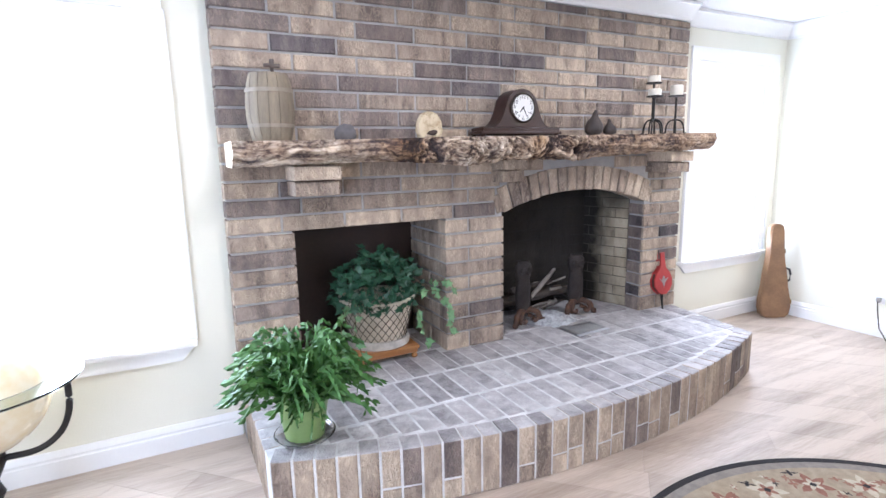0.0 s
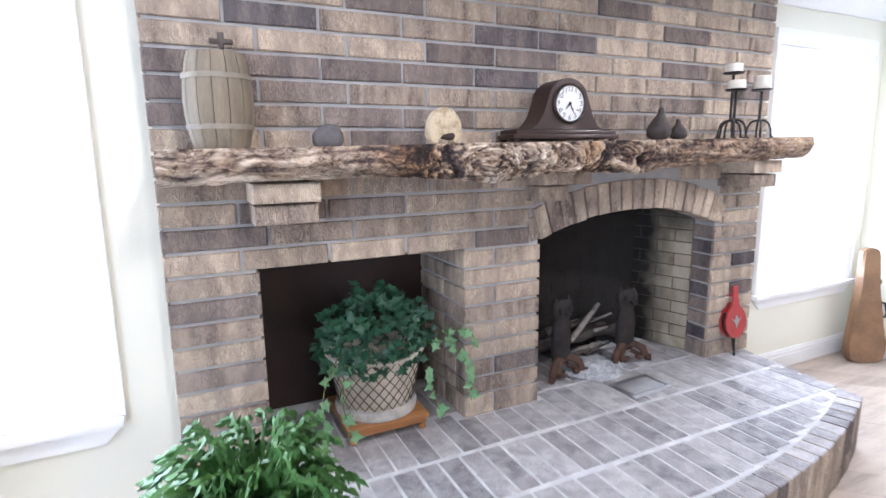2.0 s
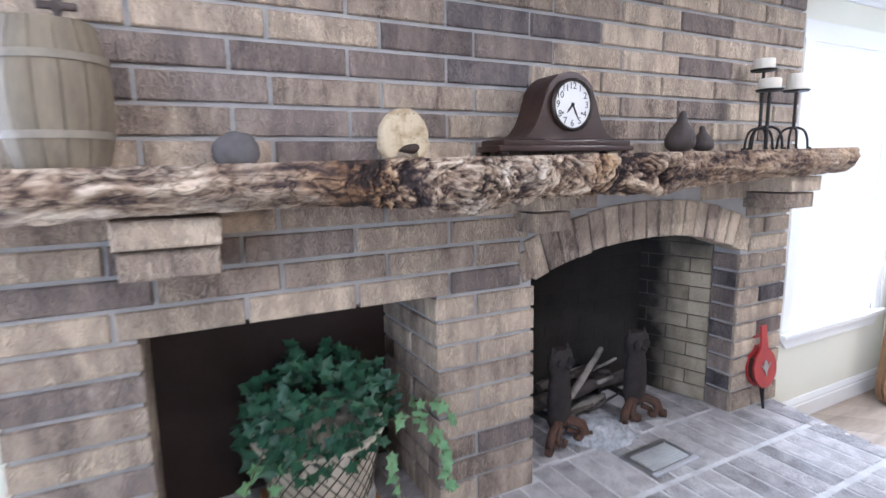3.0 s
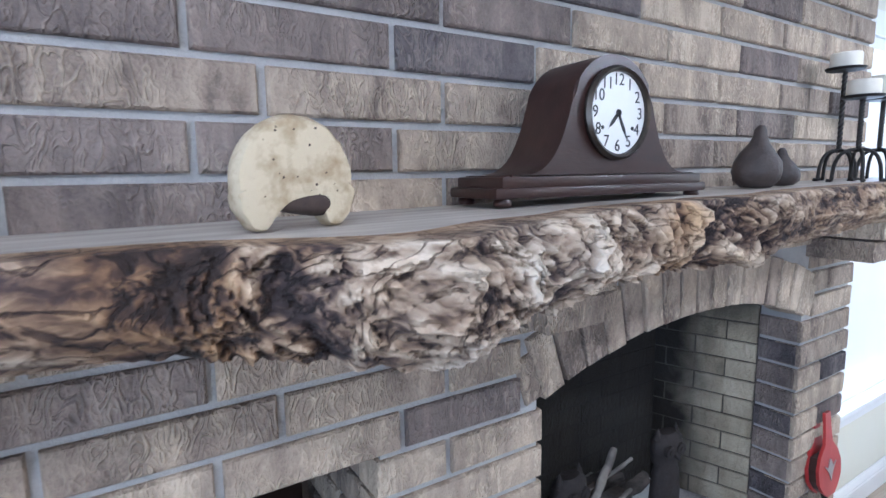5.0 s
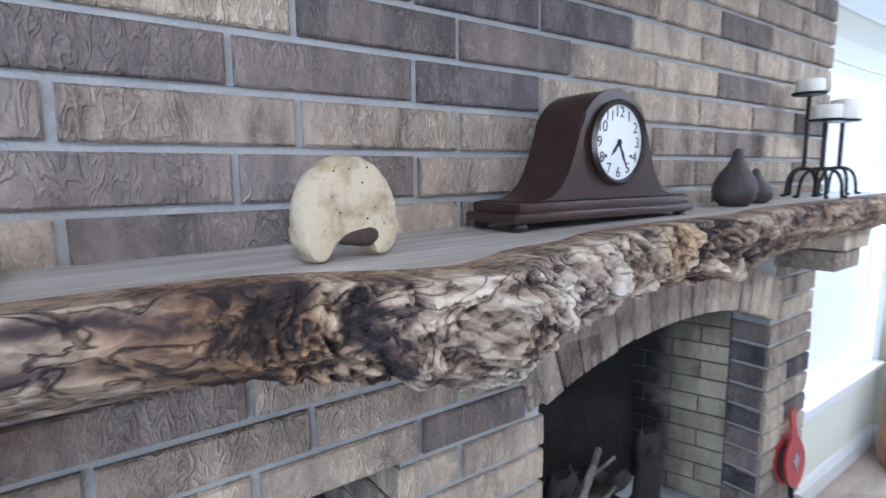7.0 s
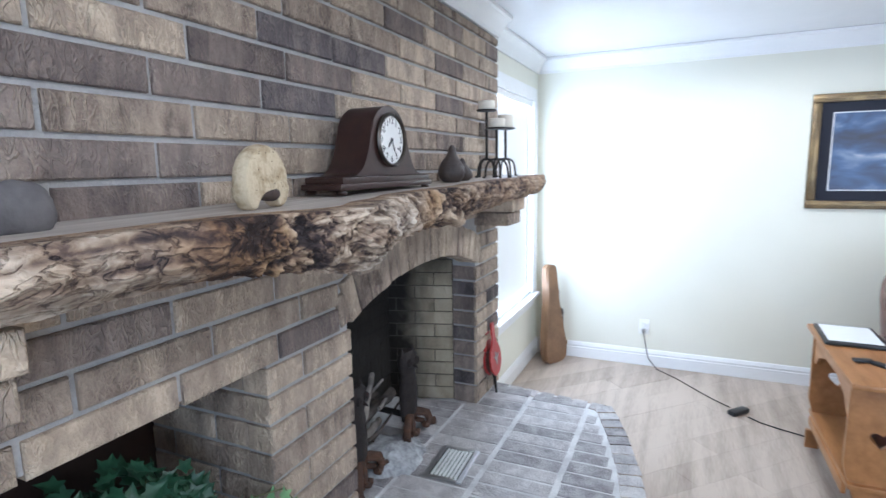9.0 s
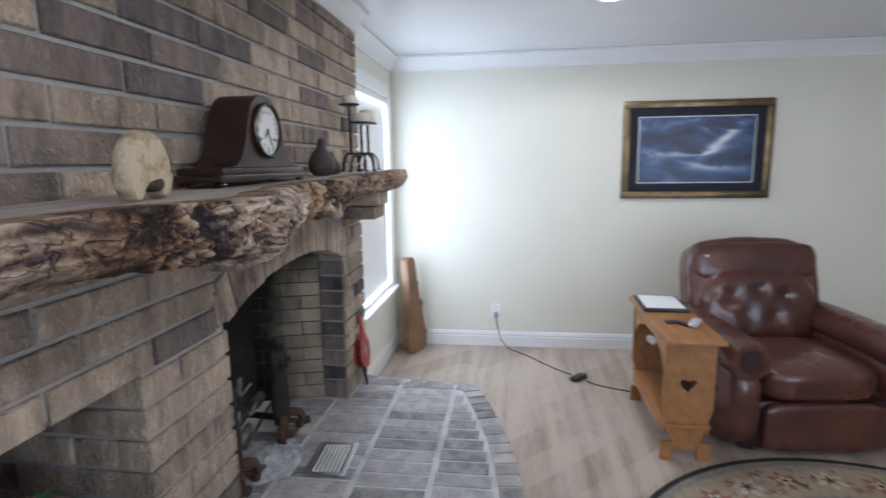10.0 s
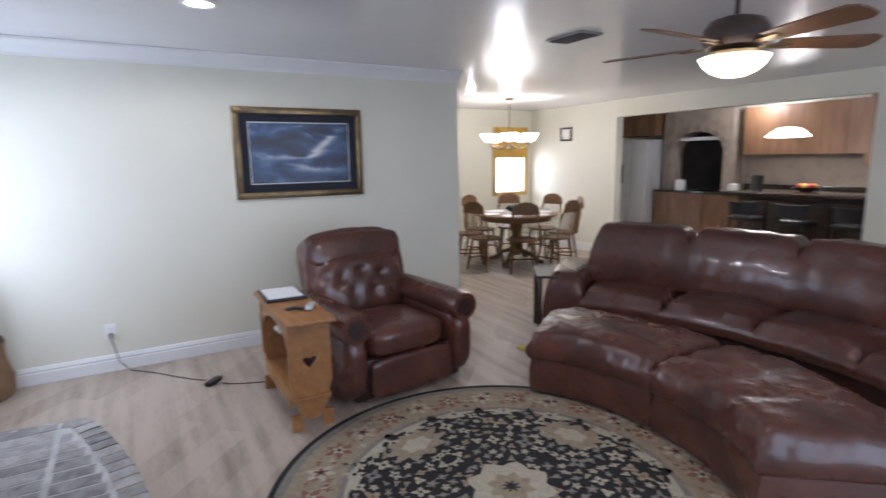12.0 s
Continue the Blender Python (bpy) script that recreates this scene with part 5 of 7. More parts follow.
def side_table():
    t = thing("side_table", pose(1.965, -1.82, 0), "honey oak side table with cut-out end panels and a shelf", "side table")
    H = 0.685
    part("tabletop", box(B(), -0.46, 0.46, -0.143, 0.143, H - 0.024, H, 0.005), M_OAK, t)
    for x in (-0.375, 0.345):
        bm = B()
        n = 26
        hole = heart(0.045, 0.0, 0.42)
        outer = []
        for p in hole:
            dx, dz = p[0], (p[1] - 0.40)
            k = max(abs(dx) / 0.125, abs(dz) / 0.3, 1e-6)
            outer.append((dx / k, 0.40 + dz / k))
        outer = [(max(-0.125, min(0.125, a)), max(0.1, min(H - 0.0245, b))) for a, b in outer]
        plate_with_hole(bm, outer, hole, x, x + 0.024, "x")
        box(bm, x, x + 0.024, -0.125, -0.06, 0.0, 0.1002)
        box(bm, x, x + 0.024, 0.06, 0.125, 0.0, 0.1002)
        extrude_poly(bm, [(-0.06, 0.1002), (0.06, 0.1002), (0.05, 0.075), (0.02, 0.06), (-0.02, 0.06), (-0.05, 0.075)], x, x + 0.024, "x")
        part("end_panel", bm, M_OAK, t, smooth=False)
    part("shelf", box(B(), -0.4, 0.4, -0.11, 0.11, 0.19, 0.212, 0.003), M_OAK, t)
    for y in (-0.118, 0.1):
        bm = B()
        extrude_poly(bm, [(-0.35, H - 0.0245), (0.344, H - 0.0245), (0.344, 0.5), (0.3, 0.5), (0.24, 0.56), (0.1, 0.6), (-0.1, 0.6), (-0.25, 0.56), (-0.31, 0.5), (-0.35, 0.5)], y, y + 0.018)
        part("arched_apron", bm, M_OAK, t, smooth=False)
        part("shelf_rail", box(B(), -0.35, 0.344, y, y + 0.018, 0.14, 0.1895, 0.002), M_OAK, t)


side_table()
TT = 0.6855
t = thing("document_tray", pose(2.2, -1.82, TT, 0, 0, -2), "black tray with a white sheet of paper", "tray")
part("tray", box(B(), -0.175, 0.175, -0.13, 0.13, 0.0, 0.018, 0.005), M_BLACK, t)
part("paper", box(B(), -0.15, 0.15, -0.112, 0.112, 0.0183, 0.0205), M_PAPER, t, "white paper", smooth=False)
t = thing("key_bunch", pose(1.8, -1.83, TT, 0, 0, 30), "black car key fobs lying on the side table", "keys")
for i, (x, y, a) in enumerate(((-0.03, 0.0, 10), (0.035, 0.03, 70))):
    part("key_fob", box(B(), -0.038, 0.038, -0.019, 0.019, 0.0, 0.014, 0.005, m=pose(x, y, 0, 0, 0, a)), M_BLACK, t)
bm = B()
tube(bm, [(0.014 * math.cos(i * 0.524), 0.014 * math.sin(i * 0.524), 0.003) for i in range(13)], 0.0016, 6)
part("key_ring", bm, M_STEEL, t)
t = thing("eyeglass_case", pose(1.77, -1.89, TT, 0, 0, -30), "silver grey sunglasses case on the side table", "case")
part("shell", soft_box(B(), 0.13, 0.05, 0.034, 0.0, 5, 3.5, m=Matrix.Translation((0, 0, 0.0172))), M_STEEL, t)


# ---- leather seating ----
def recliner():
    t = thing("recliner", pose(2.14, -2.5, 0, 0, 0, 6) @ Matrix.Diagonal((1.0, 0.97, 1.0, 1)), "dark brown leather recliner with rolled arms", "armchair")
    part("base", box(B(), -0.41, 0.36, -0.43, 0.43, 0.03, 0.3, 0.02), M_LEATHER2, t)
    for sx, sy in ((-0.34, -0.33), (-0.34, 0.33), (0.3, -0.33), (0.3, 0.33)):
        part("foot", lathe(B(), [(0.022, 0.0), (0.03, 0.0295)], 14, (sx, sy, 0)), M_DARKWOOD, t)
    part("footrest", soft_box(B(), 0.07, 0.66, 0.25, 0.02, 8, 8, m=Matrix.Translation((-0.43, 0, 0.17)), wrinkle=0.004), M_LEATHER, t)
    part("seat", soft_box(B(), 0.62, 0.64, 0.2, 0.05, 12, 4.5, m=Matrix.Translation((-0.14, 0, 0.385)), wrinkle=0.006, seed=2), M_LEATHER, t)
    back = pose(0.27, 0, 0.43, 0, 14, 0)
    part("backrest", soft_box(B(), 0.22, 0.87, 0.67, 0.03, 14, 5.5, m=back @ Matrix.Translation((0.05, 0, 0.28)), wrinkle=0.008, seed=5), M_LEATHER, t)
    part("head_cushion", soft_box(B(), 0.15, 0.83, 0.23, 0.04, 12, 5.0, m=back @ Matrix.Translation((0.0, 0, 0.485)), wrinkle=0.008, seed=7), M_LEATHER, t)
    bm = soft_box(B(), 0.15, 0.75, 0.44, 0.05, 22, 3.6, wrinkle=0.01, seed=9)
    for v in bm.verts:
        for ty, tz in ((-0.17, 0.06), (0.0, 0.1), (0.17, 0.06), (-0.09, -0.06), (0.09, -0.06)):
            if v.co.x < 0:
                v.co.x += 0.02 * math.exp(-((v.co.y - ty) ** 2 + (v.co.z - tz) ** 2) / 0.0016)
    bmesh.ops.transform(bm, matrix=back @ Matrix.Translation((-0.03, 0, 0.2)), verts=bm.verts)
    part("lumbar_cushion", bm, M_LEATHER, t, "tufted brown leather cushion")
    for s in (-1, 1):
        arm = part("arm", soft_box(B(), 0.88, 0.22, 0.54, 0.0, 12, 3.6, m=Matrix.Translation((-0.04, s * 0.435, 0.29)), wrinkle=0.005, seed=s), M_LEATHER, t)
        bm = B()
        rows = []
        for i in range(15):
            x = -0.48 + 0.86 * i / 14
            r = 0.108 if 0 < i < 14 else 0.096
            rows.append(ring(bm, [(x, s * 0.44 + r * math.cos(a) * 1.08, 0.545 + r * math.sin(a) + 0.004 * noise.noise(Vector((x * 9, a, s)))) for a in [2 * math.pi * k / 20 for k in range(20)]]))
        for p, q in zip(rows, rows[1:]):
            bridge(bm, p, q)
        bm.faces.new(rows[0][::-1])
        bm.faces.new(rows[-1])
        part("arm_roll", bm, M_LEATHER, arm)
        bm = extrude_poly(B(), [(s * 0.44 + 0.06 * math.cos(2 * math.pi * k / 24), 0.545 + 0.06 * math.sin(2 * math.pi * k / 24)) for k in range(24)], -0.489, -0.479, "x")
        part("scroll_disc", bm, M_LEATHER2, arm, "dark scrolled arm front")
        for k in range(16):
            a = 2 * math.pi * k / 16
            part("nail_head", lathe(B(), [(0.005, 0.0), (0.003, 0.003)], 6, m=Matrix.Translation((-0.4885, s * 0.44 + 0.072 * math.cos(a), 0.545 + 0.072 * math.sin(a))) @ pose(0, 0, 0, 0, -90)), M_BRASS, arm)


recliner()
SCX, SCY = 0.52, -2.2


def arc_block(bm, r0, r1, a0, a1, z0, z1, n=22, nr=8, puff=0.0, wrinkle=0.0, edge=0.04, seed=0.0, lean=0.0, bulge=0.0):
    """A cushion bent round the sofa's centre (angles in degrees); puffed on top, rounded at the rim, with bulging sides."""
    top, floor_z = [], []

    def spot(f, g, level):
        a, r = math.radians(a0 + (a1 - a0) * f), r0 + (r1 - r0) * g
        out = bulge * math.sin(math.pi * min(1.0, 0.1 + 0.9 * level)) if 0 < level < 1 else 0.0
        r += out * ((g > 0.999) - (g < 0.001))
        a += out / r * ((f > 0.999) - (f < 0.001)) * (1 if a1 > a0 else -1)
        r += lean * level
        return r * math.cos(a), r * math.sin(a)

    for i in range(n + 1):
        f = i / n
        row = []
        for j in range(nr + 1):
            g = j / nr
            sa, sr = min(f, 1 - f) * math.radians(abs(a1 - a0)) * (r0 + r1) / 2, min(g, 1 - g) * (r1 - r0)
            drop = 0.0
            for s in (sa, sr):
                if s < edge:
                    drop += edge * (1 - math.sqrt(max(0, 1 - (1 - s / edge) ** 2)))
            x, y = spot(f, g, 1.0)
            z = z1 - min(drop, edge * 1.2) + puff * (1 - (2 * f - 1) ** 4) * (1 - (2 * g - 1) ** 4)
            if wrinkle:
                w = noise.noise(Vector((x * 7 + seed, y * 7, 0))) + 0.7 * abs(noise.noise(Vector((x * 15, y * 15 + seed, 2)))) - 0.5 * abs(noise.noise(Vector((x * 26 + seed, y * 26, 5))))
                z += wrinkle * w
            row.append((x, y, z))
        top.append(ring(bm, row))
    for p, q in zip(top, top[1:]):
        bridge(bm, p, q, False)
    rim = [(0, j) for j in range(nr + 1)] + [(i, nr) for i in range(1, n + 1)] + [(n, j) for j in range(nr - 1, -1, -1)] + [(i, 0) for i in range(n - 1, 0, -1)]
    loop = [top[i][j] for i, j in rim]
    for level in (0.85, 0.65, 0.45, 0.25, 0.1, 0.0):
        low = []
        for (i, j), v in zip(rim, loop):
            x, y = spot(i / n, j / nr, level)
            zt = top[i][j].co.z
            wob = wrinkle * 0.6 * noise.noise(Vector((x * 9 + seed, y * 9, level * 4)))
            low.append((x + wob, y + wob, z0 + (zt - z0) * level))
        low = ring(bm, low)
        bridge(bm, loop, low)
        loop = low
    bm.faces.new(loop)
    return bm


def ottoman(a0, a1, seed):
    t = thing("ottoman", pose(SCX, SCY, 0), "brown leather wedge ottoman with a creased top", "ottoman", "wedge ottomans before the sofa")
    part("base", arc_block(B(), 1.25, 1.88, a0 + 0.2, a1 - 0.2, 0.035, 0.27, edge=0.012, bulge=0.012, wrinkle=0.003), M_LEATHER, t)
    part("cushion", arc_block(B(), 1.235, 1.9, a0, a1, 0.262, 0.445, 64, 36, 0.035, 0.019, 0.05, seed, 0.0, 0.022), M_LEATHER, t)
    for a in (a0 + 3, a1 - 3):
        for r in (1.32, 1.8):
            part("foot", lathe(B(), [(0.02, 0.0), (0.028, 0.0345)], 12, (r * math.cos(math.radians(a)), r * math.sin(math.radians(a)), 0)), M_DARKWOOD, t)


ottoman(-91.0, -53.5, 1.0)
ottoman(-130.0, -91.8, 4.0)


def sofa():
    t = thing("curved_sofa", pose(SCX, SCY, 0), "curved brown leather sectional sofa with plump back cushions", "sofa")
    A0, N, STEP = -57.0, 5, -15.6
    end = A0 + N * STEP
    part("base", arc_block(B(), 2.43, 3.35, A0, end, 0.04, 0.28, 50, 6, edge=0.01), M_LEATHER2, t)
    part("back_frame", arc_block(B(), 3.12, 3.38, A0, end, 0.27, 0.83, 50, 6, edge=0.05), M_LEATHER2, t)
    for i in range(N):
        a, b = A0 + i * STEP - 0.3, A0 + (i + 1) * STEP + 0.3
        part("seat_cushion", arc_block(B(), 2.4, 3.05, a, b, 0.275, 0.45, 30, 20, 0.04, 0.009, 0.05, i * 3.1, 0.0, 0.03), M_LEATHER, t)
        part("back_cushion", arc_block(B(), 2.87, 3.14, a + 0.1, b - 0.1, 0.44, 0.955, 34, 16, 0.02, 0.013, 0.08, i * 2.3 + 9, 0.07, 0.045), M_LEATHER, t)
    for a in (A0 + 3.6, end - 3.6):
        part("arm", arc_block(B(), 2.42, 3.3, a - 3.5, a + 3.5, 0.04, 0.575, 12, 24, 0.03, 0.005, 0.09, 0.0, 0.0, 0.03), M_LEATHER, t)
    for i in range(6):
        a = math.radians(A0 + (end - A0) * (i + 0.2) / 5.4)
        for r in (2.5, 3.25):
            part("foot", lathe(B(), [(0.022, 0.0), (0.03, 0.0395)], 12, (r * math.cos(a), r * math.sin(a), 0)), M_DARKWOOD, t)


sofa()


def end_table():
    t = thing("end_table", pose(2.2, -4.28, 0, 0, 0, -35), "small dark wood end table beside the sofa", "side table")
    part("tabletop", box(B(), -0.23, 0.23, -0.2, 0.2, 0.535, 0.56, 0.004), M_DARKWOOD, t)
    for sx in (-0.2, 0.2):
        for sy in (-0.17, 0.17):
            part("leg", box(B(), sx - 0.018, sx + 0.018, sy - 0.018, sy + 0.018, 0.0, 0.5348, 0.003), M_DARKWOOD, t)
    for sy in (-0.17, 0.17):
        bm = extrude_poly(B(), [(-0.18, 0.534), (0.18, 0.534), (0.18, 0.46), (0.1, 0.5), (0.04, 0.47), (-0.04, 0.47), (-0.1, 0.5), (-0.18, 0.46)], sy - 0.008, sy + 0.008)
        part("scalloped_apron", bm, M_DARKWOOD, t, smooth=False)


end_table()
bm = bmesh.new()
bmesh.ops.create_icosphere(bm, subdivisions=3, radius=1)
for v in bm.verts:
    v.co = Vector((v.co.x * 0.075, v.co.y * 0.035, (max(v.co.z, -0.5) + 0.5) * 0.02))
one("dog_toy", bm, mat("yellow_toy", (0.72, 0.58, 0.12), (0.62, 0.5, 0.1), 12, 0.6, 0.001, 60), pose(1.95, -3.71, 0.001, 0, 0, 20), "small yellow soft toy lying on the floor", "toy")

# ---- round rug ----
RX, RY, RR = 0.5, -2.46, 1.165
M_RUG_TAN = mat("rug_tan", (0.36, 0.30, 0.21), (0.28, 0.22, 0.15), 30, 0.97, 0.003, 260)
M_RUG_CREAM = mat("rug_cream", (0.50, 0.45, 0.34), (0.40, 0.35, 0.26), 40, 0.97, 0.003, 260)
M_RUG_RED = mat("rug_rust", (0.20, 0.085, 0.055), (0.27, 0.13, 0.085), 30, 0.97, 0.003, 260)
M_RUG_GREY = mat("rug_grey", (0.26, 0.235, 0.2), (0.19, 0.17, 0.15), 30, 0.97, 0.003, 260)
rug = thing("round_rug", pose(RX, RY, 0.0), "round black and beige floral rug with a tan border", "rug")


def disc(r0, r1, z, n=140):
    prof = [(r1, 0.001), (r1, z)] if r0 == 0 else [(r0, 0.001), (r1, 0.001), (r1, z), (r0, z), (r0, 0.001)]
    return lathe(B(), prof, n, cap=r0 == 0)


part("binding", disc(RR - 0.03, RR, 0.011), M_RUG_EDGE, rug, "black binding")
part("guard_band", disc(RR - 0.075, RR - 0.0302, 0.0095), M_RUG_GREY, rug)
part("border", disc(RR - 0.33, RR - 0.0752, 0.0098), M_RUG_TAN, rug, "tan border with rust scrolls")
part("inner_band", disc(RR - 0.36, RR - 0.3302, 0.0103), M_RUG_GREY, rug)
part("cream_ring", disc(0.745, RR - 0.3602, 0.0098), M_RUG_CREAM, rug)
part("field", disc(0, 0.7448, 0.0098), M_RUG_EDGE, rug, "black floral field")
rq = random.Random(3)


def blob(bm, x, y, r, ang, petals, z, depth=0.3, squash=1.0):
    n = petals * 4
    pts = []
    for k in range(n):
        a = 2 * math.pi * k / n
        rr = r * (1 - depth + depth * math.cos(petals * a))
        u, v = rr * math.cos(a), rr * math.sin(a) * squash
        pts.append((x + u * math.cos(ang) - v * math.sin(ang), y + u * math.sin(ang) + v * math.cos(ang), z))
    c = bm.verts.new((x, y, z))
    R = ring(bm, pts)
    for a, b in zip(R, R[1:] + R[:1]):
        bm.faces.new((c, a, b))


layers = {m: B() for m in ("cream", "red", "black", "grey", "tan")}
for i in range(28):
    a = 2 * math.pi * i / 28
    r = RR - 0.2
    blob(layers["red" if i % 2 else "cream"], r * math.cos(a), r * math.sin(a), 0.085, a, 6, 0.0104, 0.28)
    blob(layers["cream" if i % 2 else "red"], r * math.cos(a), r * math.sin(a), 0.045, a, 5, 0.0108, 0.3)
    blob(layers["black"], r * math.cos(a), r * math.sin(a), 0.015, a, 4, 0.0111, 0.1)
    for k in range(7):
        aa = a + 0.112 + rq.uniform(-0.07, 0.07)
        rr2 = r + rq.uniform(-0.1, 0.1)
        blob(layers[rq.choice(("red", "cream", "red", "red", "black"))], rr2 * math.cos(aa), rr2 * math.sin(aa), rq.uniform(0.018, 0.04), rq.uniform(0, 6), 4, 0.0106 + 0.0001 * k, 0.4, 0.6)
for i in range(16):
    a = 2 * math.pi * i / 16
    blob(layers["black"], 0.73 * math.cos(a), 0.73 * math.sin(a), 0.11, a, 5, 0.0103, 0.22)
# sprays of small flowers, mirrored about both axes, with the black ground showing between them
spots = []
for i in range(6000):
    a, r = rq.uniform(0, math.pi / 2), 0.79 * math.sqrt(rq.uniform(0.07, 1))
    x, y, size = r * math.cos(a), r * math.sin(a), rq.choice((0.022, 0.028, 0.036, 0.046))
    if min(x, y) < size * 0.7 or any((x - p) ** 2 + (y - q) ** 2 < (size * 0.85 + c * 0.85 + 0.011) ** 2 for p, q, c in spots):
        continue
    spots.append((x, y, size))
    key = rq.choice(("cream", "cream", "grey", "tan", "grey", "cream"))
    turn, petals, flat = a + rq.choice((0, 0.8, -0.8, 1.57)), rq.choice((3, 4, 5)), rq.uniform(0.5, 0.9)
    for sx, sy in ((1, 1), (-1, 1), (-1, -1), (1, -1)):
        turned = turn if sx * sy > 0 else -turn
        ca, sa = math.cos(0.35), math.sin(0.35)
        u, v = x * sx * ca - y * sy * sa, x * sx * sa + y * sy * ca
        blob(layers[key], u, v, size * 1.4, turned + 0.35, petals, 0.0107, 0.3, flat)
        blob(layers["red" if key == "tan" else "black" if size > 0.03 else "tan"], u, v, size * 0.35, turned, 4, 0.0111, 0.2)
blob(layers["cream"], 0, 0, 0.22, 0, 8, 0.0113, 0.1)
blob(layers["tan"], 0, 0, 0.12, 0, 8, 0.0116, 0.15)
blob(layers["black"], 0, 0, 0.05, 0, 8, 0.0119, 0.3)
for s in range(4):
    a = math.pi / 2 * s + 0.35
    blob(layers["tan"], 0.62 * math.cos(a), 0.62 * math.sin(a), 0.14, a, 10, 0.0115, 0.15, 1.5)
    blob(layers["cream"], 0.62 * math.cos(a), 0.62 * math.sin(a), 0.07, a, 6, 0.0118, 0.12, 1.5)
for key, m in (("cream", M_RUG_CREAM), ("red", M_RUG_RED), ("black", M_RUG_EDGE), ("grey", M_RUG_GREY), ("tan", M_RUG_TAN)):
    tagged(part("woven_motif", layers[key], m, rug, smooth=False), kind="stuff")


# ---- globe stand by the west window ----
def globe_table():
    t = thing("globe_stand", pose(-2.1, -0.3, 0), "pearly globe in a black iron stand with a glass ring", "globe")
    bm = bmesh.new()
    bmesh.ops.create_uvsphere(bm, u_segments=48, v_segments=32, radius=0.235, matrix=Matrix.Translation((0, 0, 0.60)))
    part("globe", bm, M_GLOBE, t, "cream and gold pearly globe")
    part("glass_ring", lathe(B(), [(0.242, 0.628), (0.335, 0.628), (0.34, 0.633), (0.335, 0.638), (0.242, 0.638), (0.242, 0.628)], 64, cap=False), glass("green_edge_glass", (0.82, 0.93, 0.9)), t, "clear glass ring shelf")
    for k in range(3):
        a = 2 * math.pi * k / 3 + 0.0
        pts = [(0.05, 0.335), (0.16, 0.34), (0.235, 0.39), (0.272, 0.47), (0.28, 0.56), (0.275, 0.627)]
        part("curved_arm", tube(B(), smooth([(r * math.cos(a), r * math.sin(a), z) for r, z in pts]), 0.012, 10), M_IRON, t, "black iron curved arm")
    part("column", lathe(B(), [(0.03, 0.03), (0.035, 0.1), (0.025, 0.16), (0.045, 0.2), (0.028, 0.25), (0.06, 0.32), (0.06, 0.35)], 20), M_IRON, t)
    for k in range(3):
        a = 2 * math.pi * k / 3 + 1.0
        part("foot", tube(B(), [(0.02 * math.cos(a), 0.02 * math.sin(a), 0.09), (0.1 * math.cos(a), 0.1 * math.sin(a), 0.07), (0.16 * math.cos(a), 0.16 * math.sin(a), 0.016), (0.19 * math.cos(a), 0.19 * math.sin(a), 0.016)], 0.014, 8), M_IRON, t)


globe_table()


# ---- ceiling fittings ----
M_BLADE = mat("walnut_blade", (0.13, 0.066, 0.033), (0.075, 0.038, 0.02), 5, 0.4, 0.0004, 50)


def ceiling_fan():
    t = thing("ceiling_fan", pose(0.02, -3.24, CEIL) @ Matrix.Diagonal((0.84, 0.84, 0.9, 1)) @ Matrix.Translation((0, 0, -CEIL)), "bronze ceiling fan with wooden blades and a lit bowl", "ceiling fan")
    part("canopy", lathe(B(), [(0.02, 2.35), (0.05, 2.36), (0.07, 2.4), (0.07, CEIL - 0.0005)], 28), M_DARKWOOD, t)
    part("downrod", lathe(B(), [(0.013, 2.1), (0.013, 2.36)], 14), M_DARKWOOD, t)
    part("motor", lathe(B(), [(0.05, 2.06), (0.13, 2.075), (0.15, 2.1), (0.15, 2.15), (0.12, 2.19), (0.05, 2.21)], 36, (0, 0, -0.1)), M_DARKWOOD, t, "dark bronze motor housing")
    part("light_fitter", lathe(B(), [(0.06, 2.03), (0.12, 2.035), (0.125, 2.05), (0.06, 2.0605)], 36, (0, 0, -0.1)), M_BRASS, t)
    part("glass_bowl", lathe(B(), [(0.001, 1.94), (0.05, 1.944), (0.1, 1.962), (0.14, 1.992), (0.162, 2.028), (0.158, 2.03), (0.135, 1.998), (0.095, 1.968), (0.05, 1.951), (0.001, 1.947)], 40, (0, 0, -0.1), cap=False), M_BULB_WARM, t, "frosted glass bowl, lit")
    for k in range(5):
        m = pose(0, 0, 1.985, 0, 0, k * 72 + 20)
        blade = extrude_poly(B(), [(0.2, -0.05), (0.62, -0.075), (0.66, -0.05), (0.67, 0.0), (0.66, 0.05), (0.62, 0.075), (0.2, 0.05)], -0.003, 0.004, "z")
        b = part("blade", blade, M_BLADE, t, "brown wooden blade", smooth=False)
        b.matrix_basis = m @ pose(0, 0, 0, -12)
        iron = box(B(), 0.12, 0.26, -0.02, 0.02, -0.008, 0.0, 0.002)
        part("blade_iron", iron, M_BRASS, b).matrix_basis = pose(0, 0, -0.004)


ceiling_fan()


def can_light(x, y):
    t = thing("recessed_light", pose(x, y, CEIL), "round white recessed ceiling light, switched on", "ceiling light", "recessed ceiling lights")
    part("trim_ring", lathe(B(), [(0.07, -0.001), (0.098, -0.001), (0.098, -0.005), (0.09, -0.01), (0.072, -0.008), (0.07, -0.001)], 36, cap=False), M_WHITE, t)
    part("lens", lathe(B(), [(0.0695, -0.001), (0.0695, -0.006), (0.04, -0.008), (0.001, -0.0085)], 32), M_BULB, t, "lit lens")


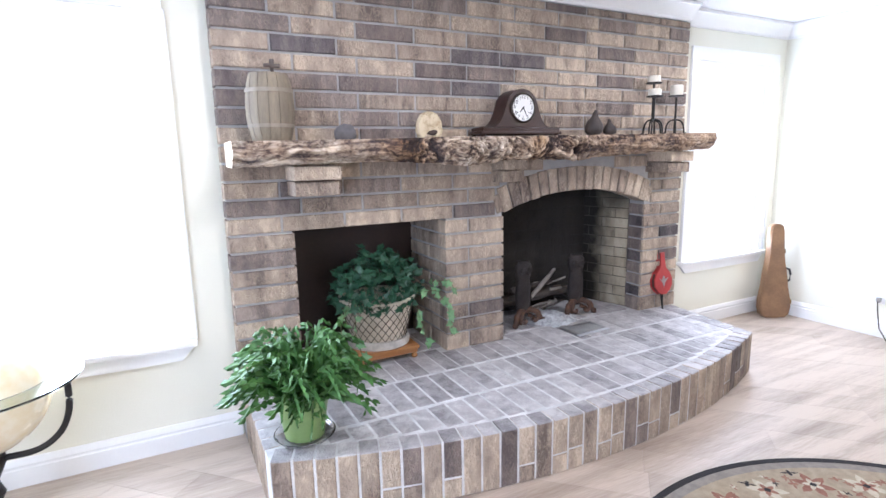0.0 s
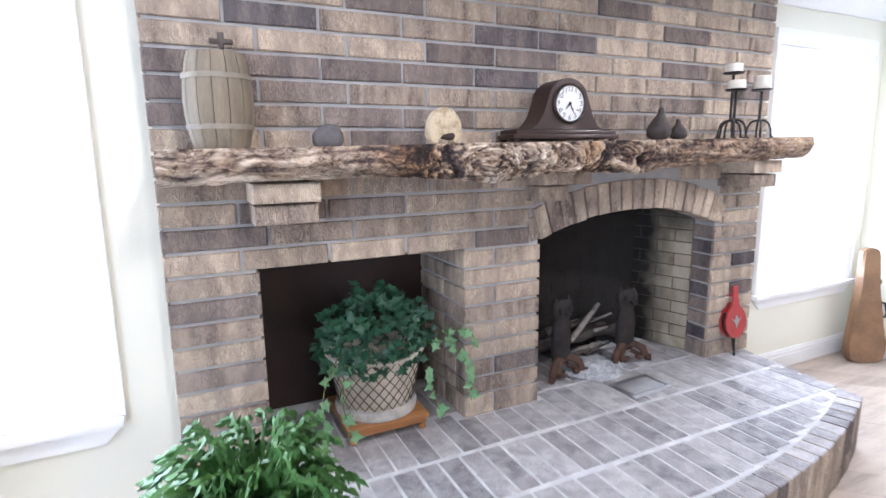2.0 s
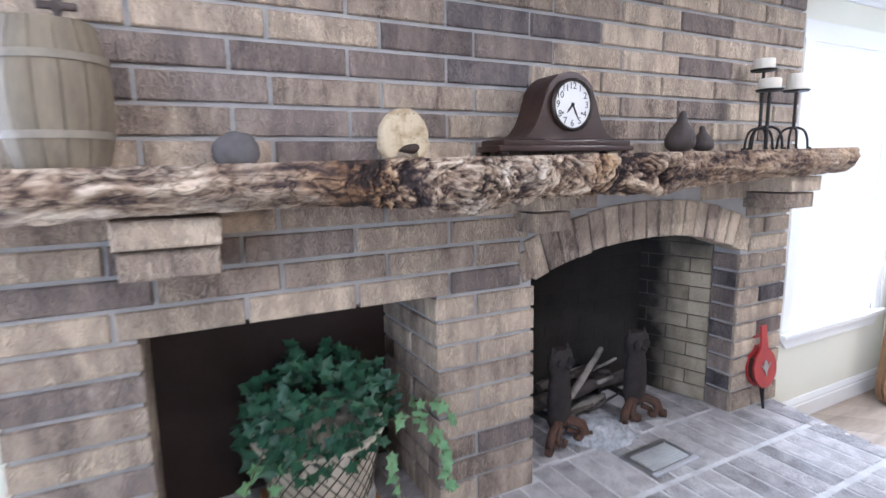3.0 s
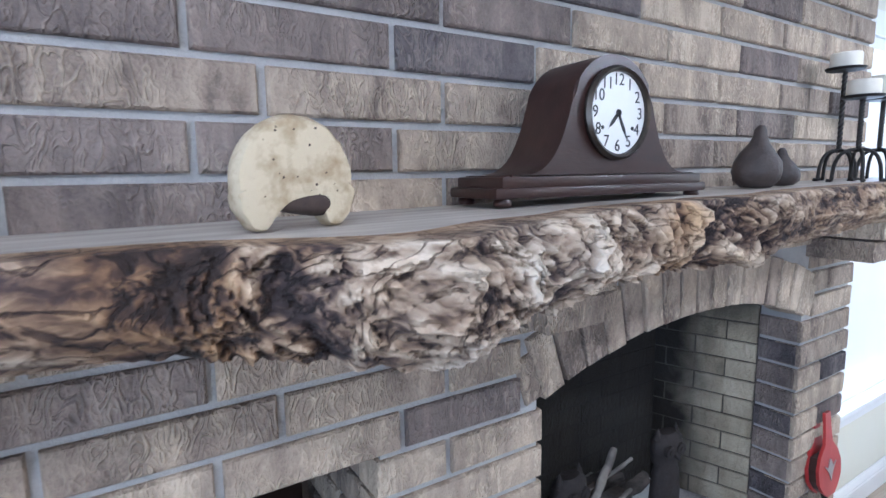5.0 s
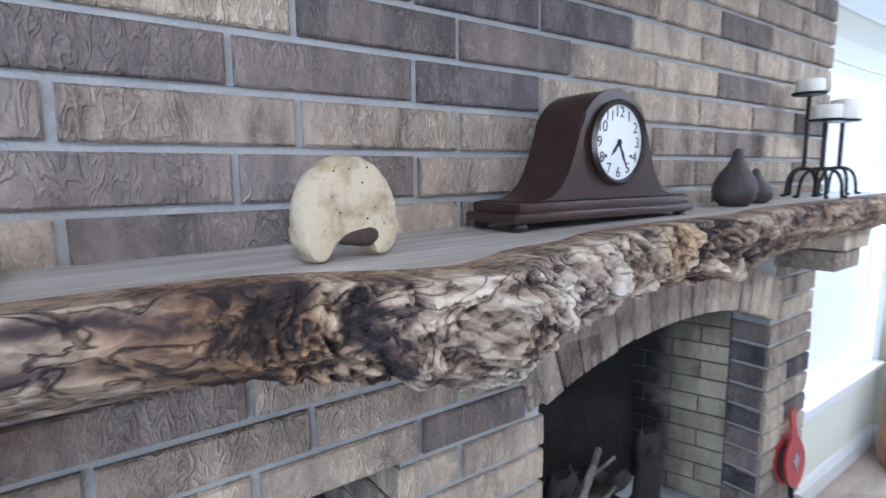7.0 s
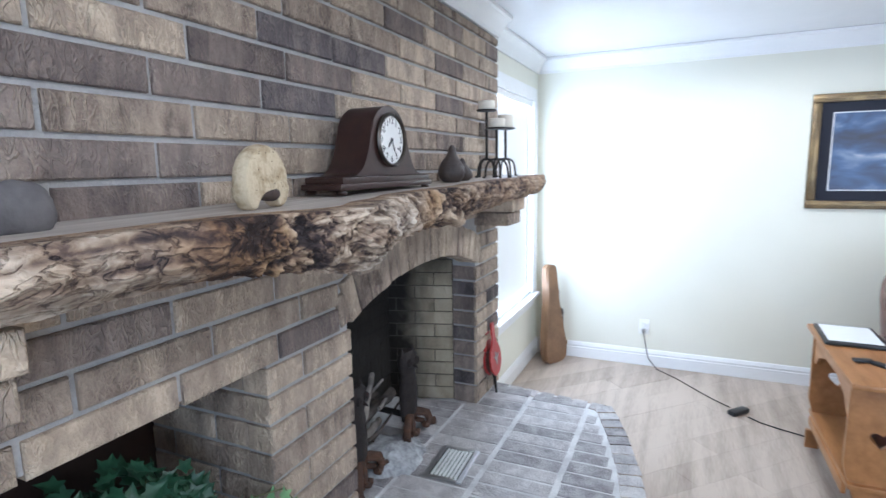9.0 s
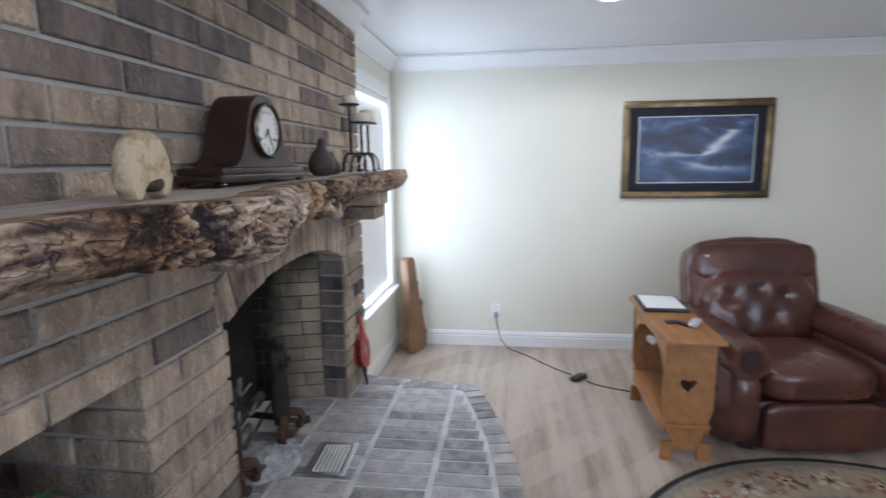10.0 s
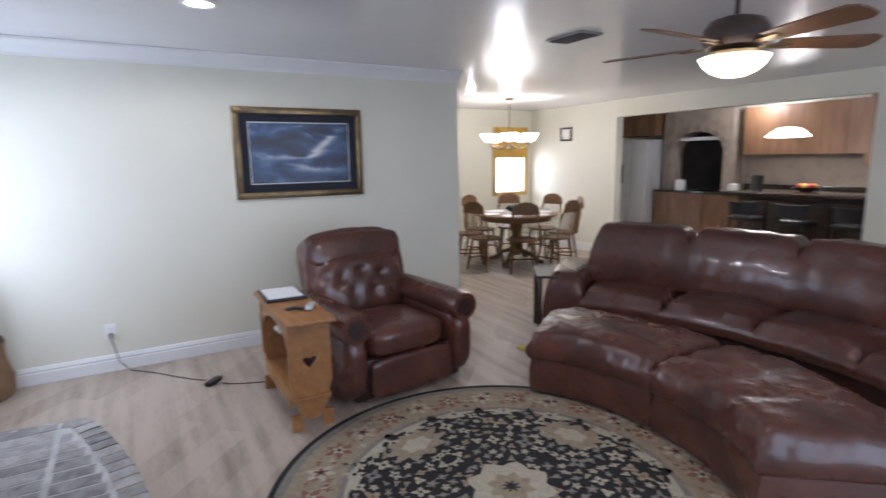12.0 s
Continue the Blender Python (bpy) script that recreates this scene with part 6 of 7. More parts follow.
# the fitting at x -0.7 is unseen, added to go with the extra spot
for cx, cy in ((1.89, -1.42), (-0.7, -1.42), (4.7, -5.0), (2.6, -9.3), (3.7, -9.9)):
    can_light(cx, cy)
t = thing("air_vent", pose(1.59, -3.83, CEIL - 0.0005, 0, 0, 0), "grey slatted ceiling air vent", "vent")
part("vent_frame", box(B(), -0.18, 0.18, -0.1, 0.1, -0.012, 0.0, 0.003), M_VENT, t)
for i in range(8):
    part("slat", box(B(), -0.16, 0.16, -0.008, 0.008, -0.0175, -0.0125, m=Matrix.Translation((0, -0.075 + i * 0.0215, 0))), M_STONE, t, smooth=False)
# ---- dining room ----
DX, DY = 5.0, -6.0


def dining_table():
    t = thing("dining_table", pose(DX, DY, 0), "round oak pedestal dining table", "table")
    part("tabletop", lathe(B(), [(0.001, 0.72), (0.6, 0.72), (0.625, 0.73), (0.625, 0.745), (0.615, 0.752), (0.001, 0.752)], 48, cap=False), M_CHAIRWOOD, t)
    part("apron", lathe(B(), [(0.5, 0.65), (0.52, 0.65), (0.52, 0.7195), (0.5, 0.7195), (0.5, 0.65)], 40, cap=False), M_CHAIRWOOD, t)
    part("pedestal", lathe(B(), [(0.1, 0.12), (0.07, 0.2), (0.11, 0.32), (0.06, 0.42), (0.09, 0.55), (0.2, 0.7), (0.2, 0.7195)], 24), M_CHAIRWOOD, t)
    for k in range(4):
        a = math.pi / 2 * k + 0.5
        part("claw_foot", tube(B(), [(0.06 * math.cos(a), 0.06 * math.sin(a), 0.2), (0.22 * math.cos(a), 0.22 * math.sin(a), 0.15), (0.36 * math.cos(a), 0.36 * math.sin(a), 0.04), (0.44 * math.cos(a), 0.44 * math.sin(a), 0.032)], 0.032, 8), M_CHAIRWOOD, t)


dining_table()


def dining_chair():
    t = thing("dining_chair", pose(0, 0, 0), "oak Windsor dining chair with a spindled hoop back", "chair", "chairs round the dining table")
    bm = lathe(B(), [(0.001, 0.43), (0.2, 0.432), (0.225, 0.445), (0.215, 0.465), (0.1, 0.458), (0.001, 0.456)], 28, cap=False)
    part("seat", bm, M_CHAIRWOOD, t)
    for sx in (-1, 1):
        for sy in (-1, 1):
            part("leg", tube(B(), [(sx * 0.13, sy * 0.13, 0.435), (sx * 0.16, sy * 0.165, 0.2), (sx * 0.185, sy * 0.195, 0.0)], 0.018, 8, 0.014), M_CHAIRWOOD, t)
        part("stretcher", tube(B(), [(sx * 0.165, -0.17, 0.17), (sx * 0.165, 0.17, 0.17)], 0.01, 8), M_CHAIRWOOD, t)
    part("stretcher", tube(B(), [(-0.16, 0.0, 0.17), (0.16, 0.0, 0.17)], 0.01, 8), M_CHAIRWOOD, t)
    hoop = [(0.2 * math.cos(a) * (1 + 0.1 * math.sin(a)), -0.17 - 0.1 * math.sin(a), 0.46 + 0.52 * math.sin(a) ** 0.8) for a in [math.pi * k / 20 for k in range(21)]]
    part("hoop_back", tube(B(), hoop, 0.013, 8), M_CHAIRWOOD, t)
    for k in range(-3, 4):
        x = k * 0.05
        top = 0.46 + 0.52 * math.sqrt(max(0.0, 1 - (x / 0.22) ** 2)) ** 0.8
        part("spindle", tube(B(), [(x * 0.8, -0.175, 0.45), (x, -0.17 - 0.1 * (top - 0.46) / 0.52, top)], 0.006, 6), M_CHAIRWOOD, t)
    bm = extrude_poly(B(), [(-0.19, 0.82), (0.19, 0.82), (0.17, 0.93), (0.08, 0.985), (-0.08, 0.985), (-0.17, 0.93)], -0.268, -0.252)
    part("crest_rail", bm, M_CHAIRWOOD, t, smooth=False)
    return t


chair = dining_chair()
for k in range(8):
    a = 2 * math.pi * k / 8 + 0.25
    m = pose(DX + 0.7 * math.cos(a), DY + 0.7 * math.sin(a), 0, 0, 0, math.degrees(a) + 90)
    if k == 0:
        chair.matrix_basis = m
    else:
        copy_thing(chair, m)
t = thing("centrepiece", pose(DX, DY, 0.7525), "low green leafy centrepiece in a brown bowl", "plant")
part("bowl", lathe(B(), [(0.05, 0.0), (0.12, 0.03), (0.14, 0.06), (0.13, 0.062), (0.1, 0.03)], 24), M_DARKWOOD, t)
bm = B()
for i in range(90):
    a, r = rl.uniform(0, 6.28), rl.uniform(0.02, 0.15)
    leaf_card(bm, Vector((r * math.cos(a), r * math.sin(a), 0.04)), Vector((math.cos(a), math.sin(a), rl.uniform(0.2, 1.4))), Vector((0, 0, 1)), rl.uniform(0.06, 0.13), 0.03)
tagged(part("leaves", bm, M_IVY, t), kind="stuff")
for k in range(6):
    a = 2 * math.pi * k / 6 + 0.25
    one("placemat", lathe(B(), [(0.15, 0.0), (0.15, 0.004)], 28), M_PAPER, pose(DX + 0.42 * math.cos(a), DY + 0.42 * math.sin(a), 0.7525), "round pale placemat on the dining table", "placemat", "placemats on the dining table")


def chandelier():
    t = thing("chandelier", pose(5.0, -5.86, 0), "chandelier with upturned lit glass shades", "chandelier")
    part("canopy", lathe(B(), [(0.06, CEIL - 0.03), (0.07, CEIL - 0.0005)], 20), M_BRASS, t)
    part("chain", tube(B(), [(0, 0, 2.0), (0, 0, CEIL - 0.029)], 0.008, 8), M_BRASS, t)
    part("body", lathe(B(), [(0.01, 1.68), (0.04, 1.72), (0.02, 1.78), (0.05, 1.84), (0.02, 1.92), (0.02, 2.0)], 20), M_BRASS, t)
    for k in range(5):
        a = 2 * math.pi * k / 5
        c, s = math.cos(a), math.sin(a)
        arm = part("arm", tube(B(), [(0.03 * c, 0.03 * s, 1.76), (0.15 * c, 0.15 * s, 1.7), (0.28 * c, 0.28 * s, 1.74), (0.31 * c, 0.31 * s, 1.8)], 0.01, 8), M_BRASS, t)
        part("glass_shade", lathe(B(), [(0.03, 1.80), (0.07, 1.82), (0.105, 1.87), (0.12, 1.915), (0.115, 1.917), (0.066, 1.828), (0.03, 1.808)], 24, (0.31 * c, 0.31 * s, 0), cap=False), M_BULB, arm, "lit frosted glass shade")


chandelier()
t = thing("wall_clock", pose(5.66, KIT + 0.0008, 1.84, 0, 0, 180), "small square dark framed wall clock", "clock")
for a, b, c, d in ((-0.13, 0.13, 0.2, 0.23), (-0.13, 0.13, 0.0, 0.03), (-0.13, -0.105, 0.0302, 0.1998), (0.105, 0.13, 0.0302, 0.1998)):
    part("frame_rail", box(B(), a, b, -0.03, 0.0, c, d, 0.003), M_DARKWOOD, t)
part("face", box(B(), -0.104, 0.104, -0.015, -0.001, 0.031, 0.199), M_DIAL, t, smooth=False)

# ---- kitchen ----
YB = -10.0


def cabinet(name, x0, x1, y0, y1, z0, z1, doors, label, group):
    t = thing(name, pose((x0 + x1) / 2, y1, z0), label, "cabinet", group)
    w, h, d = x1 - x0, z1 - z0, y1 - y0
    part("body", box(B(), -w / 2, w / 2, -d, -0.021, 0.0, h, 0.003), M_CABINET, t, smooth=False)
    for i in range(doors):
        a, b = -w / 2 + w * i / doors + 0.004, -w / 2 + w * (i + 1) / doors - 0.004
        bm = box(B(), a, b, -0.02, 0.0, 0.006, h - 0.006, 0.003)
        box(bm, a + 0.06, b - 0.06, -0.001, 0.006, 0.066, h - 0.066, 0.005)
        door = part("door", bm, M_CABINET, t, smooth=False)
        hx = b - 0.035 if i % 2 == 0 else a + 0.035
        part("knob", lathe(B(), [(0.012, 0.0), (0.014, 0.012), (0.006, 0.02)], 10, m=Matrix.Translation((hx, 0.0005, h * 0.3 if z0 > 1 else h * 0.75)) @ pose(0, 0, 0, -90)), M_BRASS, door)


for x0, x1, n in ((2.2, 2.9, 2), (2.9, 3.5, 2), (3.5, 4.1, 2)):
    cabinet("wall_cabinet", x0, x1, -10.58, -10.2, 1.55, 2.35, n, "brown wooden wall cabinet with raised panel doors", "kitchen wall cabinets")
cabinet("wall_cabinet", 5.75, 6.65, -10.58, -10.0, 1.96, 2.4, 2, "brown wooden cabinet over the refrigerator", "kitchen wall cabinets")
cabinet("wall_cabinet", 1.5, 2.18, -10.58, -9.9, 1.4, 2.38, 2, "brown wooden wall cabinet with raised panel doors", "kitchen wall cabinets")
for x0, x1, n in ((1.5, 2.3, 2), (2.3, 3.2, 2), (3.2, 4.3, 3), (4.3, 5.0, 2), (5.0, 5.7, 2)):
    cabinet("base_cabinet", x0, x1, -10.58, YB, 0.0, 0.87, n, "brown wooden base cabinet with raised panel doors", "kitchen base cabinets")
one("backsplash", box(B(), 1.5, 4.27, -10.598, -10.59, 1.052, 1.55), M_STONE_TILE, Matrix(), "brown stone tile backsplash above the worktop", "backsplash", smooth=False)
one("granite_upstand", box(B(), 1.5, 4.27, -10.598, -10.585, 0.9105, 1.05, 0.003), M_COUNTER, Matrix(), "dark granite upstand behind the worktop", "upstand")
one("worktop", box(B(), 1.5, 5.7, -10.58, YB + 0.03, 0.872, 0.91, 0.005), M_COUNTER, Matrix(), "dark polished granite worktop along the kitchen wall", "worktop")


def range_alcove():
    t = thing("range_alcove", pose(4.98, -10.2, 0), "arched stone tile range alcove over the cooktop", "range hood")
    n, r = 20, 0.54
    arch = [(r * math.cos(math.pi * k / n), 1.6 + 0.4 * math.sin(math.pi * k / n)) for k in range(n + 1)]
    bm = extrude_poly(B(), [(r, 0.912), (0.7, 0.912), (0.7, 2.38), (-0.7, 2.38), (-0.7, 0.912), (-r, 0.912), *arch[::-1]], -0.36, 0.0)
    part("surround", bm, M_STONE_TILE, t, smooth=False)
    part("back_panel", box(B(), -r, r, -0.37, -0.3605, 0.912, 2.02), M_SOOT, t, smooth=False)
    part("hood_insert", box(B(), -0.4, 0.4, -0.35, -0.08, 1.84, 1.9, 0.004), M_STEEL, t)
    for k in range(9):
        a = math.pi * (k + 0.5) / 9
        m = Matrix.Translation((r * 1.1 * math.cos(a), 0.008, 1.6 + 0.46 * math.sin(a))) @ pose(0, 0, 0, 0, 90 - math.degrees(a), 0)
        part("arch_stone", box(B(), -0.06, 0.06, -0.006, 0.006, -0.05, 0.05, 0.004, m=m), M_STONE_TILE, t)


range_alcove()
t = thing("refrigerator", pose(6.2, -9.8, 0), "stainless steel side-by-side refrigerator with a water dispenser", "refrigerator")
part("cabinet", box(B(), -0.45, 0.45, -0.72, -0.062, 0.02, 1.88, 0.01), M_STEEL, t)
for a, b in ((-0.45, -0.008), (0.008, 0.45)):
    door = part("door", box(B(), a, b, -0.06, 0.0, 0.06, 1.88, 0.012), M_STEEL, t, "brushed steel door")
    hx = -0.05 if a < 0 else 0.05
    part("handle", tube(B(), [(hx, 0.0, 0.7), (hx, 0.045, 0.72), (hx, 0.045, 1.5), (hx, 0.0, 1.52)], 0.012, 8), M_STEEL, door)
    if a > 0:
        part("dispenser", box(B(), 0.13, 0.33, -0.002, 0.006, 1.02, 1.4, 0.004), M_BLACK, door, "black water dispenser")
part("plinth", box(B(), -0.44, 0.44, -0.7, -0.06, 0.0, 0.0198), M_BLACK, t, smooth=False)


def island():
    t = thing("kitchen_island", pose(2.25, -8.95, 0), "dark wood kitchen island with a raised granite bar", "kitchen island")
    part("body", box(B(), -1.02, 1.02, -0.35, 0.15, 0.0, 1.0, 0.006), M_DARKWOOD, t, smooth=False)
    for k in range(5):
        part("panel", box(B(), -0.98 + k * 0.395, -0.63 + k * 0.395, 0.1505, 0.165, 0.1, 0.92, 0.006), M_DARKWOOD, t)
    part("bar_top", box(B(), -1.1, 1.1, -0.5, 0.42, 1.0005, 1.04, 0.008), M_COUNTER, t, "polished dark granite bar top")
    part("worktop", box(B(), -1.05, 1.05, -0.78, -0.351, 0.87, 0.91, 0.006), M_COUNTER, t)
    part("cupboard", box(B(), -1.02, 1.02, -0.72, -0.352, 0.0, 0.8695), M_CABINET, t, smooth=False)


island()


def bar_stool(x, y):
    t = thing("bar_stool", pose(x, y, 0), "black bar stool with a low curved back", "stool", "bar stools at the island")
    part("seat", soft_box(B(), 0.4, 0.4, 0.07, 0.0, 6, 4, m=Matrix.Translation((0, 0, 0.7))), M_BLACK, t)
    for sx in (-1, 1):
        for sy in (-1, 1):
            part("leg", tube(B(), [(sx * 0.14, sy * 0.14, 0.675), (sx * 0.2, sy * 0.2, 0.0)], 0.016, 8), M_DARKWOOD, t)
        part("footrail", tube(B(), [(sx * 0.185, -0.185, 0.25), (sx * 0.185, 0.185, 0.25)], 0.01, 6), M_DARKWOOD, t)
    bm = B()
    rows = []
    for k in range(13):
        a = math.pi * (0.15 + 0.7 * k / 12)
        c, s = math.cos(a), math.sin(a)
        rows.append(ring(bm, [(0.19 * c, 0.02 + 0.19 * s, 0.76), (0.21 * c, 0.02 + 0.21 * s, 0.76), (0.225 * c, 0.02 + 0.225 * s, 0.93), (0.2 * c, 0.02 + 0.2 * s, 0.93)]))
    for p, q in zip(rows, rows[1:]):
        bridge(bm, p, q)
    bm.faces.new(rows[0][::-1])
    bm.faces.new(rows[-1])
    part("backrest", bm, M_BLACK, t)
    for k in (-1, 1):
        part("back_post", tube(B(), [(k * 0.12, 0.15, 0.69), (k * 0.125, 0.175, 0.775)], 0.01, 6), M_DARKWOOD, t)


for x in (1.6, 2.25, 2.9):
    bar_stool(x, -8.4)
t = thing("pendant_light", pose(2.7, -8.9, 0), "wide white glass pendant light over the island, lit", "pendant light")
part("ceiling_rose", lathe(B(), [(0.06, CEIL - 0.025), (0.065, CEIL - 0.0005)], 20), M_BRASS, t)
part("stem", tube(B(), [(0, 0, 1.93), (0, 0, CEIL - 0.0245)], 0.007, 8), M_BRASS, t)
part("glass_shade", lathe(B(), [(0.03, 1.93), (0.12, 1.92), (0.2, 1.87), (0.27, 1.80), (0.262, 1.797), (0.19, 1.858), (0.11, 1.905), (0.03, 1.915)], 36, cap=False), M_BULB, t, "lit white glass shade")
t = thing("fruit_bowl", pose(2.55, -9.2, 1.0405), "shallow bowl of red and yellow fruit on the bar", "bowl")
part("bowl", lathe(B(), [(0.06, 0.0), (0.14, 0.03), (0.18, 0.06), (0.172, 0.062), (0.12, 0.035)], 24), M_DARKWOOD, t)
for i in range(7):
    a = 2 * math.pi * i / 7
    bm = bmesh.new()
    bmesh.ops.create_icosphere(bm, subdivisions=2, radius=0.04, matrix=Matrix.Translation((0.09 * math.cos(a), 0.09 * math.sin(a), 0.075)))
    part("fruit", bm, M_RED if i % 2 else M_CURTAIN, t)
for x, h, m, lab in ((5.2, 0.2, M_PAPER, "white kitchen canister on the worktop"), (4.15, 0.16, M_PAPER, "white kitchen crock on the worktop"), (3.75, 0.32, M_BLACK, "black coffee maker on the worktop")):
    one("canister" if m is M_PAPER else "coffee_maker", lathe(B(), [(0.08, 0.0), (0.09, 0.01), (0.09, h - 0.02), (0.06, h)], 24), m, pose(x, -10.1, 0.9105), lab, "canister" if m is M_PAPER else "coffee maker")
# ---- pieces of walls, hearth and floor ----
rnd = random.Random(11)
BRICKS = {}


def brick_mesh(w, h, d, material, inset=0.004):
    key = (round(w, 3), round(h, 3), round(d, 3), material.name)
    if key not in BRICKS:
        bm = B()
        q = random.Random(len(BRICKS))
        back = ring(bm, [(sx * w / 2, d, sz * h / 2) for sx, sz in ((-1, -1), (1, -1), (1, 1), (-1, 1))])
        mid = ring(bm, [(sx * w / 2 + q.uniform(-0.001, 0.001), inset * 1.2, sz * h / 2 + q.uniform(-0.001, 0.001)) for sx, sz in ((-1, -1), (1, -1), (1, 1), (-1, 1))])
        front = ring(bm, [(sx * (w / 2 - inset), q.uniform(-0.0008, 0.0008), sz * (h / 2 - inset)) for sx, sz in ((-1, -1), (1, -1), (1, 1), (-1, 1))])
        bridge(bm, back, mid)
        bridge(bm, mid, front)
        bm.faces.new(front)
        bm.faces.new(back[::-1])
        BRICKS[key] = mesh_from(bm, "brick", material)
    return BRICKS[key]


def lay(me, m, parent, name="brick"):
    ob = new(name, me)
    ob.parent = parent
    ob.matrix_basis = m
    return ob


def subtract(spans, a, b):
    out = []
    for s, e in spans:
        if b <= s or a >= e:
            out.append((s, e))
        else:
            if a - s > 0.03:
                out.append((s, a))
            if e - b > 0.03:
                out.append((b, e))
    return out


DARK = {(8, 0.062), (10, 0.062), (10, 0.386), (10, -0.909), (-3, 1.781)}
BROWN = {(0, 0.062), (1, -1.131), (11, 1.134), (9, -0.16), (9, 0.164), (8, -0.262), (9, 1.134), (7, -0.807), (8, -0.909), (8, -1.232), (7, -1.131), (6, -0.262), (6, -0.585), (6, -1.232), (2, -0.585), (-6, 0.164), (-5, -1.131), (-2, -1.232), (-5, 1.781), (11, -0.484), (12, 0.71), (7, 1.134), (13, -0.16)}
COURSE, PITCH = 0.0862, 0.3235
for k in range(-9, 15):
    z = LOZ + k * COURSE
    h = COURSE - JOINT if z + COURSE - JOINT < CROWN else CROWN - z - 0.004
    zb = z
    if k == -9:
        zb, h = HZ, z + COURSE - JOINT - HZ
    spans = [(BX0, BX1)]
    zm = zb + h / 2
    if zm < LOZ:
        spans = subtract(spans, LOX0 - 0.0, LOX1 + 0.0)
    if zm < SPRING - 0.01:
        spans = subtract(spans, ROX0, ROX1)
    elif zb < arch_z(ACX, AR + WEDGE):
        r = AR + WEDGE + 0.01
        reach = math.sqrt(max(r * r - (zb - ACZ) ** 2, 0))
        side = ROX1 - ACX + 0.065
        reach = min(reach, side)
        spans = subtract(spans, ACX - reach, ACX + reach)
    start = 0.062 if k % 2 == 0 else -0.16
    for s, e in spans:
        x = start - PITCH * 8
        while x < e:
            a, b = max(x, s), min(x + PITCH - JOINT, e)
            if a > s and a - s < 0.075:
                a = s
            if b < e and e - b < 0.075:
                b = e
            if b - a > 0.02 and not (x < s and x + PITCH - JOINT - s < 0.06) and not (x > e - 0.062 and a > s):
                dark = any(kk == k and abs(x - xx) < 0.1 for kk, xx in DARK)
                brown = any(kk == k and abs(x - xx) < 0.1 for kk, xx in BROWN) or rnd.random() < (0.1 if k > 4 else 0.04)
                me = brick_mesh(b - a, h, 0.09, M_BRICK_DARK if dark else M_BRICK_MID if brown else M_BRICK)
                lay(me, pose((a + b) / 2, rnd.uniform(-0.0025, 0.001), zb + h / 2, rnd.uniform(-0.5, 0.5), rnd.uniform(-0.12, 0.12), rnd.uniform(-0.25, 0.25)), breast)
            x += PITCH
    # returns of the two openings
    if zm < LOZ:
        for xs, turn in ((LOX0, 90), (LOX1, -90)):
            y = 0.094
            while y < 0.48:
                ln = min(0.12 if (k % 2 and y < 0.1) else 0.3, 0.495 - y)
                if ln < 0.02:
                    break
                me = brick_mesh(ln, h, 0.03, M_BRICK)
                lay(me, pose(xs, y + ln / 2, zb + h / 2, 0, 0, turn), breast)
                y += ln + JOINT
    if zm < SPRING:
        lay(brick_mesh(0.13, h, 0.03, M_BRICK_DARK if k % 3 == 1 else M_BRICK_MID), pose(ROX1 - 0.003, 0.08, zb + h / 2, 0, 0, -90), breast)

# arch of standing wedges
span = math.asin((ROX1 - ROX0) / 2 / AR)
count = 17
bm = B()
wi, wo = AR * 2 * span / count - 0.009, (AR + WEDGE) * 2 * span / count - 0.011
extrude_poly(bm, [(-wi / 2, AR - 0.003), (wi / 2, AR - 0.003), (wo / 2, AR + WEDGE), (-wo / 2, AR + WEDGE)], -0.004, 0.1)
bmesh.ops.bevel(bm, geom=[e for e in bm.edges if all(v.co.y < 0 for v in e.verts)], offset=0.004, segments=1, affect="EDGES")
wedge = mesh_from(bm, "wedge", M_BRICK)
for i in range(count):
    a = -span + 2 * span * (i + 0.5) / count
    lay(wedge, pose(ACX, rnd.uniform(-0.004, 0.001), ACZ + rnd.uniform(-0.002, 0.004), 0, math.degrees(a), 0), breast, "arch_brick")
# skewback fillers beside the arch
for s in (-1, 1):
    lay(brick_mesh(0.055, 0.11, 0.09, M_BRICK), pose(ACX + s * ((ROX1 - ROX0) / 2 + 0.036), 0.0, SPRING + 0.052, 0, s * 18, 0), breast)

# corbels under the mantel
for cx, wide, deep in ((-0.77, 0.225, 0.205), (0.4, 0.17, 0.13), (1.72, 0.225, 0.205)):
    zt = mantel_top(cx) - 0.118
    for lvl, (w, out) in enumerate(((wide, deep), (wide - 0.012, deep - 0.025))):
        hh = 0.066
        me = brick_mesh(w, hh, out + 0.02, M_BRICK)
        lay(me, pose(cx, -out, zt - hh / 2 - lvl * (hh + 0.008)), breast, "corbel_brick")

# fire bricks of the firebox: the splayed side and the sooted back and left side
def fire_course(p0, p1, parent, seed):
    d = Vector((*p1, 0)) - Vector((*p0, 0))
    turn = math.degrees(math.atan2(d.y, d.x))
    out = Vector((-d.y, d.x, 0)).normalized()
    for k in range(13):
        z = HZ + 0.004 + k * 0.0745
        u = -0.11 if (k + seed) % 2 else 0.0
        while u < d.length:
            a, b = max(u, 0.004), min(u + 0.214, d.length)
            if b - a > 0.03:
                c = Vector((*p0, 0)) + d.normalized() * ((a + b) / 2) + out * 0.003
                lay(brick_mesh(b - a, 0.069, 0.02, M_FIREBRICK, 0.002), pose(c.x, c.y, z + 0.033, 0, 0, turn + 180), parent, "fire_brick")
            u += 0.22


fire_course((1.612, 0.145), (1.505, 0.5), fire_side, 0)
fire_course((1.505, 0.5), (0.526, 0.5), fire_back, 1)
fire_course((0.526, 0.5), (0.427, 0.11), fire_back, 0)

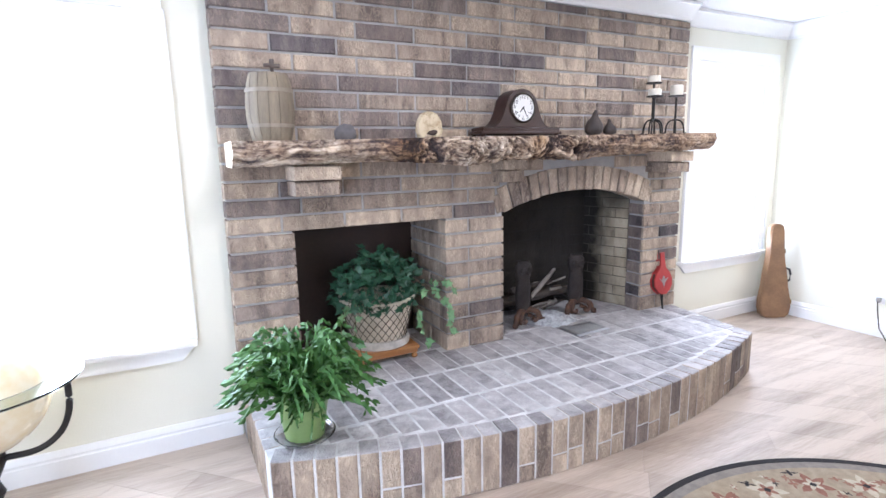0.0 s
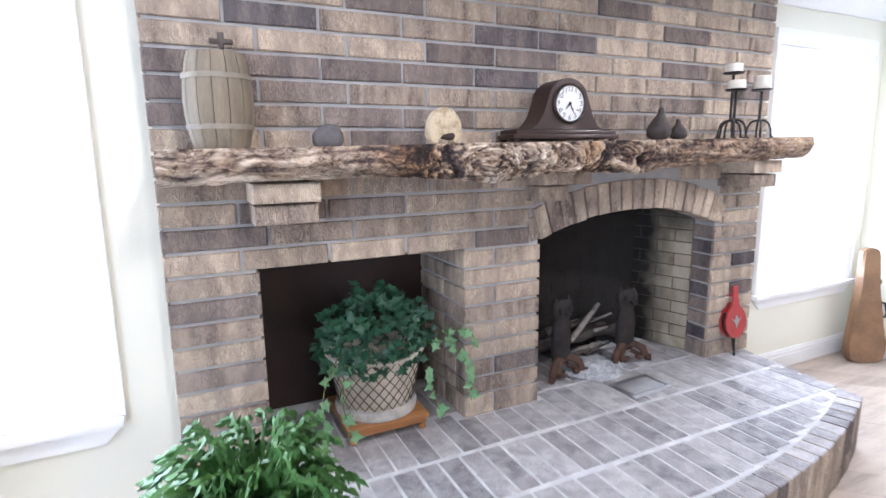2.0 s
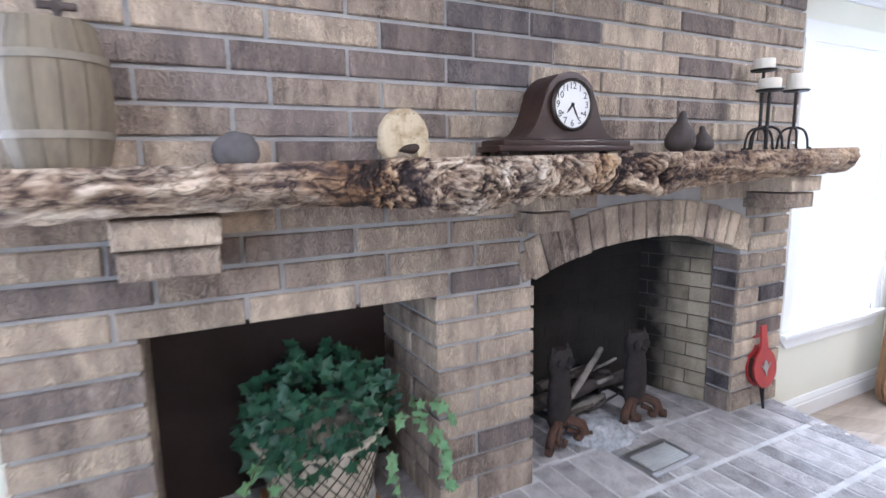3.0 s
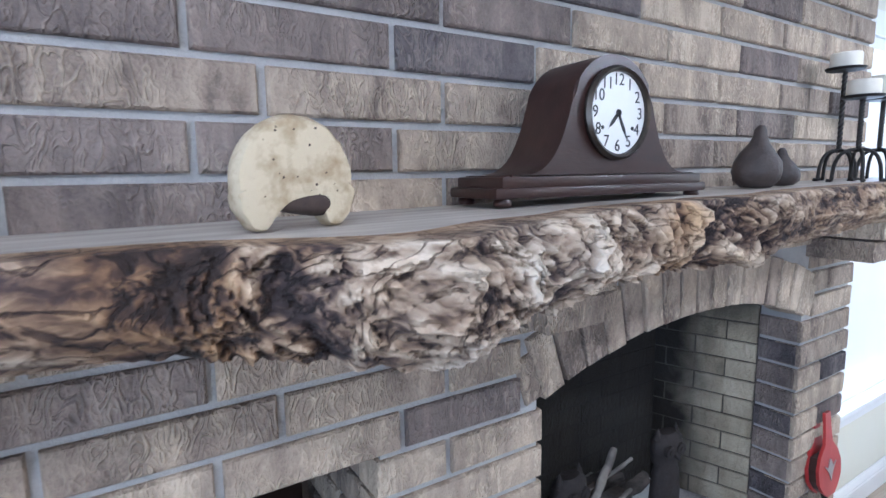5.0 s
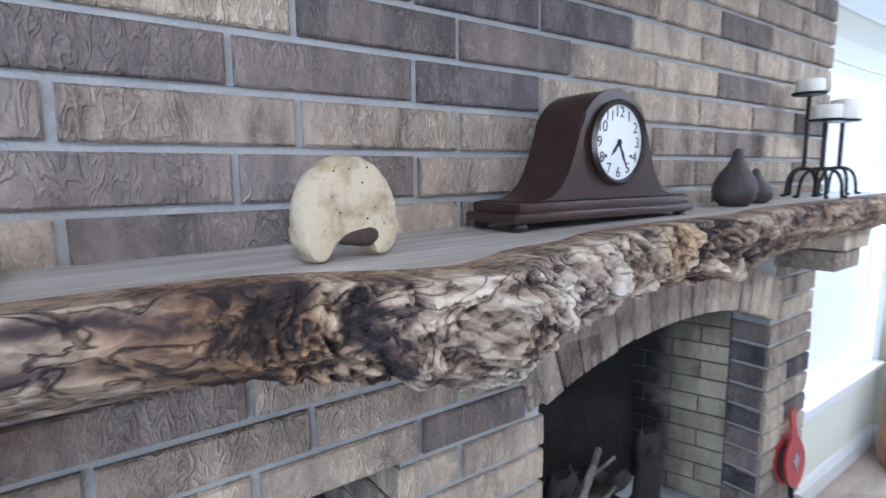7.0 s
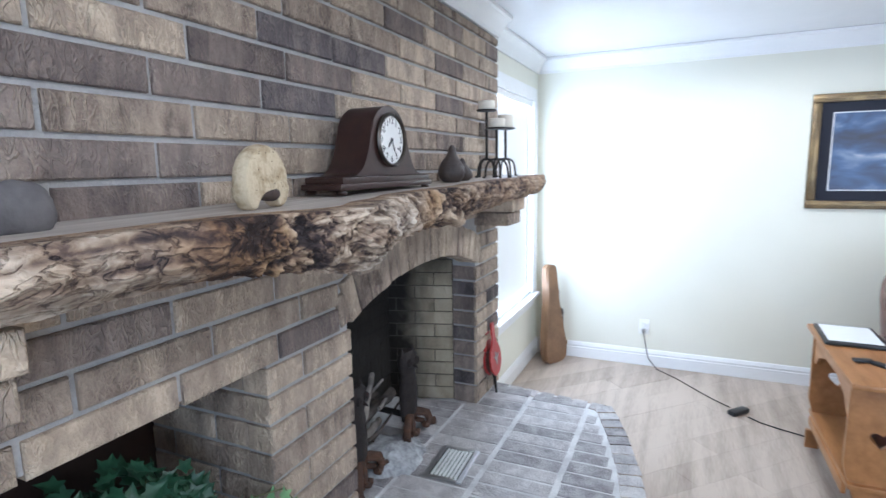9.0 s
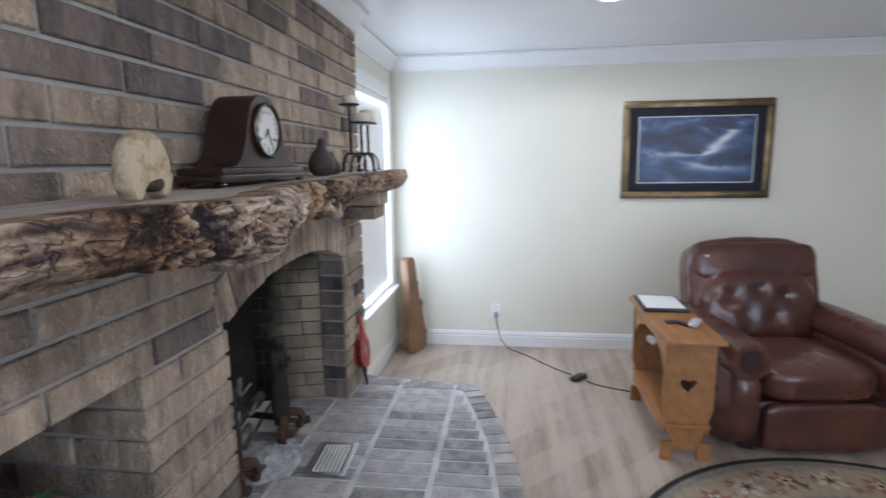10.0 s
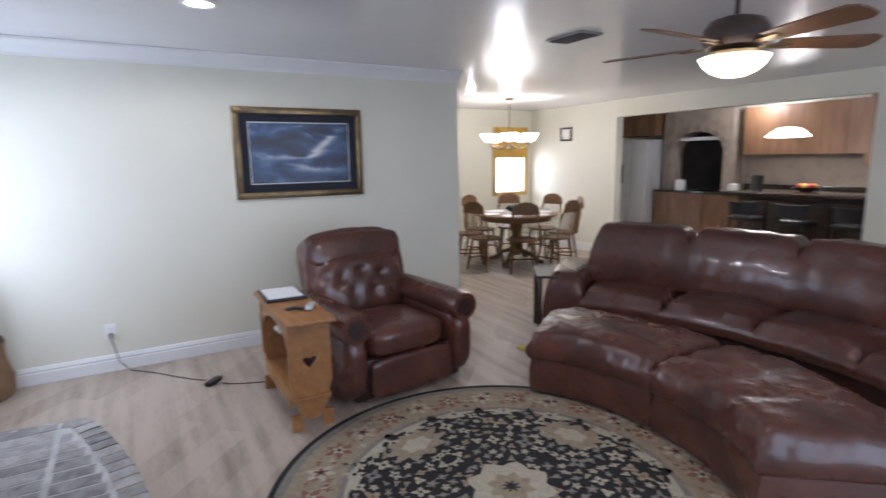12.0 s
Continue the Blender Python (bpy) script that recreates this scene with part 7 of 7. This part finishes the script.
# hearth: standing bricks round the curved front
def soldier_brick(w, h, d, material):
    """A brick on end: clay in front, its worn grey head on top."""
    me = brick_mesh(w, h, d, material, 0.004).copy()
    me.materials.append(M_HEARTH)
    for poly in me.polygons:
        if poly.normal.z > 0.5:
            poly.material_index = 1
    return me


n = 36
SW = 2 * HANG * HR / n - 0.011
TONES = (M_BRICK, M_BRICK, M_BRICK, M_BRICK_MID, M_BRICK)
heads = {(t, c): soldier_brick(SW, HZ - (c + 0.009 if c else 0), 0.1, TONES[t]) for t in (0, 3) for c in (0, 0.075, 0.085, 0.095)}
for i in range(n):
    a = -HANG + 2 * HANG * (i + 0.5) / n
    x, y = hearth_pt(a, HR + rnd.uniform(-0.002, 0.003))
    tone = rnd.choice((0, 0, 0, 0, 3))
    cut = rnd.choice((0.075, 0.085, 0.095)) if i % 3 != 1 and rnd.random() < 0.62 else 0
    top_h = HZ - (cut + 0.009 if cut else 0)
    lay(heads[(tone, cut)], pose(x, y, HZ - top_h / 2 + rnd.uniform(-0.001, 0.002), 0, 0, math.degrees(a)), hearth, "soldier_brick")
    if cut:
        lay(brick_mesh(SW, cut, 0.1, rnd.choice(TONES), 0.004), pose(x, y, cut / 2, 0, 0, math.degrees(a)), hearth, "soldier_brick")
side = soldier_brick(0.075, HZ, 0.09, M_BRICK)
for i in range(7):
    f = (i + 0.5) / 7
    lay(side, pose(1.945 + (1.86 - 1.945) * f, 0.0 - 0.68 * f, HZ / 2, 0, 0, 90 - 7.2), hearth, "soldier_brick")
for i in range(7):
    lay(side, pose(HX0, 0.03 - 0.09 * (i + 0.5), HZ / 2, 0, 0, -90), hearth, "soldier_brick")
# flat bricks in rows across the top
for r, (ya, yb) in enumerate(((0.40, 0.08), (0.062, -0.245), (-0.267, -0.572), (-0.596, -0.90))):
    w, x = 0.097, HX0 + 0.02 + 0.03 * (r % 2)
    while x < 1.86:
        xm = x + w / 2
        y_edge = HCY - math.sqrt((HR - 0.125) ** 2 - (xm - HCX) ** 2)
        lo = max(yb, y_edge)
        if ya > 0.02 and not (LOX0 + 0.02 < xm < LOX1 - 0.02 or ROX0 + 0.02 < xm < ROX1 - 0.02):
            hi = 0.0
        else:
            hi = ya
        if hi - lo > 0.04:
            me = brick_mesh(w - (0.007 if r < 2 else 0.011), round(hi - lo, 2), 0.02, M_HEARTH, 0.003)
            lay(me, pose(xm, (hi + lo) / 2, HZ + rnd.uniform(-0.0012, 0.0012), -90 + rnd.uniform(-0.4, 0.4), 0, 0), hearth, "paver")
        x += w


# floor planks laid on the diagonal
def clip(poly, axis, limit, keep_less):
    out = []
    for p, q in zip(poly, poly[1:] + poly[:1]):
        ip, iq = (p[axis] < limit) == keep_less, (q[axis] < limit) == keep_less
        if ip:
            out.append(p)
        if ip != iq:
            t = (limit - p[axis]) / (q[axis] - p[axis])
            out.append((p[0] + t * (q[0] - p[0]), p[1] + t * (q[1] - p[1])))
    return out


planks = bpy.data.objects["floor"]
rest = B()
G, PW, c45 = 0.0004, 0.185, math.sqrt(0.5)
near = 0
for i in range(-62, 50):
    v0 = i * PW
    u = -14 + rnd.uniform(0, 1.2)
    while u < 14:
        ln = rnd.choice((0.9, 1.22, 1.22, 1.5))
        quad = [(u + G, v0 + G), (u + ln - G, v0 + G), (u + ln - G, v0 + PW - G), (u + G, v0 + PW - G)]
        u += ln
        poly = [((a + b) * c45, (b - a) * c45) for a, b in quad]
        for axis, limit, less in ((0, LEFT, False), (0, 7.0, True), (1, -10.6, False), (1, WIN, True)):
            poly = clip(poly, axis, limit, less) if poly else poly
        if len(poly) < 3:
            continue
        cx, cy = sum(p[0] for p in poly) / len(poly), sum(p[1] for p in poly) / len(poly)
        if all(HX0 < p[0] < HX1 and p[1] > -0.69 for p in poly):
            continue
        if min(q[0] for q in poly) > RIGHT + 0.1 and min(q[1] for q in poly) > -2.45:
            continue
        close = -1.6 < cx < 3.3 and cy > -4.2 and near < 300
        bm = B() if close else rest
        lift = rnd.uniform(-0.0006, 0.0)
        a = ring(bm, [(p[0], p[1], lift) for p in poly])
        b = ring(bm, [(p[0], p[1], -0.0118) for p in poly])
        bm.faces.new(a)
        bridge(bm, a, b)
        if close:
            near += 1
            part("plank", bm, M_PLANK, planks, smooth=False)
tagged(part("far_planks", rest, M_PLANK, planks, smooth=False), kind="stuff")
